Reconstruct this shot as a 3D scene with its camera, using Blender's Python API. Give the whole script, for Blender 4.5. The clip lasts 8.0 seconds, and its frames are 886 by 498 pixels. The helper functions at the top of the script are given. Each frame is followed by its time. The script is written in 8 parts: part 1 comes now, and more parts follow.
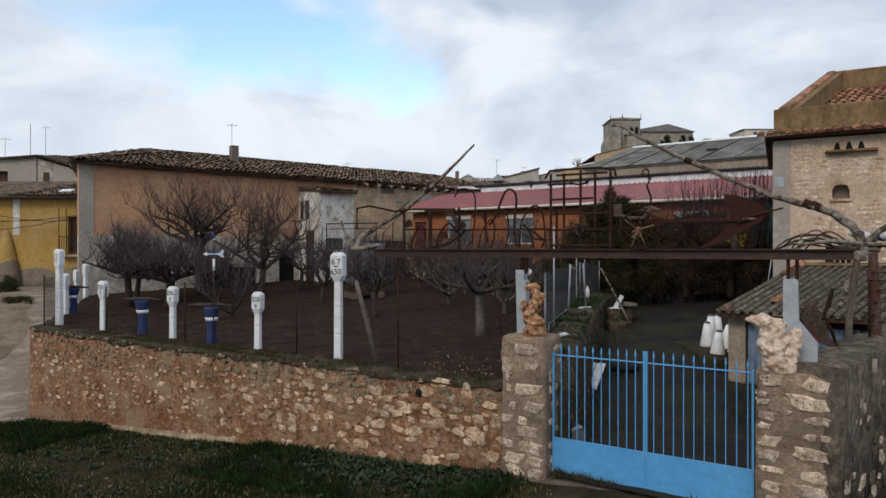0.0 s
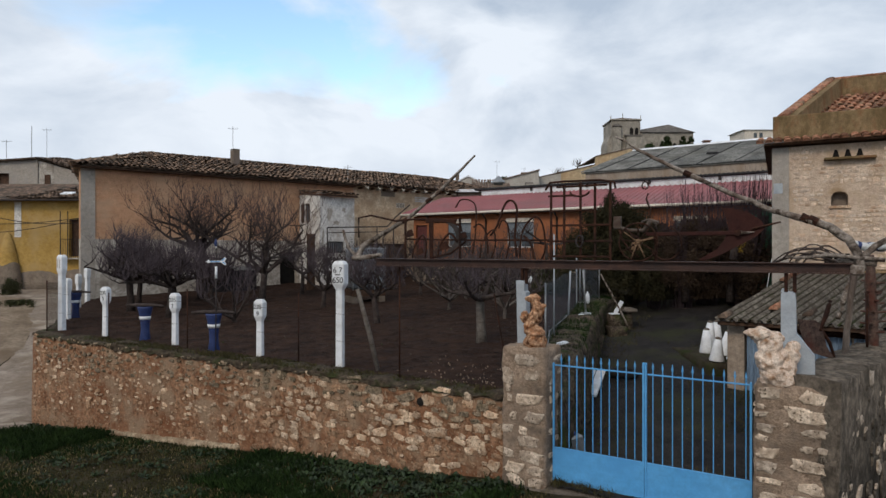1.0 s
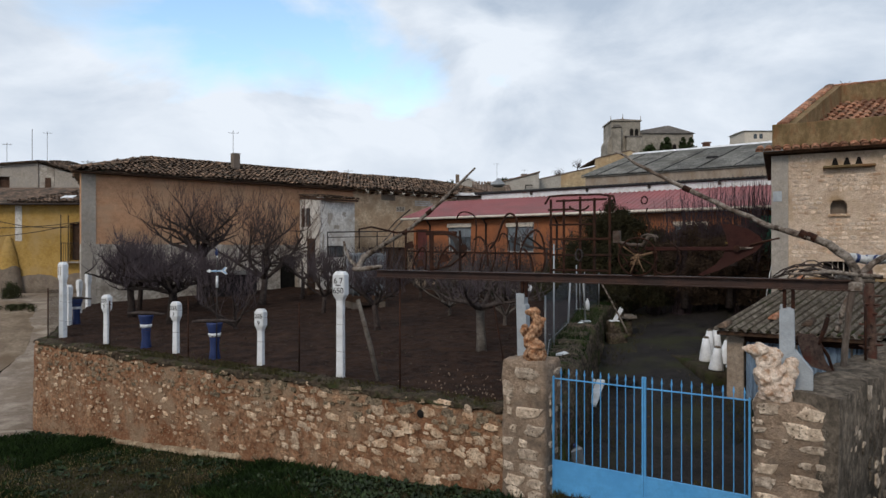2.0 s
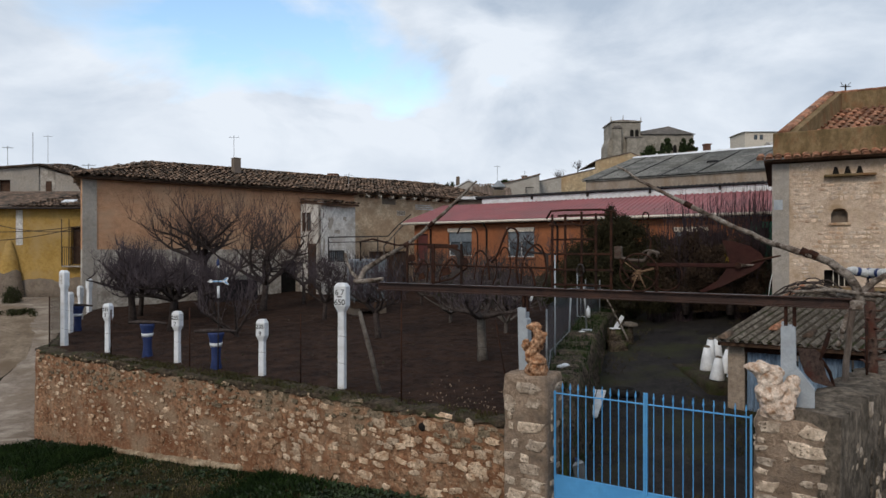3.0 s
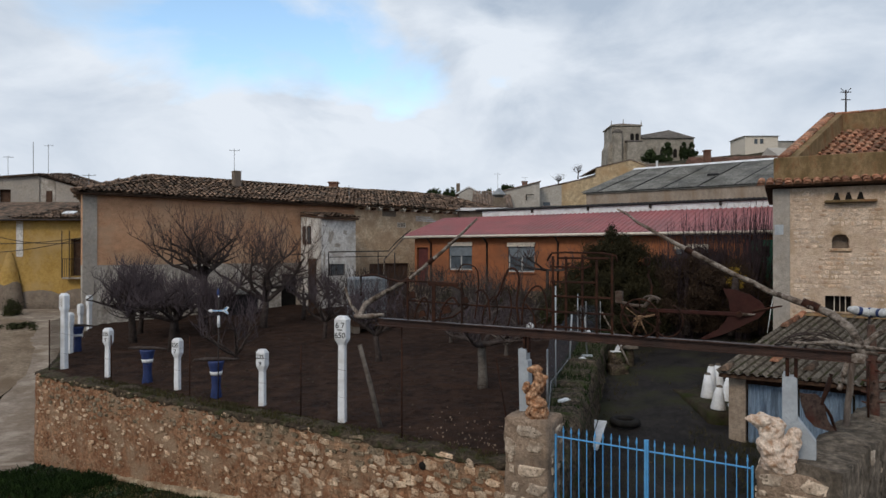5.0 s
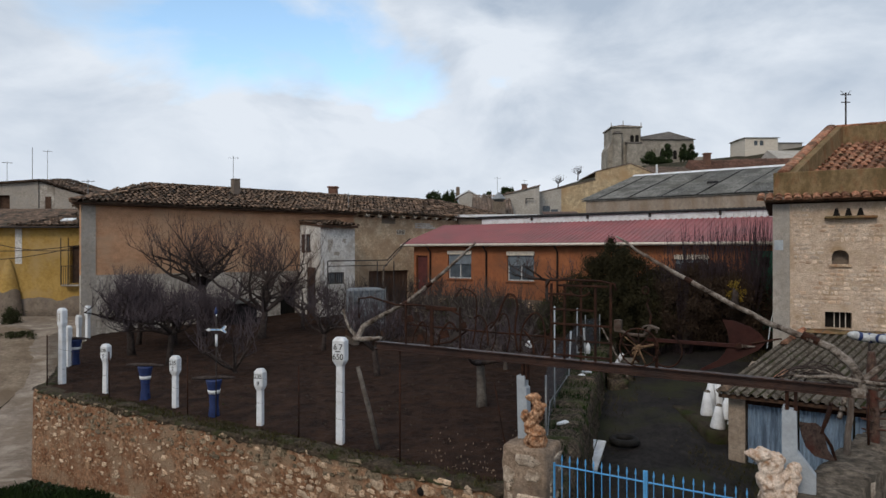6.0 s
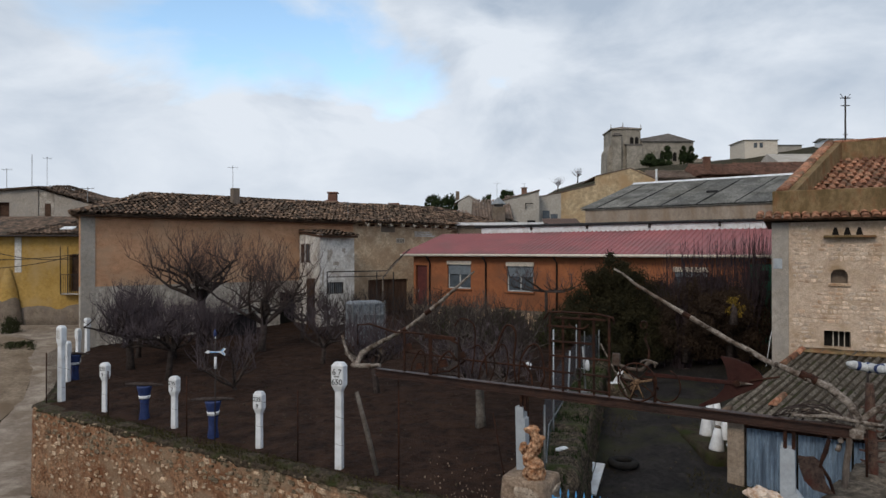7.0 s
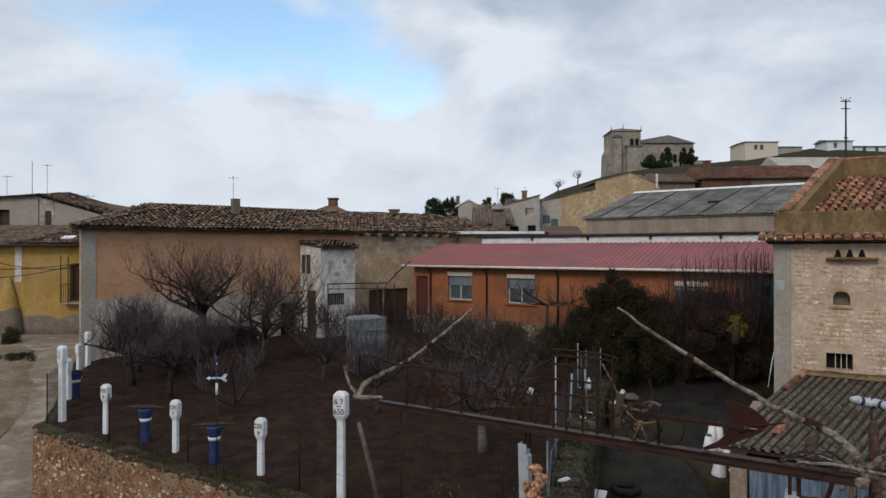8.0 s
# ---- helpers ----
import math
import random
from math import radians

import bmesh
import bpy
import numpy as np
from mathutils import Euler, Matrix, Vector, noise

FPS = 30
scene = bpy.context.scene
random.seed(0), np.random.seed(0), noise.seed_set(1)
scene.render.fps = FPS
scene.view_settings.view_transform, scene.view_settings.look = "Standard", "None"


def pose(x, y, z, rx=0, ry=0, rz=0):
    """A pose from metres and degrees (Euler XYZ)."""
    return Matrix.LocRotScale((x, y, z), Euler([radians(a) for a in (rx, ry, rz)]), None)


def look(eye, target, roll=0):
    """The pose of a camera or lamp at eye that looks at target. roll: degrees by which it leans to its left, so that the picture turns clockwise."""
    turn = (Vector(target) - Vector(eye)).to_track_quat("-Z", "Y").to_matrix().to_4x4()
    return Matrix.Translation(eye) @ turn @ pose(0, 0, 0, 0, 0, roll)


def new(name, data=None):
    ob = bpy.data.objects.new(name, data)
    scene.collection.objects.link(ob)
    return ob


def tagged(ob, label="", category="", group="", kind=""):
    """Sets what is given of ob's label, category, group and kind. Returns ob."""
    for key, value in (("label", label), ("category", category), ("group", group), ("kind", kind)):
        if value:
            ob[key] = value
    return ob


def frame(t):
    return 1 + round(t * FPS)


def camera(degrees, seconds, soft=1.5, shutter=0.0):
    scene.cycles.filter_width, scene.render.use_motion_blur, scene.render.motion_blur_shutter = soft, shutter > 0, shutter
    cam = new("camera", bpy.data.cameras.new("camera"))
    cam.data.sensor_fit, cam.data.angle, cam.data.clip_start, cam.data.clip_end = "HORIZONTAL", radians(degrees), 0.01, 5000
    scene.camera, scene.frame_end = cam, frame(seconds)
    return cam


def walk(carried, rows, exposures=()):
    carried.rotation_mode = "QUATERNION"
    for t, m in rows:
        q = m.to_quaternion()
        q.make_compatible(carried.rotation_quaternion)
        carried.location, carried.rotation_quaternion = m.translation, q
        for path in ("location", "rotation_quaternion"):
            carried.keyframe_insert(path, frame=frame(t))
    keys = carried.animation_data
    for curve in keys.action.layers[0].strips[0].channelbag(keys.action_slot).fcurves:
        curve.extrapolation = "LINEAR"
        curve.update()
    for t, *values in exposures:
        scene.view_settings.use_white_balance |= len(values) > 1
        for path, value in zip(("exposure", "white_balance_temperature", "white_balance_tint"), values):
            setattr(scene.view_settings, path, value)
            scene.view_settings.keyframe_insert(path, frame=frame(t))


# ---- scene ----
cam = camera(70.0, 8.0)
METRES, EYE, TILT, LEAN, TURN = 2.875, 3.5, 0.0, 0.0, 0.0
ROWS = [
    (0.0, 0.0, 0.0, 0.0, 0.0, 0.0, -0.0),
    (0.5, 0.002, -0.0113, 0.0303, -0.01, 0.02, -0.01),
    (1.0, -0.0064, -0.0319, 0.0622, 0.01, -0.01, -0.02),
    (1.5, -0.0053, -0.0417, 0.0981, 0.01, 0.0, -0.01),
    (3.0, -0.0142, -0.052, 0.218, 0.04, 0.02, 0.02),
    (3.5, -0.016, -0.0499, 0.2624, 0.06, 0.06, 0.02),
    (4.0, -0.0157, -0.0477, 0.319, 0.06, 0.08, 0.01),
    (4.5, -0.0187, -0.0505, 0.3791, 0.06, 0.12, -0.01),
    (6.0, -0.0044, -0.0287, 0.595, 0.06, 0.15, 0.02),
    (6.5, -0.0009, -0.0253, 0.6774, 0.05, 0.16, 0.03),
    (7.0, 0.0032, -0.0308, 0.772, 0.05, 0.17, 0.04),
    (7.5, -0.0082, -0.035, 0.8774, 0.04, 0.13, 0.06),
    (8.0, -0.0113, -0.0191, 0.9841, 0.05, 0.12, 0.05),
]
walk(cam, [(t, pose(0, 0, EYE, TILT, LEAN, TURN) @ pose(METRES * x, METRES * y, METRES * z, 90 + pitch, roll, yaw)) for t, x, y, z, yaw, pitch, roll in ROWS],
     exposures=[(0.0, 0.02), (4.0, -0.06), (8.0, -0.14)])

# ---- sky and sun ----
SUN_ELEV, SUN_AZ = 38.0, -150.0      # azimuth from +y, clockwise
world = bpy.data.worlds.new("sky")
scene.world = world
world.use_nodes = True
wt = world.node_tree
wt.nodes.clear()


def wnode(kind, **values):
    n = wt.nodes.new(kind)
    for key, v in values.items():
        n.inputs[key].default_value = v
    return n


sky = wt.nodes.new("ShaderNodeTexSky")
sky.sky_type = "NISHITA"
sky.sun_disc = False
sky.sun_elevation, sky.sun_rotation = radians(SUN_ELEV), radians(SUN_AZ)
coord = wt.nodes.new("ShaderNodeTexCoord")
stretch = wt.nodes.new("ShaderNodeMapping")
stretch.inputs["Scale"].default_value = (1.0, 1.0, 1.9)
stretch.inputs["Location"].default_value = (0.35, 0.1, 0.12)
wt.links.new(coord.outputs["Generated"], stretch.inputs["Vector"])
cover = wnode("ShaderNodeTexNoise", Scale=2.6, Detail=7.0, Roughness=0.55, Distortion=0.25)
shade = wnode("ShaderNodeTexNoise", Scale=4.4, Detail=8.0, Roughness=0.55, Distortion=0.35)
wt.links.new(stretch.outputs[0], cover.inputs["Vector"])
wt.links.new(stretch.outputs[0], shade.inputs["Vector"])
cover_ramp = wt.nodes.new("ShaderNodeValToRGB")
cover_ramp.color_ramp.elements[0].position, cover_ramp.color_ramp.elements[1].position = 0.30, 0.50
shade_ramp = wt.nodes.new("ShaderNodeValToRGB")
shade_ramp.color_ramp.elements[0].position, shade_ramp.color_ramp.elements[1].position = 0.33, 0.65
shade_ramp.color_ramp.elements[0].color = (0.47, 0.56, 0.685, 1)
shade_ramp.color_ramp.elements[1].color = (0.83, 0.895, 0.98, 1)
# where the cloud thins to blue, thickens to grey or whitens: (x, z for y = 1), reach, amount


def bank_of_cloud(source, centres):
    """Adds soft swells round the given directions to a value."""
    for x, z, reach, amount in centres:
        aim = wt.nodes.new("ShaderNodeVectorMath")
        aim.operation = "DISTANCE"
        aim.inputs[1].default_value = Vector((x, 1.0, z)).normalized()
        wt.links.new(bend.outputs["Result"], aim.inputs[0])
        swell = wt.nodes.new("ShaderNodeMapRange")
        swell.interpolation_type = "SMOOTHSTEP"
        for key, v in (("From Min", 0.0), ("From Max", reach), ("To Min", amount), ("To Max", 0.0)):
            swell.inputs[key].default_value = v
        wt.links.new(aim.outputs["Value"], swell.inputs["Value"])
        plus = wt.nodes.new("ShaderNodeMath")
        wt.links.new(source, plus.inputs[0])
        wt.links.new(swell.outputs[0], plus.inputs[1])
        source = plus.outputs[0]
    return source


bend = wt.nodes.new("ShaderNodeMix")
bend.data_type, bend.blend_type = "RGBA", "LINEAR_LIGHT"
bend.inputs["Factor"].default_value = 0.10
wt.links.new(coord.outputs["Generated"], bend.inputs["A"])
wt.links.new(shade.outputs["Color"], bend.inputs["B"])
total = wnode("ShaderNodeMath")
wt.links.new(bank_of_cloud(cover.outputs["Fac"], ((-0.47, 0.36, 0.26, -0.19), (-0.30, 0.37, 0.24, -0.23), (-0.15, 0.27, 0.16, -0.20), (-0.04, 0.23, 0.09, -0.14))), total.inputs[0])
total.inputs[1].default_value = 0.075
# towards the horizon the cloud closes and grows paler
split = wt.nodes.new("ShaderNodeSeparateXYZ")
wt.links.new(coord.outputs["Generated"], split.inputs[0])
low = wt.nodes.new("ShaderNodeMapRange")
low.interpolation_type = "SMOOTHSTEP"
for key, v in (("From Min", 0.05), ("From Max", 0.30), ("To Min", 1.0), ("To Max", 0.0)):
    low.inputs[key].default_value = v
wt.links.new(split.outputs["Z"], low.inputs["Value"])
closing = wt.nodes.new("ShaderNodeMath")
closing.operation = "MULTIPLY_ADD"
closing.inputs[1].default_value = 0.26
wt.links.new(low.outputs[0], closing.inputs[0])
wt.links.new(total.outputs[0], closing.inputs[2])
wt.links.new(closing.outputs[0], cover_ramp.inputs[0])
pale = wt.nodes.new("ShaderNodeMix")
pale.data_type = "RGBA"
paler = wt.nodes.new("ShaderNodeMath")
paler.operation = "MULTIPLY"
paler.inputs[1].default_value = 0.5
wt.links.new(low.outputs[0], paler.inputs[0])
wt.links.new(paler.outputs[0], pale.inputs["Factor"])
wt.links.new(shade_ramp.outputs[0], pale.inputs["A"])
pale.inputs["B"].default_value = (0.84, 0.90, 0.98, 1)
lumps = bank_of_cloud(shade.outputs["Fac"], ((0.20, 0.30, 0.12, -0.06), (0.08, 0.21, 0.08, -0.08), (-0.235, 0.225, 0.09, -0.12), (0.33, 0.38, 0.2, -0.05), (0.55, 0.36, 0.26, -0.06),
                                              (-0.57, 0.25, 0.28, 0.07), (-0.13, 0.15, 0.30, 0.08), (0.25, 0.20, 0.22, 0.12), (0.10, 0.30, 0.12, 0.12), (0.6, 0.2, 0.2, 0.04)))
wt.links.new(lumps, shade_ramp.inputs[0])
dim = wnode("ShaderNodeMix")
dim.data_type = "RGBA"
dim.blend_type = "MULTIPLY"
dim.inputs["Factor"].default_value = 1.0
dim.inputs["B"].default_value = (0.265, 0.278, 0.262, 1)
wt.links.new(sky.outputs[0], dim.inputs["A"])
mixsky = wt.nodes.new("ShaderNodeMix")
mixsky.data_type = "RGBA"
wt.links.new(cover_ramp.outputs[0], mixsky.inputs["Factor"])
wt.links.new(dim.outputs["Result"], mixsky.inputs["A"])
wt.links.new(pale.outputs["Result"], mixsky.inputs["B"])
back = wnode("ShaderNodeBackground", Strength=1.0)
wt.links.new(mixsky.outputs["Result"], back.inputs[0])
wout = wt.nodes.new("ShaderNodeOutputWorld")
wt.links.new(back.outputs[0], wout.inputs[0])

sun = new("sun", bpy.data.lights.new("sun", "SUN"))
sun.data.energy, sun.data.angle, sun.data.color = 1.35, radians(16), (1.0, 0.87, 0.72)
az, el = radians(SUN_AZ), radians(SUN_ELEV)
sun.matrix_world = look((0, 0, 60), (-60 * math.sin(az) * math.cos(el), -60 * math.cos(az) * math.cos(el), 60 - 60 * math.sin(el)))


# ---- materials ----
def mat(name, a, b, size=0.4, rough=0.85, bump=0.3, metal=0.0, fine=0.03, stain=None, stain_size=1.5, spread=0.0, lo=0.35, hi=0.65, grain=(1, 1, 1), pebble=None, pebble_size=0.07, mid=0.18, grit=1.0, world=False, stain2=None, stain2_size=0.7):
    """Two tones in a coarse noise, a fine grain in tone and relief, and stains on a scale of their own."""
    m = bpy.data.materials.new(name)
    m.use_nodes = True
    nt = m.node_tree
    bsdf = nt.nodes["Principled BSDF"]
    tc = nt.nodes.new("ShaderNodeTexCoord")
    mp = nt.nodes.new("ShaderNodeMapping")
    mp.inputs["Scale"].default_value = grain
    if world:
        nt.links.new(nt.nodes.new("ShaderNodeNewGeometry").outputs["Position"], mp.inputs[0])
    else:
        nt.links.new(tc.outputs["Object"], mp.inputs[0])

    def noise_tex(scale, detail):
        n = nt.nodes.new("ShaderNodeTexNoise")
        n.inputs["Scale"].default_value, n.inputs["Detail"].default_value, n.inputs["Roughness"].default_value = scale, detail, 0.6
        nt.links.new(mp.outputs[0], n.inputs["Vector"])
        return n

    def ramp(source, p, q, ca=(0, 0, 0), cb=(1, 1, 1)):
        r = nt.nodes.new("ShaderNodeValToRGB")
        r.color_ramp.elements[0].position, r.color_ramp.elements[1].position = p, q
        r.color_ramp.elements[0].color, r.color_ramp.elements[1].color = (*ca, 1), (*cb, 1)
        nt.links.new(source, r.inputs[0])
        return r

    def mix(kind, fac, ca, cb):
        x = nt.nodes.new("ShaderNodeMix")
        x.data_type, x.blend_type = "RGBA", kind
        for key, v in (("Factor", fac), ("A", ca), ("B", cb)):
            if isinstance(v, (float, int)):
                x.inputs[key].default_value = v
            elif isinstance(v, tuple):
                x.inputs[key].default_value = (*v, 1)
            else:
                nt.links.new(v, x.inputs[key])
        return x.outputs["Result"]

    big, small = noise_tex(1 / size, 6), noise_tex(1 / fine, 4)
    colour = ramp(big.outputs["Fac"], lo, hi, a, b).outputs[0]
    tone = ramp(small.outputs["Fac"], 0.3, 0.7, (1 - 0.28 * grit,) * 3, (1 + 0.12 * grit,) * 3)
    colour = mix("MULTIPLY", 1.0, colour, tone.outputs[0])
    middle = noise_tex(1 / math.sqrt(size * fine), 3)
    colour = mix("MULTIPLY", 1.0, colour, ramp(middle.outputs["Fac"], 0.32, 0.68, (1 - mid,) * 3, (1 + 0.75 * mid,) * 3).outputs[0])
    if stain:
        colour = mix("MIX", ramp(noise_tex(1 / stain_size, 8).outputs["Fac"], 0.48, 0.66).outputs[0], colour, stain)
    if stain2:
        colour = mix("MIX", ramp(noise_tex(1 / stain2_size, 7).outputs["Fac"], 0.50, 0.62).outputs[0], colour, mix("MULTIPLY", 1.0, stain2, tone.outputs[0]))
    relief = small.outputs["Fac"]
    if pebble:
        vor = nt.nodes.new("ShaderNodeTexVoronoi")
        vor.inputs["Scale"].default_value = 1 / pebble_size
        warp = nt.nodes.new("ShaderNodeMix")
        warp.data_type, warp.blend_type = "RGBA", "LINEAR_LIGHT"
        warp.inputs["Factor"].default_value = pebble_size * 0.9
        nt.links.new(mp.outputs[0], warp.inputs["A"])
        nt.links.new(small.outputs["Color"], warp.inputs["B"])
        nt.links.new(warp.outputs["Result"], vor.inputs["Vector"])
        inside = ramp(vor.outputs["Distance"], 0.34, 0.42, (1, 1, 1), (0, 0, 0))
        chosen = ramp(vor.outputs["Color"], 0.58, 0.70)
        both = mix("MULTIPLY", 1.0, inside.outputs[0], chosen.outputs[0])
        colour = mix("MIX", both, colour, mix("MULTIPLY", 1.0, pebble, tone.outputs[0]))
        lift = nt.nodes.new("ShaderNodeMath")
        lift.operation = "MULTIPLY_ADD"
        lift.inputs[1].default_value = 0.8
        nt.links.new(both, lift.inputs[0])
        nt.links.new(relief, lift.inputs[2])
        relief = lift.outputs[0]
    if spread:
        info = nt.nodes.new("ShaderNodeObjectInfo")
        geo = nt.nodes.new("ShaderNodeNewGeometry")
        add = nt.nodes.new("ShaderNodeMath")
        nt.links.new(info.outputs["Random"], add.inputs[0])
        nt.links.new(geo.outputs["Random Per Island"], add.inputs[1])
        frac = nt.nodes.new("ShaderNodeMath")
        frac.operation = "FRACT"
        nt.links.new(add.outputs[0], frac.inputs[0])
        colour = mix("MULTIPLY", 1.0, colour, ramp(frac.outputs[0], 0, 1, (1 - spread,) * 3, (1 + spread * 0.9, 1 + spread * 0.8, 1 + spread * 0.65)).outputs[0])
    nt.links.new(colour, bsdf.inputs["Base Color"])
    rr = nt.nodes.new("ShaderNodeMapRange")
    rr.inputs["To Min"].default_value, rr.inputs["To Max"].default_value = max(0.05, rough - 0.12), min(1, rough + 0.1)
    nt.links.new(big.outputs["Fac"], rr.inputs[0])
    nt.links.new(rr.outputs[0], bsdf.inputs["Roughness"])
    bsdf.inputs["Metallic"].default_value = metal
    bsdf.inputs["Specular IOR Level"].default_value = 0.12 if rough >= 0.8 else 0.4
    if bump:
        bn = nt.nodes.new("ShaderNodeBump")
        bn.inputs["Strength"].default_value, bn.inputs["Distance"].default_value = bump, fine
        nt.links.new(relief, bn.inputs["Height"])
        nt.links.new(bn.outputs[0], bsdf.inputs["Normal"])
    return m


M_GRASS_GROUND = mat("grassy_earth", (0.032, 0.024, 0.013), (0.026, 0.030, 0.011), 0.5, 0.95, 0.9, fine=0.04, stain=(0.060, 0.045, 0.026), stain_size=0.8, mid=0.4)
M_ROAD = mat("worn_concrete_road", (0.20, 0.160, 0.126), (0.295, 0.245, 0.20), 0.8, 0.88, 0.4, stain=(0.165, 0.122, 0.085), stain_size=2.2, stain2=(0.37, 0.32, 0.265), stain2_size=1.1, mid=0.2, grain=(0.8, 1.1, 1))
M_SOIL = mat("dark_tilled_soil", (0.0185, 0.0098, 0.0068), (0.037, 0.0198, 0.0134), 0.35, 0.95, 1.0, fine=0.05, stain=(0.044, 0.024, 0.0158), stain_size=0.5, mid=0.35)
M_DRIVE = mat("dark_earth_track", (0.0165, 0.0150, 0.0150), (0.034, 0.0305, 0.0295), 0.5, 0.9, 0.6, stain=(0.030, 0.031, 0.017), stain_size=1.2, mid=0.3)
M_MORTAR = mat("ochre_mud_mortar", (0.210, 0.100, 0.053), (0.345, 0.202, 0.121), 0.30, 0.95, 1.0, fine=0.028, stain=(0.175, 0.074, 0.036), stain_size=1.3, stain2=(0.30, 0.205, 0.135), stain2_size=0.8, pebble=(0.40, 0.29, 0.195), pebble_size=0.05, mid=0.6)
M_STONE = mat("pale_limestone", (0.44, 0.315, 0.215), (0.71, 0.56, 0.415), 0.14, 0.9, 0.6, fine=0.022, spread=0.26, stain=(0.33, 0.20, 0.12), stain_size=0.22, pebble=(0.17, 0.11, 0.07), pebble_size=0.034, mid=0.35, world=True)
M_MOSSY = mat("mossy_wall_crown", (0.028, 0.022, 0.016), (0.075, 0.06, 0.043), 0.2, 0.95, 1.0, fine=0.025, stain=(0.026, 0.032, 0.010), stain_size=0.4)
M_PILLAR = mat("grey_brown_lime_mortar", (0.225, 0.160, 0.114), (0.41, 0.308, 0.228), 0.20, 0.95, 1.0, fine=0.025, stain=(0.125, 0.096, 0.074), stain_size=0.4, mid=0.3)
M_DARKWALL = mat("weathered_dark_render", (0.092, 0.076, 0.061), (0.20, 0.166, 0.136), 0.30, 0.95, 1.0, fine=0.025, stain=(0.06, 0.05, 0.04), stain_size=0.35)
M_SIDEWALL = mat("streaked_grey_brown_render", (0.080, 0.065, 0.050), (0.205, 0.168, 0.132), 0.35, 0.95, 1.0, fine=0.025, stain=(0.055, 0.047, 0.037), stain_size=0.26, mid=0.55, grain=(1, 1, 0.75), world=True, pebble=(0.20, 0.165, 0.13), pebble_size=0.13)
M_TERRA = mat("terracotta_limewash", (0.46, 0.25, 0.145), (0.58, 0.34, 0.205), 1.6, 0.92, 0.5, fine=0.06, stain=(0.44, 0.30, 0.20), stain_size=2.6, mid=0.16, grain=(1, 1, 1.6))
M_GREYRENDER = mat("grey_cement_render", (0.33, 0.295, 0.255), (0.42, 0.38, 0.335), 0.7, 0.9, 0.3, stain=(0.27, 0.25, 0.23), stain_size=1.4)
M_ADOBE = mat("ochre_adobe_render", (0.48, 0.335, 0.215), (0.64, 0.50, 0.35), 0.6, 0.95, 0.8, stain=(0.37, 0.255, 0.165), stain_size=1.0, mid=0.25)
M_WHITEWASH = mat("stained_whitewash", (0.52, 0.50, 0.47), (0.74, 0.72, 0.69), 0.5, 0.9, 0.5, stain=(0.36, 0.32, 0.28), stain_size=0.8, mid=0.3)
# stained whitewash; on the farmhouse its darker base also carries the twigs' shade
M_OLDWASH = mat("darkened_old_whitewash", (0.36, 0.325, 0.285), (0.54, 0.495, 0.44), 0.5, 0.92, 0.6, stain=(0.22, 0.19, 0.16), stain_size=0.8, mid=0.35)
M_YELLOW = mat("yellow_painted_render", (0.37, 0.232, 0.066), (0.455, 0.298, 0.096), 1.2, 0.9, 0.3, stain=(0.40, 0.28, 0.13), stain_size=2.0)
M_PLINTH = mat("bare_stained_plinth", (0.15, 0.116, 0.088), (0.235, 0.192, 0.152), 0.6, 0.95, 0.6, stain=(0.16, 0.13, 0.11), stain_size=0.9)
M_ORANGE = mat("orange_painted_render", (0.265, 0.098, 0.046), (0.335, 0.132, 0.062), 0.7, 0.85, 0.25, stain=(0.21, 0.09, 0.048), stain_size=1.6, mid=0.10, grit=0.5)
M_OLDTILE = mat("weathered_clay_tile", (0.085, 0.06, 0.047), (0.275, 0.19, 0.14), 0.28, 0.95, 0.8, stain=(0.055, 0.05, 0.042), stain_size=0.6, spread=0.65)
M_REDTILE = mat("red_clay_tile", (0.25, 0.10, 0.06), (0.46, 0.25, 0.165), 0.12, 0.9, 0.7, stain=(0.17, 0.12, 0.08), stain_size=0.25, spread=0.5, world=True)
M_REDSHEET = mat("dull_red_roof_sheet", (0.25, 0.075, 0.078), (0.31, 0.10, 0.10), 1.5, 0.6, 0.15, stain=(0.20, 0.08, 0.078), stain_size=2.0, mid=0.06, grit=0.4)
M_GREYSHEET = mat("grey_fibre_cement_sheet", (0.125, 0.125, 0.118), (0.22, 0.218, 0.206), 0.7, 0.88, 0.4, stain=(0.095, 0.094, 0.085), stain_size=1.2, spread=0.22, mid=0.3)
M_CORR = mat("lichened_fibre_cement", (0.052, 0.043, 0.034), (0.20, 0.178, 0.15), 0.13, 0.92, 0.6, fine=0.02, stain=(0.075, 0.062, 0.048), stain_size=0.3, spread=0.15, mid=0.3)
M_LEDGE = mat("mossy_ochre_render", (0.19, 0.13, 0.065), (0.29, 0.21, 0.12), 0.5, 0.95, 0.6, stain=(0.11, 0.078, 0.036), stain_size=0.6, stain2=(0.22, 0.12, 0.06), stain2_size=0.5, mid=0.25, grain=(1.3, 1.3, 0.7))
M_WAREWALL = mat("warehouse_grey_beige_wall", (0.28, 0.23, 0.185), (0.38, 0.32, 0.265), 1.0, 0.92, 0.4, stain=(0.23, 0.165, 0.115), stain_size=1.4, mid=0.16, grain=(1.1, 1.1, 0.55))
M_WHITE = mat("white_paint", (0.66, 0.68, 0.71), (0.77, 0.79, 0.81), 0.5, 0.6, 0.1, stain=(0.52, 0.52, 0.52), stain_size=0.35, mid=0.06, grit=0.25)
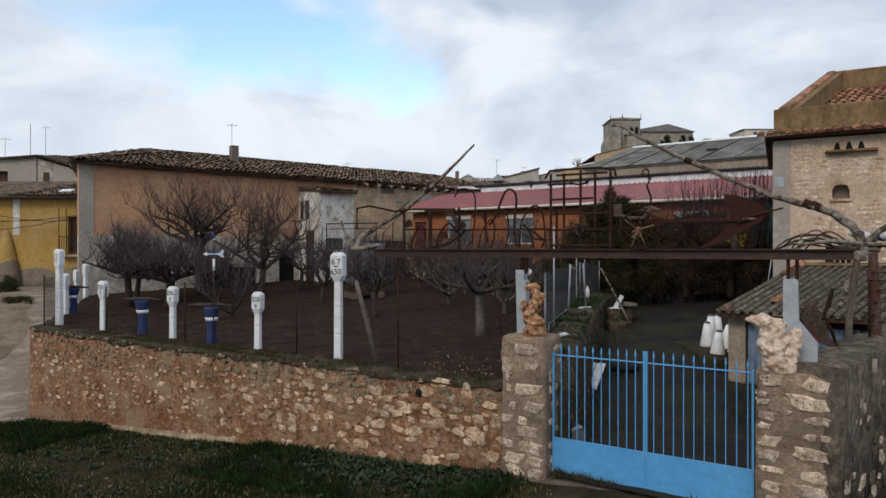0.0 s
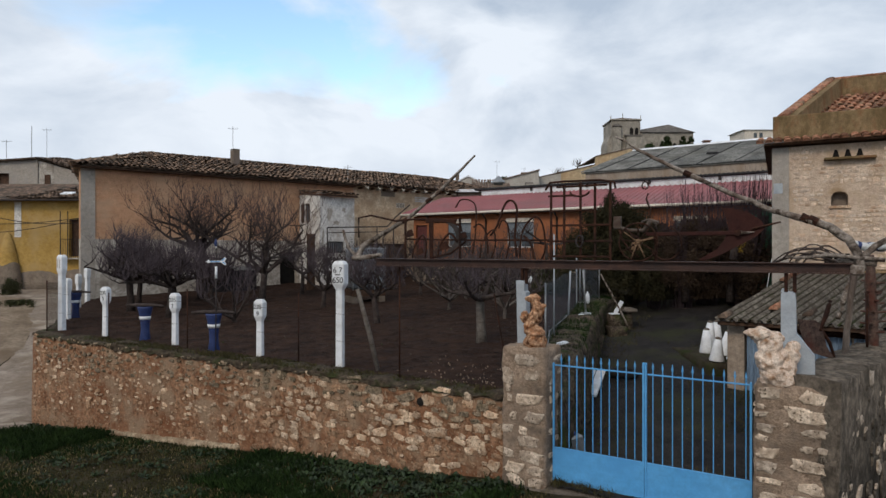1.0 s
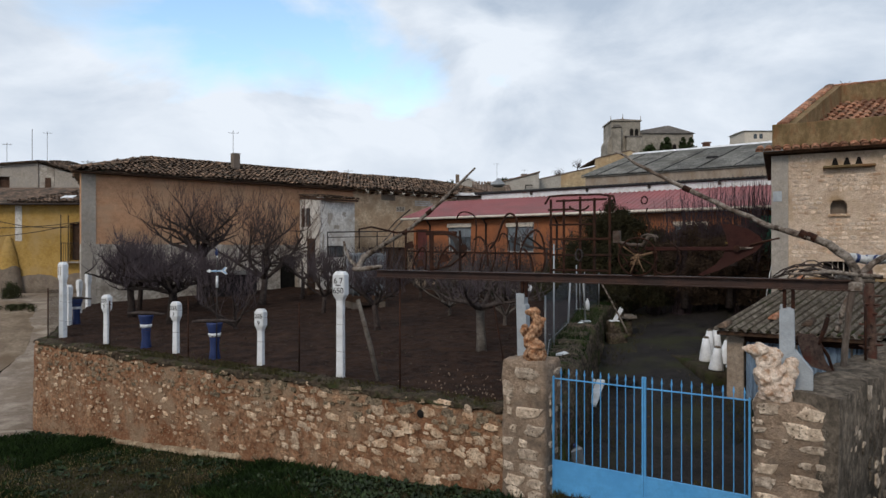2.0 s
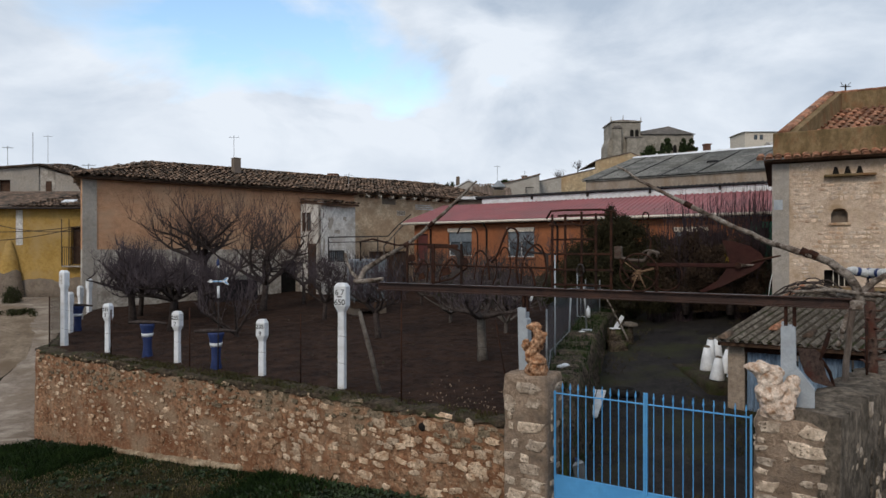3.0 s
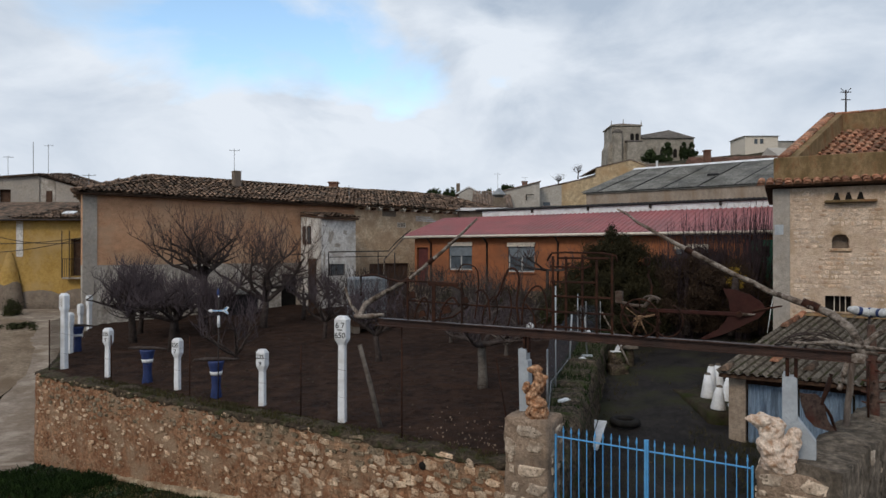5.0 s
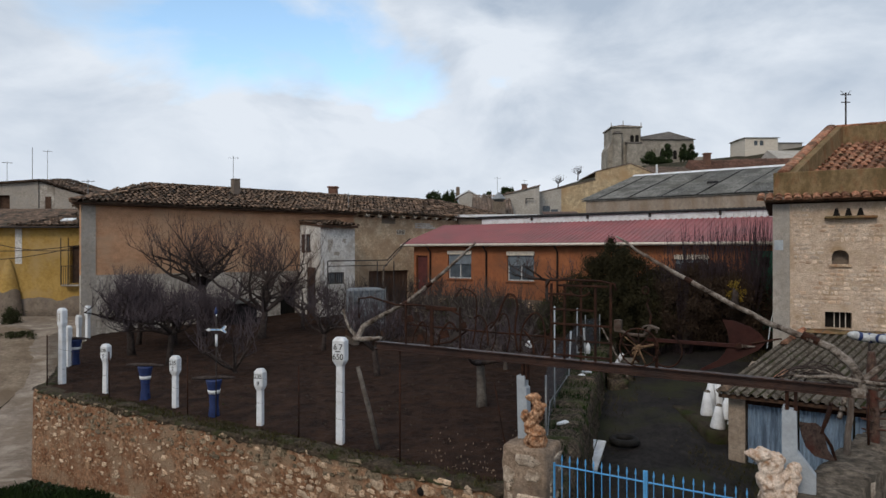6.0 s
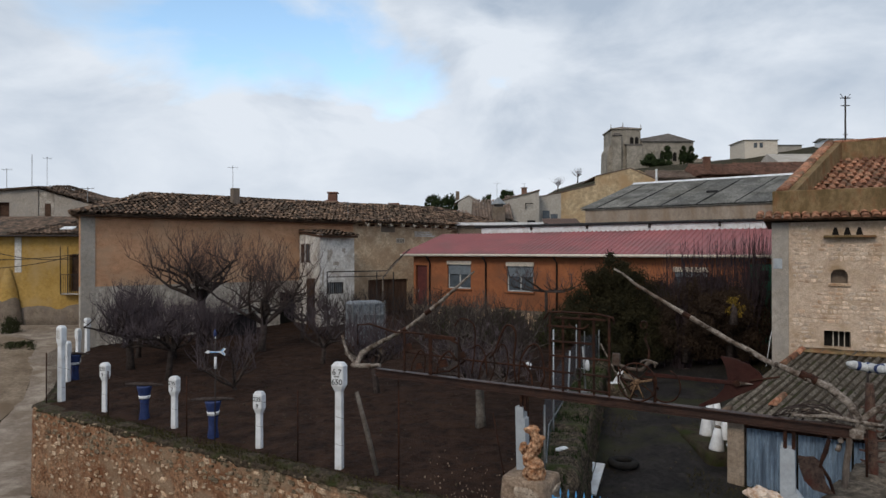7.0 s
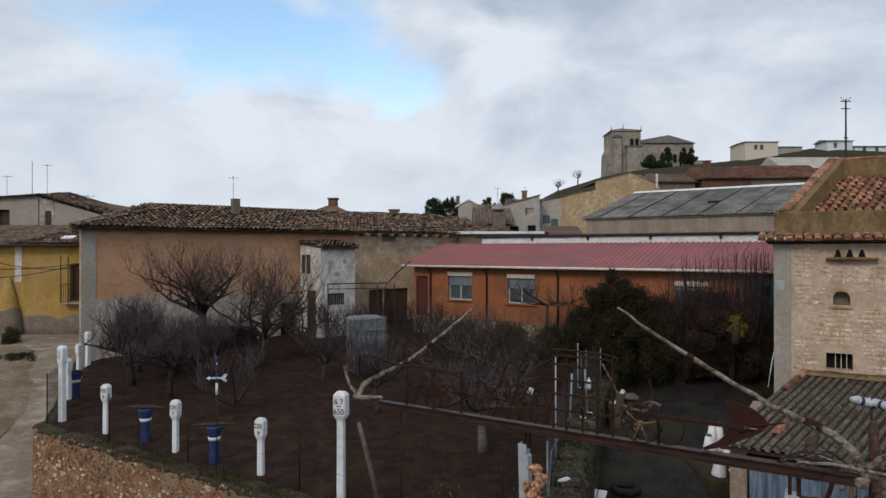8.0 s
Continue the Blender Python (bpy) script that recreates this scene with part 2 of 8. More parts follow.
M_BLUE = mat("sky_blue_gate_paint", (0.082, 0.315, 0.62), (0.10, 0.345, 0.655), 0.5, 0.5, 0.08, stain=(0.075, 0.285, 0.58), stain_size=0.9, mid=0.10, grit=0.3)
M_NAVY = mat("navy_blue_paint", (0.014, 0.028, 0.10), (0.025, 0.045, 0.145), 0.3, 0.6, 0.1)
M_RUST = mat("rusted_iron", (0.032, 0.016, 0.0125), (0.074, 0.033, 0.021), 0.10, 0.85, 0.5, metal=0.3, fine=0.012, stain=(0.024, 0.015, 0.0125), stain_size=0.3)
M_BEAM = mat("damp_rusted_girder", (0.034, 0.017, 0.013), (0.082, 0.038, 0.025), 0.2, 0.5, 0.4, metal=0.3, fine=0.015, stain=(0.026, 0.016, 0.0135), stain_size=0.4)
M_OXIDE = mat("red_oxide_iron", (0.033, 0.012, 0.0105), (0.058, 0.0215, 0.017), 0.2, 0.8, 0.3, metal=0.1, fine=0.015, stain=(0.04, 0.018, 0.015), stain_size=0.3)
M_OLDWOOD = mat("silver_grey_weathered_wood", (0.15, 0.122, 0.10), (0.36, 0.315, 0.275), 0.06, 0.85, 0.9, fine=0.012, stain=(0.10, 0.068, 0.05), stain_size=0.25, stain2=(0.052, 0.037, 0.028), stain2_size=0.13, mid=0.35)
M_BARK = mat("dark_grey_bark", (0.040, 0.030, 0.027), (0.085, 0.068, 0.062), 0.1, 0.95, 0.8, fine=0.02)
M_PALEBARK = mat("limed_pale_bark", (0.09, 0.078, 0.067), (0.18, 0.16, 0.14), 0.12, 0.95, 0.7, fine=0.02, stain=(0.08, 0.065, 0.055), stain_size=0.3)
M_TWIG = mat("purplish_bare_twig", (0.050, 0.040, 0.046), (0.115, 0.091, 0.099), 0.5, 0.9, 0.0)
M_CONCRETE = mat("pale_blue_grey_concrete", (0.31, 0.345, 0.38), (0.40, 0.435, 0.47), 0.3, 0.8, 0.3, stain=(0.30, 0.32, 0.34), stain_size=0.4, mid=0.08, grit=0.4)
M_GLASSDARK = mat("dark_window_glass", (0.06, 0.075, 0.09), (0.10, 0.12, 0.14), 0.5, 0.12, 0.0)
# near-black for sheets and plugs that stand in for the shade inside openings
M_DARK = mat("painted_recess_shade", (0.012, 0.011, 0.010), (0.02, 0.018, 0.016), 0.5, 0.9, 0.0)
M_CHURCH = mat("pale_old_ashlar", (0.27, 0.245, 0.205), (0.37, 0.335, 0.285), 2.0, 0.9, 0.3, fine=0.3, stain=(0.20, 0.18, 0.15), stain_size=3.0)

# ---- mesh helpers ----
FRONT = pose(0, 10.71, 0, 0, 0, -31.8)      # the garden front: u along the wall, v back from it
UX, UY = math.cos(radians(31.8)), -math.sin(radians(31.8))


def W(u, v, z=0.0):
    return FRONT @ Vector((u, v, z))


def uv_of(x, y):
    return x * UX + (y - 10.71) * UY, -x * UY + (y - 10.71) * UX


def smooth01(a, b, x):
    t = np.clip((x - a) / (b - a), 0, 1)
    return t * t * (3 - 2 * t)


class MB:
    """Gathers vertices and faces for one mesh."""

    def __init__(self, smooth=False):
        self.v, self.f, self.smooth = [], [], smooth

    def add(self, verts, faces, m=None):
        base = len(self.v)
        self.v.extend([tuple(m @ Vector(p)) for p in verts] if m is not None else [tuple(p) for p in verts])
        self.f.extend([tuple(i + base for i in f) for f in faces])
        return self

    def box(self, x0, x1, y0, y1, z0, z1, m=None, c=0.0):
        """A box; c: chamfer of its edges."""
        if c <= 0:
            vs = [(x, y, z) for z in (z0, z1) for y in (y0, y1) for x in (x0, x1)]
            return self.add(vs, [(0, 2, 3, 1), (4, 5, 7, 6), (0, 1, 5, 4), (2, 6, 7, 3), (0, 4, 6, 2), (1, 3, 7, 5)], m)
        c = min(c, (x1 - x0) * 0.45, (y1 - y0) * 0.45, (z1 - z0) * 0.45)
        rings = []
        for z, d in ((z0, c), (z0 + c, 0), (z1 - c, 0), (z1, c)):
            a, b = x0 + d, x1 - d
            e, g = y0 + d, y1 - d
            k = c * 0.6
            rings.append([(a + k, e, z), (b - k, e, z), (b, e + k, z), (b, g - k, z), (b - k, g, z), (a + k, g, z), (a, g - k, z), (a, e + k, z)])
        return self.loft(rings, m, caps=True)

    def loft(self, rings, m=None, caps=True, closed=True):
        n = len(rings[0])
        vs = [p for r in rings for p in r]
        fs = []
        for i in range(len(rings) - 1):
            for j in range(n if closed else n - 1):
                k = (j + 1) % n
                fs.append((i * n + j, i * n + k, (i + 1) * n + k, (i + 1) * n + j))
        if caps:
            fs.append(tuple(reversed(range(n))))
            fs.append(tuple((len(rings) - 1) * n + j for j in range(n)))
        return self.add(vs, fs, m)

    def tube(self, pts, radii, sides=6, m=None, caps=True, flat=1.0):
        pts = [Vector(p) for p in pts]
        if isinstance(radii, (int, float)):
            radii = [radii] * len(pts)
        rings = []
        for i, p in enumerate(pts):
            d = (pts[min(i + 1, len(pts) - 1)] - pts[max(i - 1, 0)]).normalized()
            up = Vector((0, 0, 1)) if abs(d.z) < 0.95 else Vector((1, 0, 0))
            s = d.cross(up).normalized()
            w = s.cross(d)
            rings.append([tuple(p + radii[i] * (math.cos(6.2832 * k / sides) * s + flat * math.sin(6.2832 * k / sides) * w)) for k in range(sides)])
        return self.loft(rings, m, caps)

    def prism(self, outline, y0, y1, m=None):
        """An outline in x and z, drawn out from y0 to y1."""
        return self.loft([[(x, y0, z) for x, z in outline], [(x, y1, z) for x, z in outline]], m)

    def slab(self, outline, z0, z1, m=None):
        """An outline in x and y, drawn out from z0 to z1."""
        return self.loft([[(x, y, z0) for x, y in outline], [(x, y, z1) for x, y in outline]], m)

    def mesh(self, name, material):
        me = bpy.data.meshes.new(name)
        me.from_pydata(self.v, [], self.f)
        if material:
            me.materials.append(material)
        if self.smooth:
            me.polygons.foreach_set("use_smooth", [True] * len(me.polygons))
        me.update()
        return me


def fix_normals(me, weld=False):
    bm = bmesh.new()
    bm.from_mesh(me)
    if weld:
        bmesh.ops.remove_doubles(bm, verts=bm.verts, dist=0.0005)
    bmesh.ops.recalc_face_normals(bm, faces=bm.faces)
    bm.to_mesh(me)
    bm.free()


def part(name, mb, material, parent=None, label="", m=None, weld=False):
    me = mb.mesh(name, material)
    fix_normals(me, weld)
    ob = new(name, me)
    if m is not None:
        ob.matrix_basis = m
    if parent is not None:
        ob.parent = parent
    return tagged(ob, label)


def thing(name, label, category, m=None, group="", kind=""):
    ob = new(name)
    ob.empty_display_size = 0.2
    if m is not None:
        ob.matrix_basis = m
    return tagged(ob, label, category, group, kind)


def solid(name, mb, material, label, category, m=None, group="", kind=""):
    return tagged(part(name, mb, material, None, label, m), label, category, group, kind)


def nz(x, y, z=0.0, s=1.0):
    return noise.noise(Vector((x * s, y * s, z * s)))

# ---- ground ----
RIDGE_X = [-400, -120, -40, 0, 18, 26, 31, 38, 45, 68, 93, 119, 200, 500]
RIDGE_Z = [6, 5, 5, 7, 15, 20.3, 23.2, 25.4, 27.6, 30, 32.5, 31, 29, 24]


def ground_z(x, y):
    x, y = np.asarray(x, float), np.asarray(y, float)
    u, v = x * UX + (y - 10.71) * UY, -x * UY + (y - 10.71) * UX
    zf = np.clip(-0.185 + 0.085 * u, -1.45, 0.0)
    t = smooth01(17, 38, y)
    z = zf * (1 - t) + 1.1 * t
    side = smooth01(-1.5, 1.5, x)
    z = z * (1 - side) + side * (zf + np.clip(0.128 * (y - 9.4), 0, 1.95) * smooth01(-0.3, 1.5, v))
    return z + (np.interp(x, RIDGE_X, RIDGE_Z) - 1.1) * smooth01(55, 172, y) * (1 - 0.75 * smooth01(220, 700, y))


def gz(x, y):
    return float(ground_z(x, y))


def sheet(name, xs, ys, zf, material, label, category, kind="structure", smooth=True):
    X, Y = np.meshgrid(xs, ys)
    Z = zf(X, Y)
    n, k = X.shape
    idx = np.arange(n * k).reshape(n, k)
    quads = np.stack([idx[:-1, :-1], idx[:-1, 1:], idx[1:, 1:], idx[1:, :-1]], -1).reshape(-1, 4)
    me = bpy.data.meshes.new(name)
    me.from_pydata(np.stack([X, Y, Z], -1).reshape(-1, 3).tolist(), [], quads.tolist())
    me.materials.append(material)
    if smooth:
        me.polygons.foreach_set("use_smooth", [True] * len(me.polygons))
    me.update()
    return tagged(new(name, me), label, category, kind=kind)


def bumps(X, Y, s, a, seed=0.0):
    """A cheap rolling unevenness."""
    r = np.zeros_like(X)
    for k in range(7):
        ang = 2.4 * k + seed
        w = s * (1 + 0.37 * k)
        r += np.sin((X * math.cos(ang) + Y * math.sin(ang)) * w + 1.7 * k) / (1 + 0.5 * k)
    return a * r / 2.5


def near_far(lo, hi, step, far):
    mid = list(np.arange(lo, hi, step))
    out, p, d = [], hi, step
    while p < far:
        out.append(p)
        d *= 1.16
        p += d
    left, p, d = [], lo - step, step
    while p > -far:
        left.append(p)
        d *= 1.16
        p -= d
    return np.array(left[::-1] + mid + out)


ground = sheet("ground", near_far(-26, 12, 0.45, 3000), near_far(-8, 46, 0.45, 3500),
               lambda X, Y: ground_z(X, Y) + bumps(X, Y, 2.2, 0.03) * (np.abs(X) < 60), M_GRASS_GROUND,
               "rough grassy ground rising to a scrubby hill", "ground")

M_EARTH = mat("bare_tan_earth", (0.185, 0.14, 0.10), (0.275, 0.217, 0.16), 0.9, 0.95, 0.8, stain=(0.15, 0.11, 0.075), stain_size=1.6, mid=0.3)


def along_pts(poly, s):
    k = s * (len(poly) - 1)
    i = min(int(k), len(poly) - 2)
    return Vector(poly[i]).lerp(Vector(poly[i + 1]), k - i)


# the lane: a worn sheet a hand's breadth thick, bending round the garden's corner
LANE = [((-10.6, 9.5), (-24, 9.0)), ((-11.2, 14.0), (-22.5, 14.0)), ((-11.75, 17.9), (-18.5, 19.0)), ((-12.7, 20.5), (-16.4, 22)),
        ((-15.4, 25.0), (-17.4, 26)), ((-17.6, 29.0), (-19.5, 30)), ((-19.0, 33.0), (-22.2, 34)), ((-19.5, 38.8), (-33, 38.8))]
lane_mb = MB(smooth=True)
rows = []
for i in range(len(LANE) - 1):
    for s in np.linspace(0, 1, 9)[: 9 if i == len(LANE) - 2 else 8]:
        (a0, b0), (a1, b1) = LANE[i], LANE[i + 1]
        p, q = Vector(a0).lerp(Vector(a1), s), Vector(b0).lerp(Vector(b1), s)
        row = []
        for k in range(15):
            w = p.lerp(q, k / 14)
            e = 0.25 * nz(w.x, w.y, 3, 0.9) if k in (0, 14) else 0.0
            row.append((w.x + e, w.y + e, gz(w.x, w.y) + (0.075 if 0 < k < 14 else -0.06 if k == 0 else 0.05) + 0.02 * nz(w.x, w.y, 0, 1.2)))
        rows.append(row)
lane_mb.loft(rows, caps=False, closed=False)
solid("road", lane_mb, M_ROAD, "worn pale concrete village lane beside the wall", "road", kind="structure")

bank_mb = MB(smooth=True)
rows = []
for i in range(40):
    s = i / 39
    p, q = along_pts([(-16.2, 20.5), (-17.2, 25.8), (-19.3, 29.8), (-22.0, 33.8), (-27, 36.5)], s), along_pts([(-24, 19), (-27, 24), (-30, 29), (-33, 33), (-34, 36.5)], s)
    row = []
    for k in range(22):
        w = p.lerp(q, k / 21)
        row.append((w.x, w.y, gz(w.x, w.y) + 0.07 + 0.04 * math.sin(math.pi * min(1, k / 9)) * (1 if k < 9 else 0) * math.sin(math.pi * s) + 0.05 * nz(w.x, w.y, 2, 1.1)))
    rows.append(row)
bank_mb.loft(rows, caps=False, closed=False)
solid("earth_bank", bank_mb, M_EARTH, "bare tan earth bank beside the lane", "bank", kind="structure")

# the garden: tilled soil held up by the walls
GL = [(-11.4, 18.1), (-13.0, 21.6), (-15.6, 27.8), (-14, 33), (2, 44)]
GR = [(1.45, 10.3), (3.1, 15.6), (5.6, 22.2), (7.8, 25.3), (12.4, 24.4)]


def garden_z(x, y):
    return 1.22 + 0.036 * (uv_of(x, y)[1] - 0.3)


soil = MB(smooth=True)
rows = []
for s in np.concatenate([np.linspace(0, 0.5, 150), np.linspace(0.505, 1, 60)]):
    a, b = along_pts(GL, s), along_pts(GR, s)
    row = []
    for k in range(170):
        w = a.lerp(b, k / 169)
        clod = 0.035 * nz(w.x, w.y, 0, 2.3) + 0.05 * abs(nz(w.x, w.y, 5, 6.0)) + 0.03 * nz(w.x, w.y, 9, 13)
        row.append((w.x, w.y, garden_z(w.x, w.y) + clod))
    rows.append(row)
soil.loft(rows, caps=False, closed=False)
solid("garden_soil", soil, M_SOIL, "dark tilled garden soil behind the wall", "soil", kind="structure")

drive = MB(smooth=True)
rows = []
DL = [(1.7, 9.6), (2.0, 11), (2.8, 15.8), (5.8, 22.4), (7.5, 27)]
DR = [(4.3, 7.9), (5.2, 9.6), (7.2, 13.4), (10.5, 20), (14, 25)]
for s in np.linspace(0, 1, 70):
    a, b = along_pts(DL, s), along_pts(DR, s)
    rows.append([(w.x, w.y, gz(w.x, w.y) + 0.055 + 0.02 * nz(w.x, w.y, 2, 1.5) + 0.012 * nz(w.x, w.y, 4, 7)) for w in (a.lerp(b, k / 40) for k in range(41))])
drive.loft(rows, caps=False, closed=False)
solid("driveway", drive, M_DRIVE, "dark damp earth driveway behind the gate", "driveway", kind="structure")


# mossy earth tones, darkened so the crown reads as a shadow line
M_CROWN = mat("shadow_toned_wall_crown", (0.032, 0.024, 0.017), (0.095, 0.072, 0.05), 0.12, 0.95, 1.0, fine=0.02, stain=(0.032, 0.037, 0.012), stain_size=0.25, mid=0.4)


# ---- stone walls ----
def rough_wall(path, thick, zb, zt, amp=0.03, step=0.16, rows_up=9, taper=0.04, ragged=0.05, grit=0.0):
    """A wall along a path of points; zb, zt: foot and crown at a place. The path is its left or front face, the thickness goes to the path's left."""
    pts = []
    for a, b in zip(path[:-1], path[1:]):
        a, b = Vector(a), Vector(b)
        n = max(2, int((b - a).length / step))
        pts += [a.lerp(b, i / n) for i in range(n)]
    pts.append(Vector(path[-1]))
    mb = MB(smooth=True)
    rings = []
    for i, p in enumerate(pts):
        d = (pts[min(i + 1, len(pts) - 1)] - pts[max(i - 1, 0)]).normalized()
        nrm = Vector((-d.y, d.x))
        lo, hi = zb(p.x, p.y) - 0.25, zt(p.x, p.y) + ragged * nz(p.x, p.y, 7, 2.5)
        ring = []
        for k in range(rows_up + 1):
            h = k / rows_up
            z = lo + (hi - lo) * h
            off = taper * h + amp * (nz(p.x, p.y, z, 2.0) + 0.6 * nz(p.x, p.y, z, 6.0)) + (grit * nz(p.x, p.y, z, 11.0) if grit else 0.0)
            if k == rows_up:
                off += 0.05
            q = p + nrm * off
            ring.append((q.x, q.y, z))
        for f in (0.3, 0.7):
            q = p + nrm * thick * f
            ring.append((q.x, q.y, hi + 0.03 + 0.05 * nz(q.x, q.y, 1, 3.0)))
        for h in (1.0, 0.0):
            q = p + nrm * (thick - 0.05 * h)
            ring.append((q.x, q.y, lo + (hi - lo) * h))
        rings.append(ring)
    return mb.loft(rings, caps=True)


def wall_foot(x, y):
    return gz(x, y) - 0.05


def wall_top(x, y):
    u = uv_of(x, y)[0]
    return 1.27 + 0.12 * float(smooth01(0.2, 1.2, u)) - 0.02 * math.sin(u * 0.7)


garden_wall = part("wall_garden_front", rough_wall([W(1.2, 0).xy, W(-13.75, 0.0).xy, W(-14.28, 0.18).xy, W(-14.46, 0.6).xy, (-13.3, 21.6), (-15.9, 28.0)][::-1], 0.5, wall_foot, lambda x, y: wall_top(x, y) - 0.06, step=0.07, rows_up=22, amp=0.028, grit=0.018), M_MORTAR)
part("wall_crown", rough_wall([W(1.14, 0.0).xy, W(-13.75, 0.0).xy, W(-14.28, 0.19).xy, W(-14.46, 0.6).xy, (-13.3, 21.6), (-15.9, 28.0)][::-1], 0.53,
                              lambda x, y: min(1.41 + 0.06 * float(smooth01(-9, -0.5, uv_of(x, y)[0])) - 0.09 * nz(x, y, 2, 1.3) - 0.09 * nz(x, y, 6, 4), wall_top(x, y) + 0.185), lambda x, y: wall_top(x, y) - 0.02, amp=0.03, rows_up=7, taper=0.02, ragged=0.08, step=0.05, grit=0.045), M_CROWN, garden_wall, "mossy earth crown, darkened to read as a shadow line")
tagged(garden_wall, "rubble stone garden wall in ochre mud mortar", "wall", kind="structure")
M_RETAIN = mat("mossy_rubble_bank", (0.034, 0.026, 0.020), (0.125, 0.096, 0.070), 0.12, 0.95, 1.0, fine=0.03, stain=(0.036, 0.046, 0.014), stain_size=0.35, mid=0.42)


def drive_wall_top(y):
    return 1.78 + 0.027 * (y - 12.4)


retaining = part("wall_drive_side", rough_wall([(1.98, 9.95), (2.45, 11.0), (2.96, 12.65), (3.64, 15.0), (5.04, 19.45), (6.4, 22.4), (8.4, 25.0), (12.6, 23.6)], 0.95, wall_foot,
                 lambda x, y: drive_wall_top(y) - 0.03 - 0.25 * float(smooth01(11.2, 10.2, y)), amp=0.07, ragged=0.12, taper=0.12, rows_up=16, step=0.09, grit=0.03), M_RETAIN)
tagged(retaining, "mossy retaining wall along the driveway", "wall", kind="structure")
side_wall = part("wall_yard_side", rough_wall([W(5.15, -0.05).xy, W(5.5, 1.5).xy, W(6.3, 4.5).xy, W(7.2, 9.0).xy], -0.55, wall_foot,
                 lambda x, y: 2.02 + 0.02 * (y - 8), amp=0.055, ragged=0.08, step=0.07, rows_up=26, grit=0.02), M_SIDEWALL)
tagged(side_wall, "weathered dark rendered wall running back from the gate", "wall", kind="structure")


# ---- buildings ----
def tile_roof(o, along_v, up_v, length, depth, inset0=0.0, inset1=0.0, col=0.24, row=0.4, jitter=0.035, seed=1):
    """Curved clay tiles on a slope: o is the eave's start; the insets are how far the slope's ends draw in at its top."""
    rnd = random.Random(seed)
    o, a, b = Vector(o), Vector(along_v).normalized(), Vector(up_v).normalized()
    n = a.cross(b).normalized()
    if n.z < 0:
        n = -n
    mb = MB(smooth=True)
    rows_n, cols_n = int(depth / row) + 1, int(length / col)
    for r in range(rows_n):
        for c in range(cols_n):
            x = (c + 0.5) * col
            f = r / rows_n
            if x < inset0 * f or x > length - inset1 * f:
                continue
            x += rnd.uniform(-jitter, jitter)
            y0 = r * row - 0.06 + rnd.uniform(-0.03, 0.03)
            y1 = y0 + row * 1.18
            lift = rnd.uniform(0, 0.04) + 0.05 * nz(x, r * row, seed, 0.45)
            if rnd.random() < 0.02:
                y0 -= 0.12
            vs = []
            for y, rad, h in ((y0, col * 0.46, 0.075), (y1, col * 0.40, 0.03)):
                for k in range(5):
                    t = math.pi * k / 4
                    vs.append(o + a * (x - rad * math.cos(t)) + b * y + n * (h + lift + rad * 0.8 * math.sin(t) - 0.02))
            mb.add(vs, [(k, k + 1, k + 6, k + 5) for k in range(4)])
    return mb


def wall_with_openings(x0, x1, z0, z1, y0, y1, holes):
    """A wall in x and z between y0 (outside) and y1, with rectangular openings through it: (x0, x1, z0, z1)."""
    mb = MB()
    xs = sorted({x0, x1, *[h[0] for h in holes], *[h[1] for h in holes]})
    for a, b in zip(xs[:-1], xs[1:]):
        cuts = sorted([(h[2], h[3]) for h in holes if h[0] <= a + 1e-6 and h[1] >= b - 1e-6])
        z = z0
        for lo, hi in cuts:
            if lo > z:
                mb.box(a, b, y0, y1, z, lo)
            z = hi
        if z < z1:
            mb.box(a, b, y0, y1, z, z1)
    return mb


def window_unit(parent, x0, x1, z0, z1, y, frame_mat, bars=1, shutter=0.0, depth=0.06, frame_w=0.06, name="window"):
    """Frame, panes and a part-lowered roller blind in an opening whose face stands at y."""
    # black sheet behind the panes in place of an unlit room
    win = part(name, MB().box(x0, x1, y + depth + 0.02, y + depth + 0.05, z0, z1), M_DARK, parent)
    fr = MB()
    for a, b, c, d in ((x0, x0 + frame_w, z0, z1), (x1 - frame_w, x1, z0, z1), (x0 + frame_w, x1 - frame_w, z0, z0 + frame_w), (x0 + frame_w, x1 - frame_w, z1 - frame_w, z1)):
        fr.box(a, b, y, y + depth, c, d)
    for k in range(bars):
        xm = x0 + (x1 - x0) * (k + 1) / (bars + 1)
        fr.box(xm - 0.03, xm + 0.03, y, y + depth, z0 + frame_w, z1 - frame_w)
    part("window_frame", fr, frame_mat, win)
    for k in range(bars + 1):
        a = x0 + (x1 - x0) * k / (bars + 1) + 0.04
        b = x0 + (x1 - x0) * (k + 1) / (bars + 1) - 0.04
        part("pane", MB().box(a, b, y + 0.025, y + 0.035, z0 + 0.04, z1 - 0.04), M_GLASSDARK, win)
    if shutter:
        sl = MB()
        n = max(3, int(shutter / 0.06))
        for k in range(n):
            za = z1 - shutter * (k + 1) / n
            sl.box(x0 + 0.02, x1 - 0.02, y - 0.035, y - 0.008, za + 0.006, za + shutter / n)
        part("roller_shutter", sl, M_SHUTTER, win, "pale grey roller shutter, nearly raised")
    return win


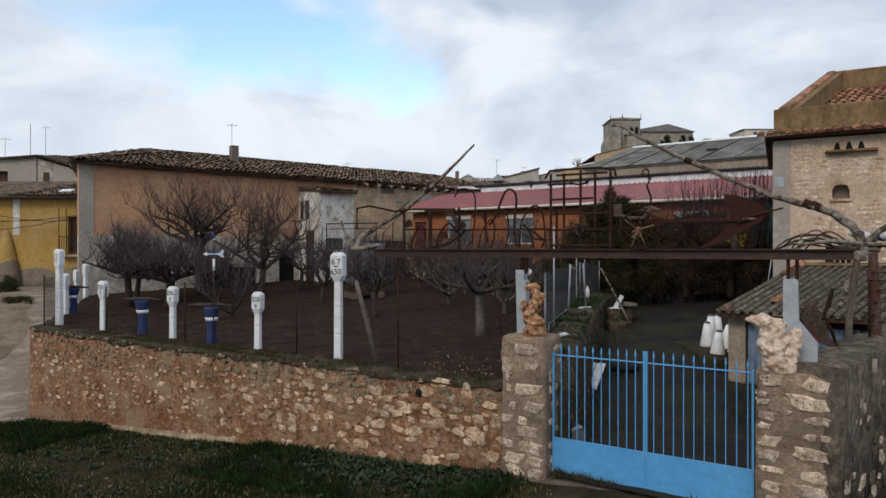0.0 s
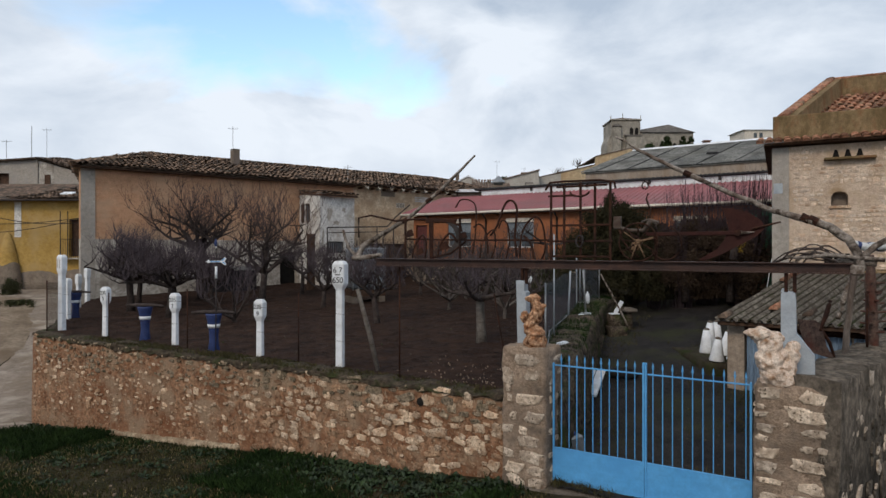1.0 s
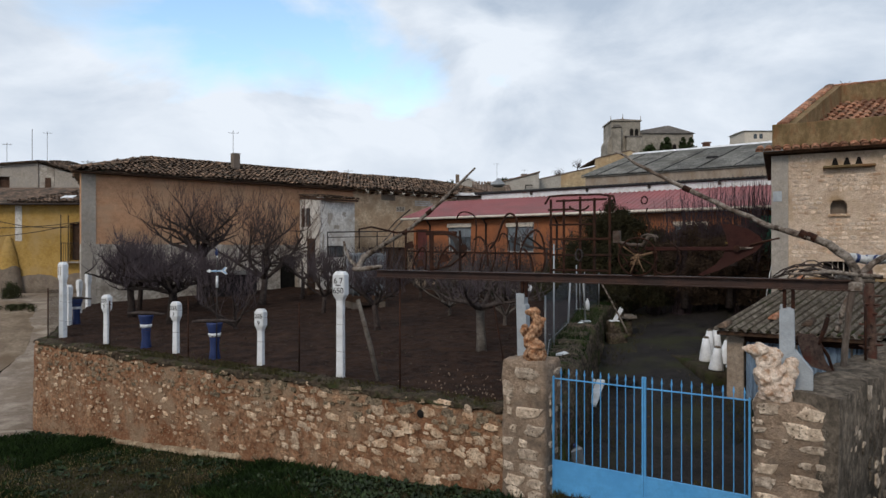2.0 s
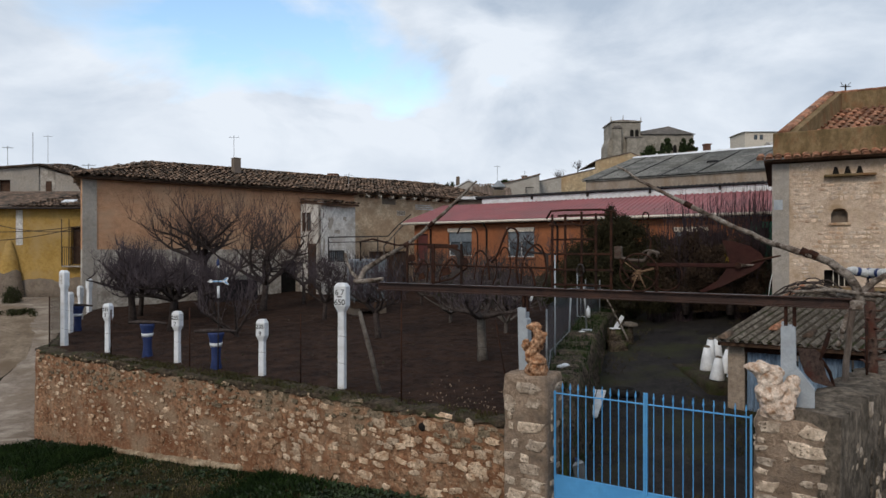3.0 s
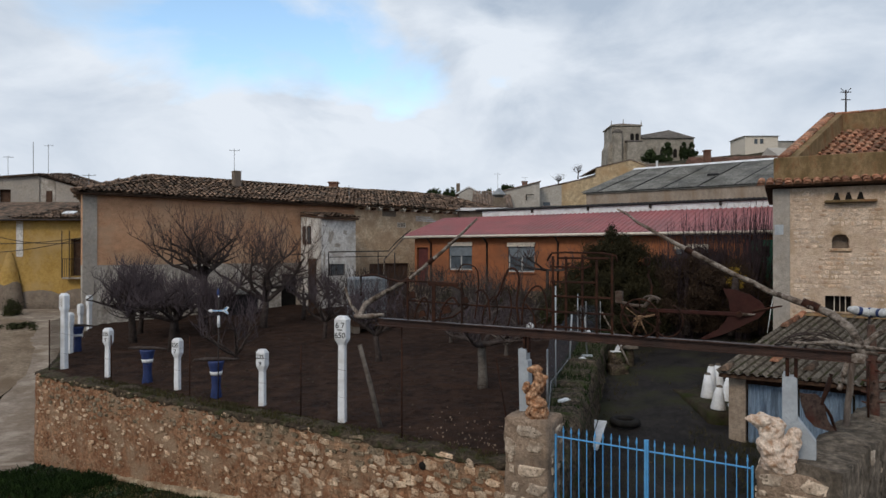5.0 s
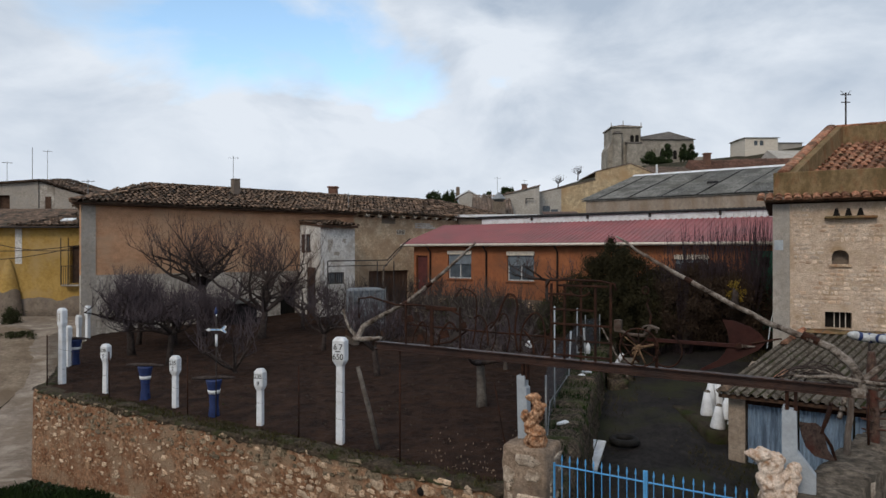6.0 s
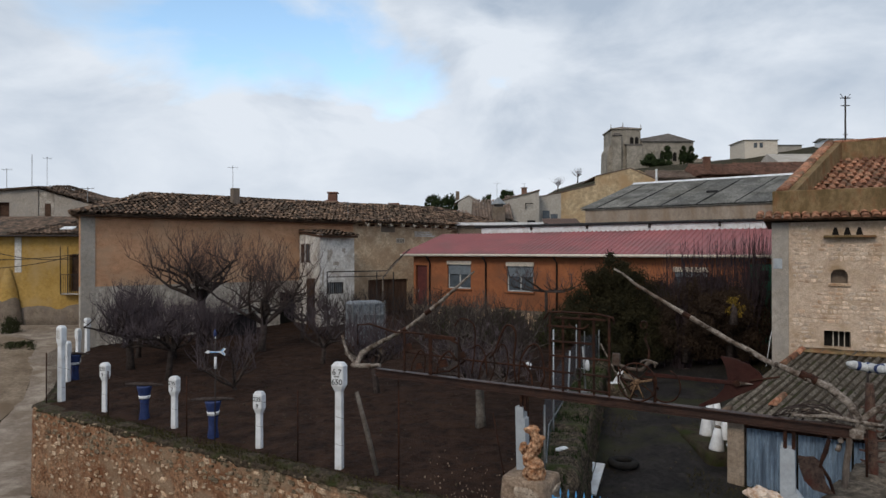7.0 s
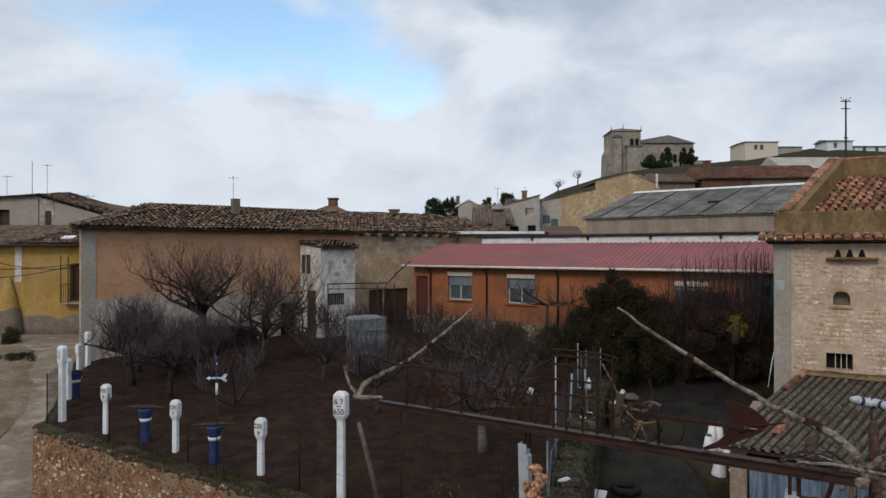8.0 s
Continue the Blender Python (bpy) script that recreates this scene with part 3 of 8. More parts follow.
M_SHUTTER = mat("pale_grey_shutter", (0.42, 0.43, 0.43), (0.50, 0.51, 0.51), 0.5, 0.6, 0.1)
M_BLUESHUTTER = mat("blue_grey_shutter", (0.15, 0.18, 0.21), (0.20, 0.235, 0.265), 0.5, 0.6, 0.1)
M_DARKWOOD = mat("dark_brown_timber", (0.055, 0.030, 0.02), (0.10, 0.06, 0.04), 0.2, 0.8, 0.4)
M_REDDOOR = mat("dark_red_door_paint", (0.075, 0.016, 0.015), (0.11, 0.026, 0.022), 0.4, 0.6, 0.15)
M_GREEN = mat("dark_green_door_paint", (0.012, 0.09, 0.055), (0.02, 0.12, 0.07), 0.4, 0.5, 0.15)
M_CREAM = mat("cream_painted_board", (0.62, 0.55, 0.46), (0.70, 0.64, 0.55), 0.5, 0.7, 0.15)
M_BLACKTAR = mat("black_tarred_roof_edge", (0.02, 0.02, 0.022), (0.04, 0.04, 0.042), 0.5, 0.8, 0.2)
M_TANRENDER = mat("tan_rough_render", (0.30, 0.235, 0.18), (0.40, 0.33, 0.265), 0.4, 0.92, 0.4, stain=(0.22, 0.17, 0.13), stain_size=0.6, mid=0.25)
M_SHEDBLUE = mat("faded_blue_door_paint", (0.14, 0.21, 0.30), (0.25, 0.345, 0.46), 0.25, 0.6, 0.1, stain=(0.075, 0.11, 0.16), stain_size=0.4, grain=(3, 3, 0.4))
M_LIME = mat("pale_lime_bedding", (0.50, 0.375, 0.28), (0.70, 0.565, 0.445), 0.30, 0.95, 0.8, stain=(0.36, 0.255, 0.16), stain_size=0.6)
M_IRON = mat("dark_wrought_iron", (0.03, 0.025, 0.024), (0.06, 0.048, 0.044), 0.2, 0.7, 0.2, metal=0.4)
M_BLACKPLANK = mat("tarred_dark_planks", (0.016, 0.014, 0.016), (0.035, 0.031, 0.034), 0.3, 0.85, 0.4)
M_GALV = mat("galvanised_steel", (0.22, 0.23, 0.235), (0.32, 0.33, 0.335), 0.3, 0.5, 0.1, metal=0.6)

# main farmhouse
FARM = pose(-16.1, 28.0, 0, 0, 0, 39)
farm = thing("farmhouse", "long old farmhouse with terracotta limewash and a weathered tiled hip roof", "house", FARM)
part("wall", wall_with_openings(0.0, 13.95, 4.12, 7.32, 0, 0.5, []), M_TERRA, farm, "terracotta limewashed upper wall", weld=True)
part("wall", wall_with_openings(0.0, 13.95, 0.5, 4.12, -0.025, 0.5, [(9.4, 10.4, 1.6, 3.5)]), M_OLDWASH, farm, "stained whitewashed lower wall, toned down for twig shade", weld=True)
# black sheet painted as the shade within the doorway
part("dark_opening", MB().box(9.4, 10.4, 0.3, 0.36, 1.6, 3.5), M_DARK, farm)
part("corner_render", MB().slab([(-0.02, -0.03), (0.56, -0.03), (0.6, 0.515), (0.1, 0.515)], 0.5, 7.31), M_GREYRENDER, farm, "grey cement corner strip")
part("wall", wall_with_openings(13.95, 27.0, 0.5, 7.42, 0.02, 0.52, [(15.0, 17.9, 1.5, 4.0)]), M_ADOBE, farm, "ochre adobe wall with patched render", weld=True)
M_BROWNDOOR = mat("weathered_brown_planks", (0.085, 0.048, 0.032), (0.15, 0.09, 0.06), 0.3, 0.85, 0.4, stain=(0.06, 0.036, 0.026), stain_size=0.6, grain=(4, 4, 0.4))
for x in (15.01, 16.46):
    barn = part("barn_door", MB().box(x, x + 1.43, 0.16, 0.22, 1.5, 3.99, c=0.008), M_BROWNDOOR, farm, "weathered brown plank barn door")
    for k in range(5):
        part("plank", MB().box(x + 0.02 + 0.28 * k, x + 0.28 + 0.28 * k, 0.145, 0.159, 1.52, 3.97, c=0.004), M_BROWNDOOR, barn)
part("wall", MB().slab([(0.12, 0.52), (0.57, 0.52), (2.3, 8.4), (1.85, 8.4)], 0.5, 7.3), M_GREYRENDER, farm)
part("wall", MB().box(26.5, 27.0, 0.53, 8.4, 0.5, 7.4), M_ADOBE, farm)
part("wall", MB().box(2.31, 26.49, 7.95, 8.4, 0.5, 7.3), M_ADOBE, farm)
roof_under = MB()
roof_under.add([(-0.45, -0.45, 7.34), (27.4, -0.45, 7.40), (23.5, 4.2, 8.72), (4.0, 4.2, 8.72), (1.5, 8.8, 7.34), (27.4, 8.8, 7.40)],
               [(0, 1, 2, 3), (0, 3, 4), (3, 2, 5, 4), (1, 5, 2), (0, 4, 5, 1)])
part("roof", roof_under, M_OLDTILE, farm)
slope_up = Vector((0, 4.65, 1.36)).normalized()
t1 = part("roof_tiles", tile_roof((-0.5, -0.5, 7.36), (1, 0.0, 0.002), slope_up, 27.9, 4.85, 4.5, 3.6, seed=3), M_OLDTILE, farm, "weathered brown curved clay tiles")
t1["kind"] = "stuff"
t2 = part("roof_tiles", tile_roof((1.45, 8.8, 7.36), (-1.95, -9.3, 0), Vector((4.35, -0.9, 1.36)), 9.4, 3.9, 4.6, 4.6, seed=4), M_OLDTILE, farm)
t2["kind"] = "stuff"
ridge_mb = MB(smooth=True)
for k in range(46):
    x = 4.0 + k * 0.425
    ridge_mb.tube([(x, 4.2, 8.76 + 0.03 * nz(x, 0)), (x + 0.46, 4.2, 8.79 + 0.03 * nz(x, 0))], [0.13, 0.11], 7)
for k in range(14):
    a = Vector((-0.45, -0.45, 7.40)).lerp(Vector((4.0, 4.2, 8.78)), k / 14)
    b = Vector((-0.45, -0.45, 7.42)).lerp(Vector((4.0, 4.2, 8.80)), (k + 1.1) / 14)
    ridge_mb.tube([a, b], [0.13, 0.11], 7)
part("ridge_tiles", ridge_mb, M_OLDTILE, farm)["kind"] = "stuff"
for k in range(31):
    x = 14.3 + k * 0.42 if k < 30 else 0
    if k < 22:
        part("eave_bracket", MB().box(x, x + 0.09, -0.36, 0.02, 7.18, 7.30, c=0.015), M_CREAM if k % 2 else M_DARKWOOD, farm)
for k in range(8):
    x = 14.6 + k * 0.86
    part("gutter_hook", MB(smooth=True).tube([(x + 0.1 * math.cos(t), -0.5, 7.36 + 0.13 * math.sin(t)) for t in np.linspace(math.pi, 2 * math.pi, 8)], 0.028, 5), M_CREAM, farm)
part("eave_board", MB().box(-0.4, 13.9, -0.42, -0.02, 7.27, 7.33, c=0.01), M_DARKWOOD, farm)
chim = part("chimney", MB().box(7.72, 8.10, 2.3, 2.75, 8.0, 9.15, c=0.03), M_PLINTH, farm, "squat grey rendered chimney")
part("chimney_cap", MB().box(7.70, 8.12, 2.28, 2.77, 9.15, 9.19, c=0.01), M_GREYRENDER, chim)
part("render_patch", MB().slab([(15.9, 0), (16.9, 0), (16.9, 0.02), (15.9, 0.02)], 6.85, 7.28), M_PLINTH, farm)
vent = part("vent_grille", MB().box(17.0, 17.62, 0.0, 0.02, 6.2, 6.5), M_CREAM, farm)
for k in range(5):
    part("slat", MB().box(17.02 + k * 0.12, 17.09 + k * 0.12, -0.015, 0.0, 6.22, 6.48), M_PLINTH, vent)
for k in range(3):
    part("render_patch", MB().box(18.4, 20.0 - 0.2 * k, 0.0, 0.02, 6.62 + 0.12 * k, 6.70 + 0.12 * k), M_WHITEWASH, farm)

# low dark store in front of the farmhouse
STORE = pose(-11.45, 29.66, 0, 0, 0, 31)
store = thing("low_store", "low dark plank store with a grey sheet roof", "shed", STORE)
for x, w, h in ((0.0, 1.55, 2.72), (1.56, 1.2, 2.62)):
    for k in range(int(w / 0.155)):
        part("plank", MB().box(x + 0.155 * k, x + 0.148 + 0.155 * k, 0.0, 0.03, 1.35, h - 0.03 * (k % 3), c=0.004), M_BLACKPLANK, store)
    part("roof", MB().prism([(-0.16, h + 0.03), (1.1, h + 0.16), (1.1, h + 0.19), (-0.16, h + 0.06)], -x - w, -x), M_GREYSHEET, store, "grey sheet roof", m=pose(0, 0, 0, 0, 0, 90))
part("wall", MB().box(0.0, 2.74, 0.95, 1.05, 1.3, 2.6), M_BLACKPLANK, store)
part("wall", MB().box(0.0, 0.05, 0.04, 0.94, 1.3, 2.66), M_BLACKPLANK, store)

# whitewashed lean-to against the farmhouse
ANNEX = pose(-6.41, 32.77, 0, 0, 0, 39)
annex = thing("lean_to_annex", "whitewashed lean-to annex with a small tiled roof", "annex", ANNEX)
part("wall", wall_with_openings(0.0, 2.06, 0.8, 6.42, 0.0, 0.3, [(0.46, 1.43, 3.45, 4.07)]), M_WHITEWASH, annex, weld=True)
part("wall", wall_with_openings(0, 2.34, 0.8, 6.60, 0, 0.3, [(0.62, 1.22, 5.1, 6.1)]), M_WHITEWASH, annex, weld=True, m=pose(0.0, 2.35, 0, 0, 0, -90))
part("wall", MB().box(1.76, 2.058, 0.302, 2.34, 0.8, 6.40), M_WHITEWASH, annex)
aw = window_unit(annex, 0.46, 1.43, 3.45, 4.07, 0.10, M_IRON, 1, name="barred_window")
for k in range(7):
    part("bar", MB().box(0.56 + 0.125 * k, 0.582 + 0.125 * k, 0.03, 0.05, 3.45, 4.07), M_GALV, aw)
w2 = window_unit(annex, 0.62, 1.22, 5.1, 6.1, 0.08, M_DARKWOOD, 1, name="side_window")
w2.matrix_basis = pose(0.0, 2.35, 0, 0, 0, -90)
part("open_shutter", MB().box(0.26, 0.6, -0.035, -0.004, 5.1, 6.1, c=0.008), M_DARKWOOD, w2)
part("roof", MB().prism([(-0.28, 6.42), (2.3, 6.66), (2.3, 6.76), (-0.28, 6.53)], -2.12, 0.04), M_DARKWOOD, annex, m=pose(0, 0, 0, 0, 0, 90))
part("roof_tiles", tile_roof((-0.05, -0.34, 6.52), (1, 0, 0.0), (0, 2.2, 0.22), 2.2, 2.5, seed=8), M_OLDTILE, annex)["kind"] = "stuff"
for x, z, w, h in ((0.55, 5.5, 0.13, 0.3), (1.4, 5.75, 0.12, 0.13), (0.95, 5.05, 0.16, 0.12), (0.16, 4.3, 0.10, 0.3)):
    flake = MB().prism([(x + w * math.cos(t) * (1 + 1.1 * nz(math.cos(t) + 7 * x, math.sin(t), z, 1.7)), z + h * math.sin(t) * (1 + 1.1 * nz(math.cos(t), math.sin(t) + 5 * z, x, 2.1))) for t in np.linspace(0, 6.0, 17)], -0.005, 0.01)
    part("flaked_patch", flake, M_GREYRENDER, annex, "grey patch where the whitewash has flaked")

# orange bungalow
BUNG = pose(-2.19, 34.2, 0, 0, 0, -35)
bung = thing("orange_bungalow", "low orange rendered house with a dull red sheet roof", "house", BUNG)
wins = [(2.70, 4.13, 3.78, 5.17), (6.22, 7.67, 3.74, 5.13), (14.2, 15.5, 3.9, 5.0)]
part("wall", wall_with_openings(0.45, 23, 1.2, 5.42, 0.35, 0.65, [(0.6, 1.36, 2.2, 4.95), *wins]), M_ORANGE, bung, weld=True)
part("wall", MB().prism([(0.655, 1.2), (7.3, 1.2), (7.3, 5.5), (4.05, 6.45), (0.655, 5.46)], 0, 0.3), M_ORANGE, bung, m=pose(0.75, 0, 0, 0, 0, 90))
part("wall", MB().box(0.46, 23, 7.0, 7.3, 1.2, 5.4), M_ORANGE, bung)
part("wall", MB().box(22.7, 23, 0.66, 6.99, 1.2, 5.4), M_ORANGE, bung)
part("stone_plinth", MB().box(0.44, 23.01, 0.30, 0.349, 1.2, 2.85, c=0.01), M_PLINTH, bung, "pale stone base course")
for w in wins:
    win = window_unit(bung, *w, 0.45, M_SHUTTER if w[0] < 10 else M_IRON, 1)
    drop = 0.50 if w[0] < 10 else 0.2
    n = int(drop / 0.05)
    part("roller_shutter", MB().box(w[0] + 0.02, w[1] - 0.02, 0.415, 0.43, w[3] - 0.16 - drop, w[3] - 0.16), M_BLUESHUTTER, win, "blue-grey roller shutter, half lowered")
    for k in range(n):
        lath = MB().box(w[0] + 0.02, w[1] - 0.02, 0.40, 0.414, w[3] - 0.16 - drop * (k + 1) / n + 0.006, w[3] - 0.16 - drop * k / n)
        part("slat", lath, M_BLUESHUTTER, win)
    part("shutter_box", MB().box(w[0] - 0.03, w[1] + 0.03, 0.30, 0.44, w[3] - 0.16, w[3] + 0.04, c=0.01), M_CREAM, win, "cream shutter box")
    part("window_sill", MB().box(w[0] - 0.08, w[1] + 0.08, 0.26, 0.47, w[2] - 0.08, w[2], c=0.015), M_ORANGE, bung)
door = part("door", MB().box(0.62, 1.34, 0.47, 0.53, 2.2, 4.94, c=0.01), M_REDDOOR, bung, "dark red house door")
part("door_handle", MB().box(0.7, 0.74, 0.43, 0.47, 3.5, 3.64, c=0.01), M_GALV, door)
rb = random.Random(77)
for k in range(150):
    x, z = rb.uniform(1.6, 13.5), rb.uniform(2.0, 2.8)
    w, h = rb.uniform(0.12, 0.36), rb.uniform(0.08, 0.2)
    part("base_stone", MB().prism([(x + 0.5 * w * math.cos(t) * rb.uniform(0.8, 1.15), z + 0.5 * h * math.sin(t) * rb.uniform(0.8, 1.15)) for t in np.linspace(0.3, 6.0, 7)], 0.275, 0.305), M_STONE, bung)
gd = part("door", MB().box(17.1, 18.1, 0.28, 0.345, 2.0, 5.2, c=0.01), M_GREEN, bung, "tall dark green metal door")
part("door_window", MB().box(17.45, 17.75, 0.262, 0.279, 4.55, 4.95, c=0.005), M_DARK, gd)
part("door_frame", MB().box(16.9, 17.09, 0.22, 0.348, 2.0, 5.3, c=0.01), M_REDDOOR, bung)
roof_n = 24
for k in range(roof_n):
    x0 = -0.05 + k * 0.97
    mbs = MB()
    rings = []
    for s in (0.0, 1.0):
        y, z = -0.05 + 3.95 * s, 5.56 + 1.13 * s
        rings.append([(x0 + 0.97 * i / 24, y, z + (0.045 if i % 6 in (0, 1) else 0.0)) for i in range(25)])
    mbs.loft(rings, caps=False, closed=False)
    part("roof_sheet", mbs, M_REDSHEET, bung)
part("roof", MB().prism([(-0.02, 5.43), (3.88, 6.55), (7.6, 5.43), (7.6, 5.5), (3.88, 6.63), (-0.02, 5.51)], -23.3, 0.0), M_REDSHEET, bung, m=pose(0, 0, 0, 0, 0, 90))
part("gutter", MB(smooth=True).tube([(-0.1, -0.09, 5.50), (23.2, -0.09, 5.50)], 0.065, 8), M_CREAM, bung, "cream painted gutter")
for x in (1.58, 5.05, 8.9, 14.6):
    part("downpipe", MB(smooth=True).tube([(x, -0.08, 5.46), (x, 0.1, 5.3), (x, 0.29, 5.15), (x, 0.29, 1.6)], 0.045, 7), M_IRON, bung, "dark downpipe")
part("timber_brace", MB().tube([(0.0, -0.05, 5.45), (-0.9, -0.6, 4.3), (-0.95, -0.62, 2.0)], 0.05, 6), M_OLDWOOD, bung)

# long white-fronted shed behind the bungalow, with a black roof edge
shed2 = thing("long_white_shed", "long white-walled shed with a black tarred roof", "shed", pose(-2.19, 34.2, 0, 0, 0, -35))
part("wall", MB().box(2.4, 26, 4.2, 4.4, 1.2, 7.02), M_WHITE, shed2)
part("wall", MB().box(2.4, 2.6, 4.41, 7.2, 1.2, 7.02), M_WHITE, shed2)
part("roof", MB().box(2.0, 26.2, 4.14, 7.6, 7.025, 7.12, c=0.01), M_BLACKTAR, shed2)
edge = MB(smooth=True).loft([[(2.0 + 0.1 * i, y, 7.10 + 0.025 * math.cos(math.pi * i) + dz) for i in range(243)] for y, dz in ((4.06, -0.05), (4.06, 0.04), (4.6, 0.05))], caps=False, closed=False)
part("roof_edge", edge, M_BLACKTAR, shed2, "black corrugated roof edge")
for k in range(7):
    part("bracket", MB().box(5.55 + k * 3.2, 5.66 + k * 3.2, 4.1, 4.195, 6.85, 7.02, c=0.01), M_IRON, shed2)
flat = thing("flat_roofed_outhouse", "flat-roofed outhouse with a white fascia board", "shed", pose(0.9, 41.2, 0, 0, 0, -4))
part("wall", MB().box(0, 5.6, 0.25, 3, 1.5, 7.35), M_PLINTH, flat)
part("roof", MB().box(-0.15, 5.9, 0.0, 3.2, 7.36, 7.5, c=0.02), M_BLACKTAR, flat)
part("fascia", MB().box(-0.15, 5.6, -0.04, -0.005, 7.38, 7.56, c=0.01), M_WHITE, flat)

# grey warehouse, its end wall askew
SKEW = Matrix(((1, 0.29, 0, 0.1), (0, 1, 0, 0), (0, 0, 1, 0), (0, 0, 0, 1)))
WARE = pose(8.37, 37.2, 0, 0, 0, -34.6)
ware = thing("warehouse", "warehouse with a grey fibre-cement roof", "warehouse", WARE)
part("wall", MB().box(0.0, 30, 0.0, 0.3, 1.5, 8.12), M_WAREWALL, ware)
part("wall", MB().prism([(0.302, 1.5), (10.2, 1.5), (10.2, 8.1), (5.1, 9.85), (0.302, 8.1)], -0.3, 0.0, m=SKEW @ pose(0.0, 0, 0, 0, 0, 90)), M_WAREWALL, ware)
part("wall", MB().box(0.31, 30, 9.9, 10.2, 1.5, 8.1), M_WAREWALL, ware)
for k in range(28):
    x0 = -0.35 + k * 1.1
    for r in range(3):
        mbs = MB(smooth=True)
        rings = []
        for s in (0.0, 1.0):
            d = (r + s * 1.03) / 3
            y, z = -0.12 + 5.17 * d, 8.18 + 1.82 * d + 0.012 * (1 - s) + 0.01 * (k % 2)
            rings.append([(x0 + 1.12 * i / 24 + 0.29 * (y + 0.35), y, z + 0.025 * math.cos(2 * math.pi * i / 4)) for i in range(25)])
        mbs.loft(rings, caps=False, closed=False)
        part("roof_sheet", mbs, M_GREYSHEET, ware)
part("roof", MB().prism([(-0.08, 8.09), (5.05, 9.9), (10.5, 8.02), (10.5, 8.06), (5.05, 9.95), (-0.08, 8.13)], -30.4, 0.3, m=SKEW @ pose(0, 0, 0, 0, 0, 90)), M_GREYSHEET, ware)
part("ridge_cap", MB().prism([(4.9, 9.98), (5.05, 10.1), (5.3, 9.98)], -30.4, 0.35, m=SKEW @ pose(0, 0, 0, 0, 0, 90)), M_WHITE, ware, "white ridge cap")
for k in range(15):
    x = 0.7 + k * 1.85
    part("sheet_joint", MB().tube([(x, -0.1, 8.215), (x + 0.45, 1.45, 8.76), (x + 0.50, 1.6, 8.815), (x + 1.0, 3.3, 9.41), (x + 1.03, 3.45, 9.465), (x + 1.48, 5.0, 10.01)], [0.02, 0.026, 0.034, 0.018, 0.03, 0.016], 5), M_BLACKTAR, ware)
part("roof_hatch", MB().box(6.3, 6.9, 2.0, 2.3, 8.95, 9.08, c=0.02), M_BLACKTAR, ware)

# tall stone house
TOWER = pose(9.2, 17.6, 0, 0, 0, -28)
tower = thing("stone_house", "tall stone house with a red tiled eave and mossy parapet", "house", TOWER)
thole = [(1.39, 1.78, 4.84, 5.2), (1.23, 1.84, 3.12, 3.56)]
part("wall", wall_with_openings(0.0, 8.0, -0.3, 6.5, 0.0, 0.55, thole), M_LIME, tower, "coursed pale rubble stone wall", weld=True)
part("wall", MB().box(0.0, 0.5, 0.56, 7.5, -0.3, 6.5), M_GREYRENDER, tower)
part("wall", MB().box(7.5, 8.0, 0.56, 7.5, -0.3, 6.5), M_GREYRENDER, tower)
part("wall", MB().box(0.51, 7.49, 7.0, 7.5, -0.3, 6.5), M_GREYRENDER, tower)
part("corner_render", MB().box(-0.02, 0.4, -0.035, 0.5, -0.3, 6.5, c=0.015), M_GREYRENDER, tower, "smooth grey render strip")
part("parapet", MB().box(0.0, 8.0, 0.02, 0.3, 6.72, 7.38, c=0.02), M_LEDGE, tower, "mossy ochre parapet band")
part("roof", MB().box(-0.22, 8.0, -0.26, 7.5, 6.54, 6.60), M_BROWNDOOR, tower)
mbp = MB().prism([(0, 6.61), (4.5, 6.61), (4.5, 9.28), (0, 7.4)], -0.3, 0.0)
part("parapet", mbp, M_LEDGE, tower, "raked ochre parapet wall", m=pose(0.3, 0.31, 0, 0, 0, 72))
part("parapet", MB().box(1.72, 8.0, 4.6, 4.9, 6.61, 9.28), M_LEDGE, tower)
part("roof_deck", MB().prism([(0.31, 6.75), (4.58, 8.55), (4.58, 8.62), (0.31, 6.85)], -8.0, -1.0), M_REDTILE, tower, m=pose(0, 0, 0, 0, 0, 90))
coping = MB(smooth=True)
for k in range(12):
    a = Vector((0.24, 0.35, 7.42)).lerp(Vector((1.65, 4.65, 9.30)), k / 12)
    b = Vector((0.24, 0.35, 7.44)).lerp(Vector((1.65, 4.65, 9.32)), (k + 1.1) / 12)
    coping.tube([a, b], [0.17, 0.15], 8, flat=0.45)
for k in range(16):
    coping.tube([(1.6 + k * 0.4, 4.74, 9.30), (2.04 + k * 0.4, 4.74, 9.32)], [0.17, 0.15], 8, flat=0.4)
part("coping_tiles", coping, M_REDTILE, tower, "reddish coping tiles")["kind"] = "stuff"
part("niche_back", MB().box(1.39, 1.78, 0.24, 0.30, 4.84, 5.2), M_PLINTH, tower)
part("window_sill", MB().box(1.33, 1.84, -0.06, 0.2, 4.76, 4.838, c=0.015), M_STONE, tower)
arch = MB().prism([(1.30, 4.84), (1.388, 4.84), (1.388, 5.08), (1.45, 5.19), (1.585, 5.23), (1.72, 5.19), (1.782, 5.08), (1.782, 4.84), (1.87, 4.84), (1.87, 5.13), (1.77, 5.28), (1.585, 5.33), (1.40, 5.28), (1.30, 5.13)], -0.03, 0.2)
part("niche_surround", arch, M_LIME, tower)
# black backing sheet imitates the shaded window depth
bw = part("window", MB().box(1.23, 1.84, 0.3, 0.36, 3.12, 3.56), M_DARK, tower)
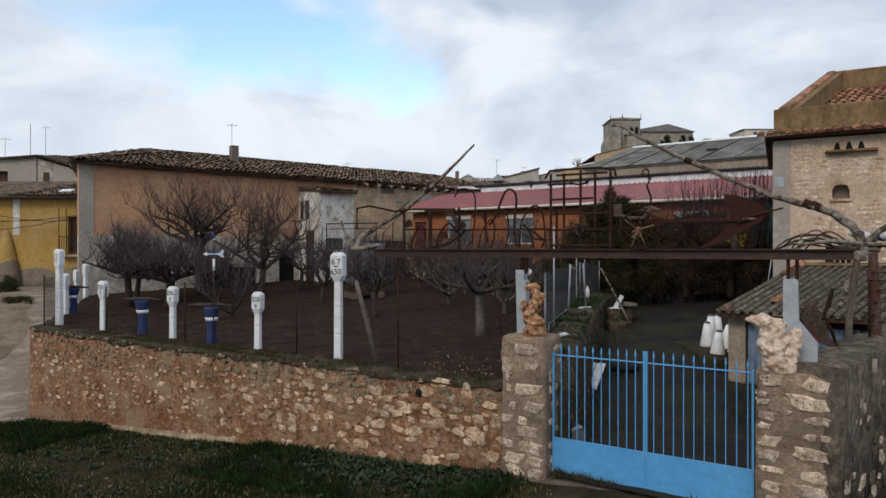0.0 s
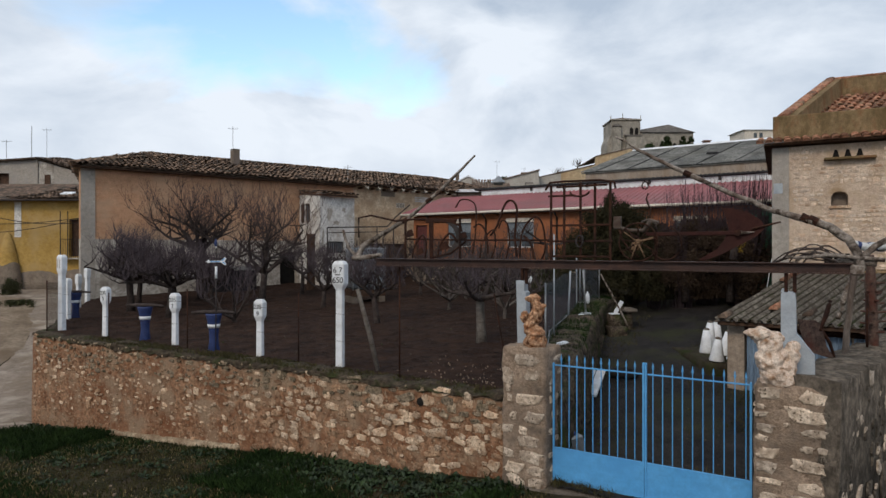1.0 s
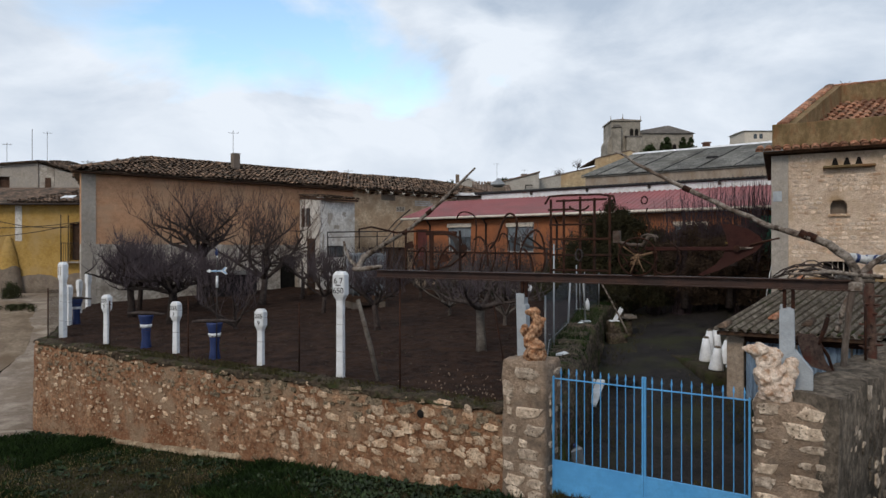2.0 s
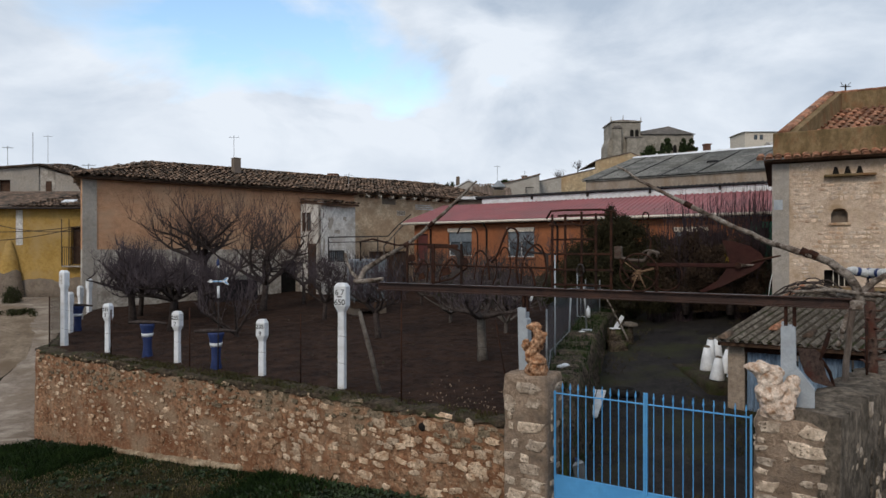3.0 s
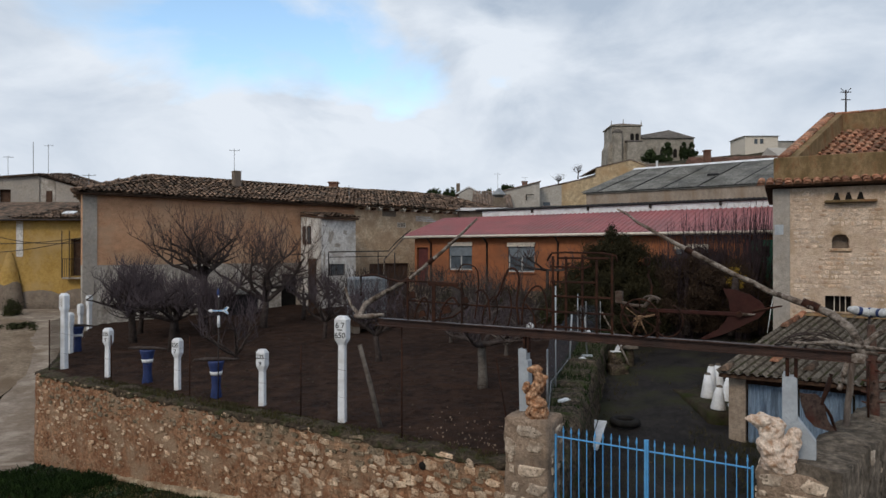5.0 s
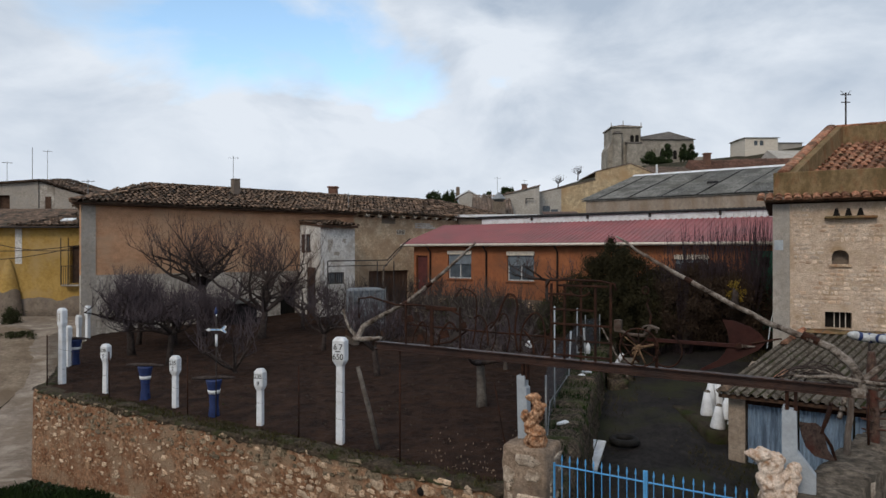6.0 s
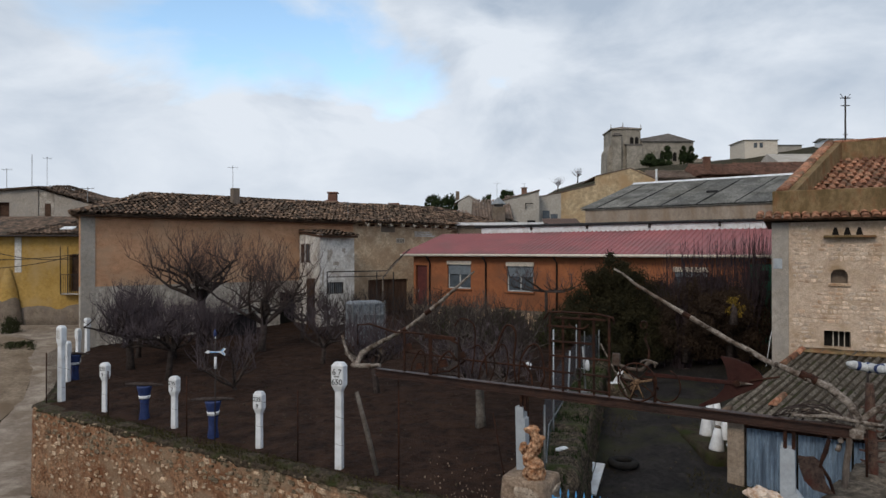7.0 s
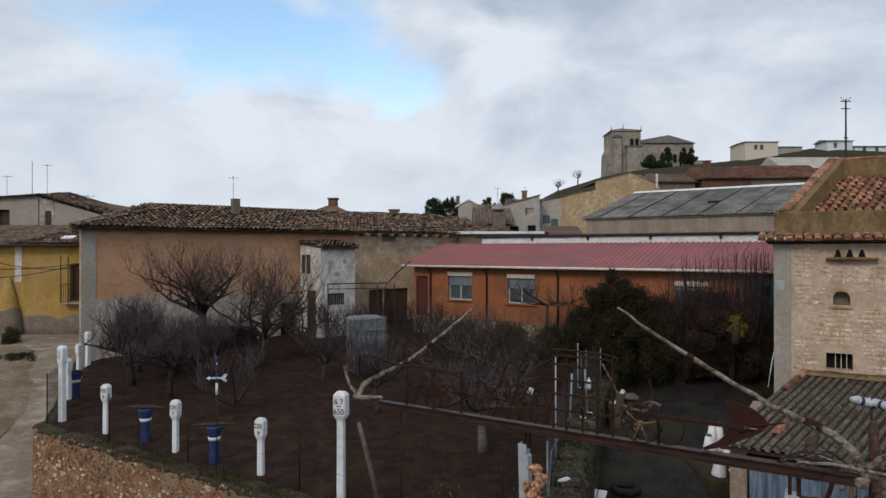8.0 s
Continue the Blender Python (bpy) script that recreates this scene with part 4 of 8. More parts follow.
for k in range(3):
    part("bar", MB().box(1.44 + 0.13 * k, 1.46 + 0.13 * k, 0.14, 0.16, 3.12, 3.56), M_CREAM, bw)
part("dovecote_ledge", MB().box(1.22, 2.4, -0.20, 0.05, 6.06, 6.13, c=0.015), M_LEDGE, tower, "ochre dovecote ledge")
# black shapes on the wall face imitate the shaded dove holes
for k in range(3):
    x = 1.5 + k * 0.27
    part("dovecote_hole", MB().prism([(x - 0.085, 6.14), (x + 0.085, 6.14), (x + 0.03, 6.34), (x - 0.03, 6.34)], -0.012, 0.03), M_DARK, tower)
part("sign_plate", MB().box(0.02, 0.24, -0.045, -0.036, 5.22, 5.5, c=0.003), M_CONCRETE, tower, "small pale grey plate")

# yellow house and the house behind it
YEL = pose(-26.7, 39.3, 0, 0, 0, 0)
yel = thing("yellow_house", "yellow rendered house with a stained plinth", "house", YEL)
part("wall", wall_with_openings(-12, 9.0, 1.9, 6.68, 0.0, 0.4, [(3.4, 4.3, 3.2, 5.5)]), M_YELLOW, yel, weld=True)
pm = MB(smooth=True)
rings = []
for k in range(60):
    x = -12.05 + k * 0.357
    top = 2.25 + 0.28 * nz(x, 0, 2, 0.9) + 0.12 * nz(x, 3, 2, 2.7)
    rings.append([(x, -0.03, 0.3), (x, -0.03, top), (x, 0.06, top + 0.03), (x, 0.06, 0.3)])
pm.loft(rings)
part("plinth", pm, M_PLINTH, yel, "bare stained plinth")
part("wall", MB().box(-12, 9, 6.5, 6.9, 0.3, 6.6), M_YELLOW, yel)
part("wall", MB().box(8.6, 9, 0.41, 6.49, 0.3, 6.6), M_YELLOW, yel)
part("balcony_door", MB().box(3.4, 4.3, 0.3, 0.36, 3.2, 5.5), M_DARKWOOD, yel)
bal = part("balcony", MB().box(3.1, 4.6, -0.45, -0.001, 3.02, 3.12, c=0.02), M_GREYRENDER, yel)
for k in range(12):
    part("baluster", MB().box(3.13 + k * 0.128, 3.15 + k * 0.128, -0.43, -0.41, 3.12, 4.25), M_IRON, bal)
part("rail", MB().box(3.1, 4.6, -0.44, -0.40, 4.25, 4.29), M_IRON, bal)
for x in (3.14, 3.6):
    part("pole", MB().tube([(x, -0.5, 3.1), (x, -0.5, 6.0)], 0.025, 5), M_IRON, bal)
part("downpipe", MB().box(0.0, 0.42, -0.02, 0.0, 4.4, 6.6), M_WHITEWASH, yel, "pale bare render strip")
butt = MB(smooth=True).loft([[(-0.35 + r * math.cos(a), -0.1 - r * 0.8 * math.sin(a), z) for a in np.linspace(0, math.pi, 9)] for z, r in ((0.6, 0.95), (2.0, 0.8), (3.4, 0.52), (4.5, 0.2), (4.7, 0.05))], closed=False)
part("buttress", butt, M_YELLOW, yel, "conical yellow buttress")
part("buttress_foot", MB(smooth=True).loft([[(-0.35 + r * math.cos(a), -0.1 - r * 0.8 * math.sin(a), z + 0.12 * math.sin(3 * a)) for a in np.linspace(0, math.pi, 9)] for z, r in ((0.5, 0.99), (1.5, 0.90), (2.7, 0.72), (2.75, 0.66))], closed=False), M_PLINTH, yel, "bare stained buttress foot")
part("roof", MB().prism([(-0.5, 6.62), (3.6, 7.95), (7.4, 6.62), (7.4, 6.7), (3.6, 8.08), (-0.5, 6.74)], -9.6, 12.4), M_OLDTILE, yel, m=pose(0, 0, 0, 0, 0, 90))
part("roof_tiles", tile_roof((-0.1, -0.55, 6.74), (1, 0, 0), (0, 4.1, 1.34), 9.7, 4.3, 4.2, 0.0, seed=11), M_OLDTILE, yel)["kind"] = "stuff"
part("gutter", MB(smooth=True).tube([(-12.0, -0.58, 6.66), (9.4, -0.58, 6.66)], 0.06, 6), M_IRON, yel)
part("skylight", MB().box(0, 0.75, 0, 0.55, 0, 0.06, m=pose(2.75, 0.1, 7.06, 18, 0, 0)), M_WHITE, yel)
oldh = thing("old_grey_house", "old grey rendered house with a brown tiled roof", "house", pose(-31.3, 48.7, 0, 0, 0, 0))
part("wall", wall_with_openings(-14, 0, 1, 9.75, 0, 0.4, [(-3.2, -2.2, 8.2, 9.5)]), M_GREYRENDER, oldh, weld=True)
part("window_dark", MB().box(-3.2, -2.2, 0.3, 0.35, 8.2, 9.5), M_DARKWOOD, oldh)
part("wall", MB().prism([(0.01, 1), (1.2, 1), (1.2, 10.2), (0.01, 10.5)], 0.1, 0.5), M_OLDWASH, oldh)
part("wall", MB().prism([(1.21, 1), (8, 1), (8, 8.15), (1.21, 10.15)], 0.12, 0.8), M_GREYRENDER, oldh)
part("wall", MB().box(-0.4, 0.0, 0.41, 8, 1, 10.3), M_GREYRENDER, oldh)
part("wall", MB().box(7.6, 8.0, 0.81, 8, 1, 7.9), M_GREYRENDER, oldh)
part("window_dark", MB().box(0.5, 0.95, 0.06, 0.12, 8.3, 9.4), M_DARKWOOD, oldh)
part("roof", MB().add([(-14, -0.3, 9.75), (0.1, -0.3, 10.72), (0.1, 4.4, 10.86), (-14, 4.4, 9.9), (-14, -0.3, 9.62), (0.1, -0.3, 10.58), (0.1, 4.4, 10.72), (-14, 4.4, 9.77)],
                      [(0, 1, 2, 3), (4, 7, 6, 5), (0, 4, 5, 1), (1, 5, 6, 2), (2, 6, 7, 3), (3, 7, 4, 0)]), M_OLDTILE, oldh)
part("roof", MB().add([(0.12, -0.2, 10.6), (8.6, 0.2, 8.1), (8.6, 9.0, 7.95), (0.12, 9.0, 9.2), (0.12, 3.0, 10.86), (7.4, 4.4, 9.55)], [(0, 1, 5, 4), (1, 2, 5), (2, 3, 4, 5), (0, 4, 3), (0, 3, 2, 1)]), M_OLDTILE, oldh)
part("roof_tiles", tile_roof((0.12, -0.25, 10.62), (8.5, 0.4, -2.5), (0.5, 4.6, 0.55), 8.2, 3.2, 0, 0.9, seed=12), M_OLDTILE, oldh)["kind"] = "stuff"

part("gable", MB().prism([(-14, 9.75), (0.0, 9.75), (0.0, 10.57), (-14, 9.755)], 0.0, 0.4), M_GREYRENDER, oldh)
M_BROWNRIB = mat("brown_ribbed_sheet", (0.13, 0.085, 0.07), (0.18, 0.12, 0.10), 0.6, 0.85, 0.2, stain=(0.10, 0.07, 0.06), stain_size=0.8)
lean = thing("brown_roofed_shed", "small shed with a brown ribbed roof", "shed", pose(7.4, 45.0, 0))
part("wall", MB().box(0, 2.6, 0.3, 2.5, 1.5, 7.45), M_PLINTH, lean)
for k in range(16):
    part("roof_rib", MB().prism([(0.0, 7.4), (2.6, 8.1), (2.6, 8.16), (0.0, 7.46)], -0.125, 0.0), M_BROWNRIB, lean, m=pose(0.0 + 0.165 * k, 0, 0, 0, 0, 90))

# shed with the corrugated roof in the yard
YARD = pose(6.44, 13.7, 0, 0, 0, -31.8)
yshed = thing("yard_shed", "low yard shed with corrugated roof and blue metal doors", "shed", YARD)
part("wall", MB().box(-0.24, 0.10, 0.0, 0.3, -0.2, 2.02, c=0.02), M_TANRENDER, yshed, "tan rendered shed pier")
part("wall", MB().box(-0.24, 0.0, 0.31, 4.6, -0.2, 2.1), M_TANRENDER, yshed)
part("lintel", MB().box(0.11, 4.2, 0.02, 0.2, 1.88, 2.05, c=0.01), M_RUST, yshed)
for k in range(3):
    mbd = MB()
    x0 = 0.14 + k * 0.98
    rings = []
    for z in (0.02, 1.87):
        rings.append([(x0 + 0.94 * i / 48, 0.08 + (0.022 if i % 4 in (0, 1) else 0.0), z) for i in range(49)] + [(x0 + 0.94, 0.14, z), (x0, 0.14, z)])
    mbd.loft(rings)
    dr = part("shed_door", mbd, M_SHEDBLUE, yshed, "pale blue ribbed metal door")
    part("handle", MB().box(x0 + 0.8, x0 + 0.84, 0.03, 0.08, 0.9, 1.05, c=0.01), M_IRON, dr)
for k in range(5):
    for r in range(2):
        mbs = MB(smooth=True)
        rings = []
        for s in (0.0, 0.5, 1.0):
            d = (r + s * 1.06) / 2
            rings.append([(-0.45 + k * 1.08 + 1.08 * i / 42 + 1.4 * d, -0.4 + 4.5 * d, 2.13 + 0.95 * d + 0.036 * math.cos(2 * math.pi * i / 7) + 0.02 * (1 - s) + 0.01 + 0.008 * (k % 2)) for i in range(43)])
        mbs.loft(rings, caps=False, closed=False)
        ob = part("roof_sheet", mbs, M_CORR, yshed, "lichened corrugated sheet")
# mossy strips in the valleys, dark so they also imitate the valley shade
silt = MB(smooth=True)
for k in range(30):
    rings = []
    for j in range(15):
        d = 0.02 + 0.98 * j / 14
        x, w = -0.45 + 0.18 * (k + 0.5) + 1.4 * d, 0.050 + 0.022 * nz(k, d, 2, 3.0)
        y, z = -0.4 + 4.5 * d, 2.13 + 0.95 * d + 0.008 + 0.010 * nz(k * 3, d, 1, 5.0)
        rings.append([(x - w, y, z), (x, y, z + 0.008), (x + w, y, z), (x, y, z - 0.03)])
    silt.loft(rings)
part("valley_moss", silt, M_MOSSY, yshed, "moss and silt strips that also darken the sheet valleys as shade")["kind"] = "stuff"
fil = MB(smooth=True)
fil.loft([[(0.95 + 0.25 * k, 4.3, 3.05), (0.95 + 0.25 * k, 3.85 + 0.06 * nz(k, 0, 2, 1.3), 3.08), (0.95 + 0.25 * k, 4.02, 3.12 + 0.04 * nz(k, 3, 2, 0.9)), (0.95 + 0.25 * k, 4.3, 3.15 + 0.05 * nz(k, 5, 2, 0.7))] for k in range(18)])
part("roof_fillet", fil, M_LEDGE, yshed, "mossy mortar fillet against the house wall")
part("rafter", MB().box(-0.4, 4.8, -0.3, -0.22, 2.03, 2.11, c=0.01), M_DARKWOOD, yshed)

# ---- gate and its pillars ----
def rough_block(mb, x0, x1, y0, y1, z0, z1, amp=0.02, step=0.09, seed=0.0, m=None):
    """A block with uneven faces and worn edges."""
    nx, ny, nzk = max(2, int((x1 - x0) / step)), max(2, int((y1 - y0) / step)), max(2, int((z1 - z0) / step))
    ring0 = [(x0 + (x1 - x0) * i / nx, y0) for i in range(nx)] + [(x1, y0 + (y1 - y0) * i / ny) for i in range(ny)] + \
            [(x1 - (x1 - x0) * i / nx, y1) for i in range(nx)] + [(x0, y1 - (y1 - y0) * i / ny) for i in range(ny)]
    cx, cy = (x0 + x1) / 2, (y0 + y1) / 2
    rings = []
    for k in range(nzk + 1):
        z = z0 + (z1 - z0) * k / nzk
        ring = []
        for x, y in ring0:
            d = amp * (nz(x + seed, y, z, 2.5) + 0.7 * nz(x + seed, y, z, 8.0))
            edge = 0.03 if k == nzk else 0.0
            s = 1 + (d - edge) / max(0.2, abs(x - cx) + abs(y - cy))
            corner_in = 0.06 if min(abs(x - x0), abs(x - x1)) < 1e-6 and min(abs(y - y0), abs(y - y1)) < 1e-6 else 0.0
            ring.append((cx + (x - cx) * (s - corner_in), cy + (y - cy) * (s - corner_in), z + (0.02 * nz(x, y, seed, 5.0) if k == nzk else 0)))
        rings.append(ring)
    rings.append([(cx + (x - cx) * 0.5, cy + (y - cy) * 0.5, z1 + 0.025 + 0.02 * nz(x, y, seed + 4, 5.0)) for x, y, z in rings[-1]])
    return mb.loft(rings, m)


PILLARS = [(1.15, 1.90, -0.14, 0.56, 2.13), (4.78, 5.62, -0.14, 0.62, 1.95)]
pillar_things = []
for i, (a, b, c, d, h) in enumerate(PILLARS):
    pt = thing("gate_pillar", "square stone gate pillar in grey-brown mortar", "gate pillar", FRONT, group="gate pillars")
    mb = MB(smooth=True)
    rough_block(mb, a, b, c, d, -0.35, h, 0.03, step=0.055, seed=i * 7.0)
    part("body", mb, M_PILLAR, pt)
    pillar_things.append(pt)

gate = thing("double_gate", "sky-blue painted steel double gate with spear-topped bars, closed", "gate", FRONT)
for x0, x1, sgn in ((1.93, 3.312, 1), (3.345, 4.72, -1)):
    leaf = part("gate_leaf", MB().box(x0, x1, 0.135, 0.15, 0.04, 0.58, c=0.004), M_BLUE, gate, "leaf with a solid lower panel")
    inner = x1 if sgn > 0 else x0
    outer = x0 if sgn > 0 else x1
    part("stile", MB().box(outer - 0.014, outer + 0.014, 0.125, 0.16, 0.02, 1.90, c=0.004), M_BLUE, leaf)
    part("stile", MB().box(inner - 0.014, inner + 0.014, 0.12, 0.165, 0.02, 2.03, c=0.005), M_BLUE, leaf)
    for z in (0.02, 0.57, 1.855):
        part("rail", MB().box(x0 + 0.02, x1 - 0.02, 0.128, 0.157, z, z + 0.019, c=0.004), M_BLUE, leaf)
    for k in range(10):
        x = x0 + (x1 - x0) * (k + 1) / 11 if sgn > 0 else 3.445 + 0.135 * k
        b = MB()
        b.box(x - 0.006, x + 0.006, 0.137, 0.149, 0.6, 1.95)
        b.loft([[(x + dx, 0.143 + dy, z) for dx, dy in ((-w, -w), (w, -w), (w, w), (-w, w))] for z, w in ((1.93, 0.006), (1.96, 0.013), (2.04, 0.002))])
        part("bar", b, M_BLUE, leaf)
thr = MB(smooth=True)
rough_block(thr, 1.2, 4.8, -0.2, 0.5, -0.3, -0.02, 0.02, step=0.15)
solid("gate_threshold", thr, M_DARKWALL, "worn stone threshold under the gate", "step", FRONT, kind="structure")


# ---- weathered rocks set on the pillars ----
def eroded_rock(name, lobes, material, label, m, seed):
    """Lobes (x, y, z, rx, ry, rz) grown into one lump, then eaten into hollows."""
    mb = MB(smooth=True)
    for x, y, z, rx, ry, rz in lobes:
        rx, ry, rz = 1.17 * rx, 1.17 * ry, 1.12 * rz
        rings = []
        for k in range(15):
            t = math.pi * (0.02 + 0.96 * k / 14)
            ring = []
            for j in range(20):
                p = 2 * math.pi * j / 20
                v = Vector((math.sin(t) * math.cos(p), math.sin(t) * math.sin(p), -math.cos(t)))
                f = 1.0 + 0.35 * nz(v.x * rx + x + seed, v.y * ry + y, v.z * rz + z, 7)
                ring.append((x + v.x * rx * f, y + v.y * ry * f, z + v.z * rz * f))
            rings.append(ring)
        mb.loft(rings, caps=True)
    ob = solid(name, mb, material, label, "rock", m)
    fuse = ob.modifiers.new("fuse", "REMESH")
    fuse.mode, fuse.voxel_size, fuse.use_smooth_shade = "VOXEL", 0.009, True
    for title, kind, scale, depth in (("hollows", "CLOUDS", 0.12, 0.045), ("holes", "VORONOI", 0.08, 0.03), ("grit", "CLOUDS", 0.03, 0.008)):
        tex = bpy.data.textures.new(title, kind)
        tex.noise_scale = scale
        eat = ob.modifiers.new(title, "DISPLACE")
        eat.texture, eat.texture_coords, eat.strength, eat.mid_level = tex, "LOCAL", depth, 0.5
        if kind == "VORONOI":
            tex.noise_intensity = 1.1
            eat.mid_level = 0.35
    return ob


M_ROCKO = mat("orange_tufa", (0.30, 0.12, 0.05), (0.66, 0.43, 0.27), 0.07, 0.9, 0.9, fine=0.02, stain=(0.085, 0.032, 0.016), stain_size=0.08, mid=0.5)
M_ROCKC = mat("cream_tufa", (0.60, 0.455, 0.355), (0.78, 0.655, 0.545), 0.16, 0.9, 0.7, fine=0.02, stain=(0.36, 0.215, 0.13), stain_size=0.10, mid=0.2)
eroded_rock("eroded_rock", [(0, 0, 0.09, 0.15, 0.12, 0.12), (-0.02, 0, 0.24, 0.13, 0.11, 0.12), (-0.06, 0, 0.36, 0.10, 0.09, 0.08), (-0.17, 0, 0.46, 0.05, 0.05, 0.08), (0.0, 0, 0.49, 0.085, 0.08, 0.12),
                            (0.04, 0, 0.61, 0.07, 0.07, 0.10), (0.11, 0, 0.655, 0.045, 0.04, 0.03), (0.0, 0, 0.70, 0.05, 0.05, 0.07), (-0.04, 0, 0.775, 0.105, 0.06, 0.045)],
            M_ROCKO, "orange honeycombed rock standing on the pillar", FRONT @ pose(1.66, 0.05, 2.13, 0, 0, 20), 3.0)
eroded_rock("eroded_rock", [(-0.02, 0, 0.10, 0.17, 0.14, 0.14), (-0.07, 0, 0.29, 0.165, 0.12, 0.15), (0.17, 0, 0.38, 0.065, 0.07, 0.14), (0.20, 0, 0.49, 0.05, 0.05, 0.06), (0.06, 0, 0.22, 0.13, 0.10, 0.12),
                            (-0.10, 0, 0.48, 0.115, 0.10, 0.16), (-0.08, 0, 0.58, 0.11, 0.09, 0.09), (-0.15, 0, 0.55, 0.10, 0.085, 0.09), (-0.20, 0, 0.62, 0.13, 0.085, 0.075), (-0.32, 0, 0.65, 0.08, 0.06, 0.045)],
            M_ROCKC, "cream pitted rock standing on the pillar", FRONT @ pose(5.05, 0.0, 1.95, 0, 0, 25), 11.0)

# ---- concrete posts, beam and the old farm tools on it ----
cp = MB()
cp.prism([(-0.12, 0), (0.055, 0), (0.03, 0.86), (0.0, 0.88), (0.0, 1.02), (-0.02, 1.05), (-0.145, 1.05)], -0.075, 0.075)
solid("concrete_post", cp, M_CONCRETE, "pale blue-grey concrete post on the pillar", "post", FRONT @ pose(1.36, 0.36, 2.11), group="concrete posts")
cp = MB()
cp.prism([(-0.10, 0), (0.29, 0), (0.29, 0.34), (0.08, 0.62), (0.07, 1.14), (0.055, 1.17), (-0.085, 1.17), (-0.10, 1.14)], -0.08, 0.08)
cp.prism([(-0.10, 1.171), (-0.02, 1.171), (-0.02, 1.20), (-0.09, 1.21)], -0.07, 0.07)
solid("concrete_post", cp, M_CONCRETE, "pale blue-grey concrete post with a flared foot", "post", FRONT @ pose(5.16, 0.40, 1.94), group="concrete posts")

BZ0, BZ1 = 3.36, 3.50
beam = thing("iron_beam", "long rusted iron beam carrying old farm tools over the gate", "beam", FRONT)
bb = MB()
bb.prism([(0.28, BZ0), (0.42, BZ0), (0.42, BZ0 + 0.015), (0.36, BZ0 + 0.015), (0.36, BZ1 - 0.015), (0.42, BZ1 - 0.015), (0.42, BZ1), (0.28, BZ1), (0.28, BZ1 - 0.015),
          (0.34, BZ1 - 0.015), (0.34, BZ0 + 0.015), (0.28, BZ0 + 0.015)], -5.86, 1.72)
part("girder", bb, M_BEAM, beam, m=pose(0, 0, 0, 0, 0, 90) @ Matrix.Diagonal((1, 1, 1, 1)))
for x in (1.30, 1.37, 5.12, 5.22):
    part("stub", MB().box(x - 0.022, x + 0.022, 0.32, 0.38, 3.10, BZ0, c=0.004), M_RUST, beam)
part("end_block", MB().box(5.835, 5.985, 0.295, 0.43, 3.345, 3.48, c=0.02), M_OLDWOOD, beam, "weathered wooden end block")


def pole(pts, radii, sides=8, wob=0.012, n=9):
    """A crooked pole of wood through the points."""
    out, rad = [], []
    for i in range(len(pts) - 1):
        for k in range(n):
            f = k / n
            p = Vector(pts[i]).lerp(Vector(pts[i + 1]), f)
            r = radii[i] + (radii[i + 1] - radii[i]) * f
            out.append(p + Vector((wob * nz(p.x, p.z, 1, 4), wob * nz(p.x, p.z, 5, 4), wob * nz(p.x, p.z, 9, 4))))
            rad.append(r * (1 + 0.16 * nz(p.x, p.z, 3, 5)))
    out.append(Vector(pts[-1]))
    rad.append(radii[-1])
    return MB(smooth=True).tube(out, rad, sides)


yoke = thing("plough_pole", "weathered forked wooden plough pole lashed to the beam", "farm tool", FRONT)
part("shaft", pole([(-2.22, 0.35, 3.48), (-2.13, 0.45, 3.74), (-1.89, 0.54, 3.89), (-1.2, 0.63, 4.25), (-0.52, 0.7, 4.76), (0.2, 0.73, 5.35)], [0.055, 0.058, 0.046, 0.035, 0.036, 0.018]), M_OLDWOOD, yoke)
part("prong", pole([(-2.2, 0.36, 3.52), (-2.42, 0.4, 3.66), (-2.55, 0.42, 3.86), (-2.62, 0.44, 4.05)], [0.042, 0.034, 0.028, 0.024]), M_OLDWOOD, yoke)
part("foot", pole([(-2.3, 0.34, 3.5), (-1.9, 0.33, 3.52), (-1.6, 0.33, 3.56)], [0.04, 0.05, 0.035]), M_OLDWOOD, yoke)
part("iron_collar", MB().tube([(-0.80, 0.67, 4.55), (-0.69, 0.682, 4.63)], 0.043, 8), M_RUST, yoke)
part("iron_collar", MB().tube([(-1.31, 0.615, 4.19), (-1.2, 0.63, 4.25)], 0.046, 8), M_RUST, yoke)
yoke2 = thing("plough_pole", "long silvery wooden plough pole with a bent iron-bound end", "farm tool", FRONT)
part("shaft", pole([(2.75, 0.65, 5.43), (3.29, 0.61, 5.09), (3.86, 0.56, 4.765), (4.44, 0.5, 4.455), (4.99, 0.44, 4.19), (5.41, 0.36, 4.05)], [0.015, 0.026, 0.034, 0.034, 0.036, 0.048], wob=0.02), M_OLDWOOD, yoke2)
part("bent_end", pole([(5.38, 0.36, 4.06), (5.62, 0.36, 3.96), (5.82, 0.36, 3.80), (5.93, 0.37, 3.6), (5.96, 0.38, 3.42)], [0.048, 0.05, 0.053, 0.058, 0.055]), M_OLDWOOD, yoke2)
part("fork", pole([(5.9, 0.4, 3.5), (6.1, 0.4, 3.72), (6.4, 0.42, 3.92), (6.7, 0.44, 4.12)], [0.042, 0.036, 0.032, 0.028]), M_OLDWOOD, yoke2)
part("cross_piece", pole([(5.2, 0.3, 3.56), (5.6, 0.3, 3.60), (6.2, 0.36, 3.54)], [0.018, 0.024, 0.028]), M_OLDWOOD, yoke2)
part("stump", pole([(5.7, 0.4, 3.53), (6.12, 0.4, 3.50)], [0.026, 0.045]), M_OLDWOOD, yoke2)
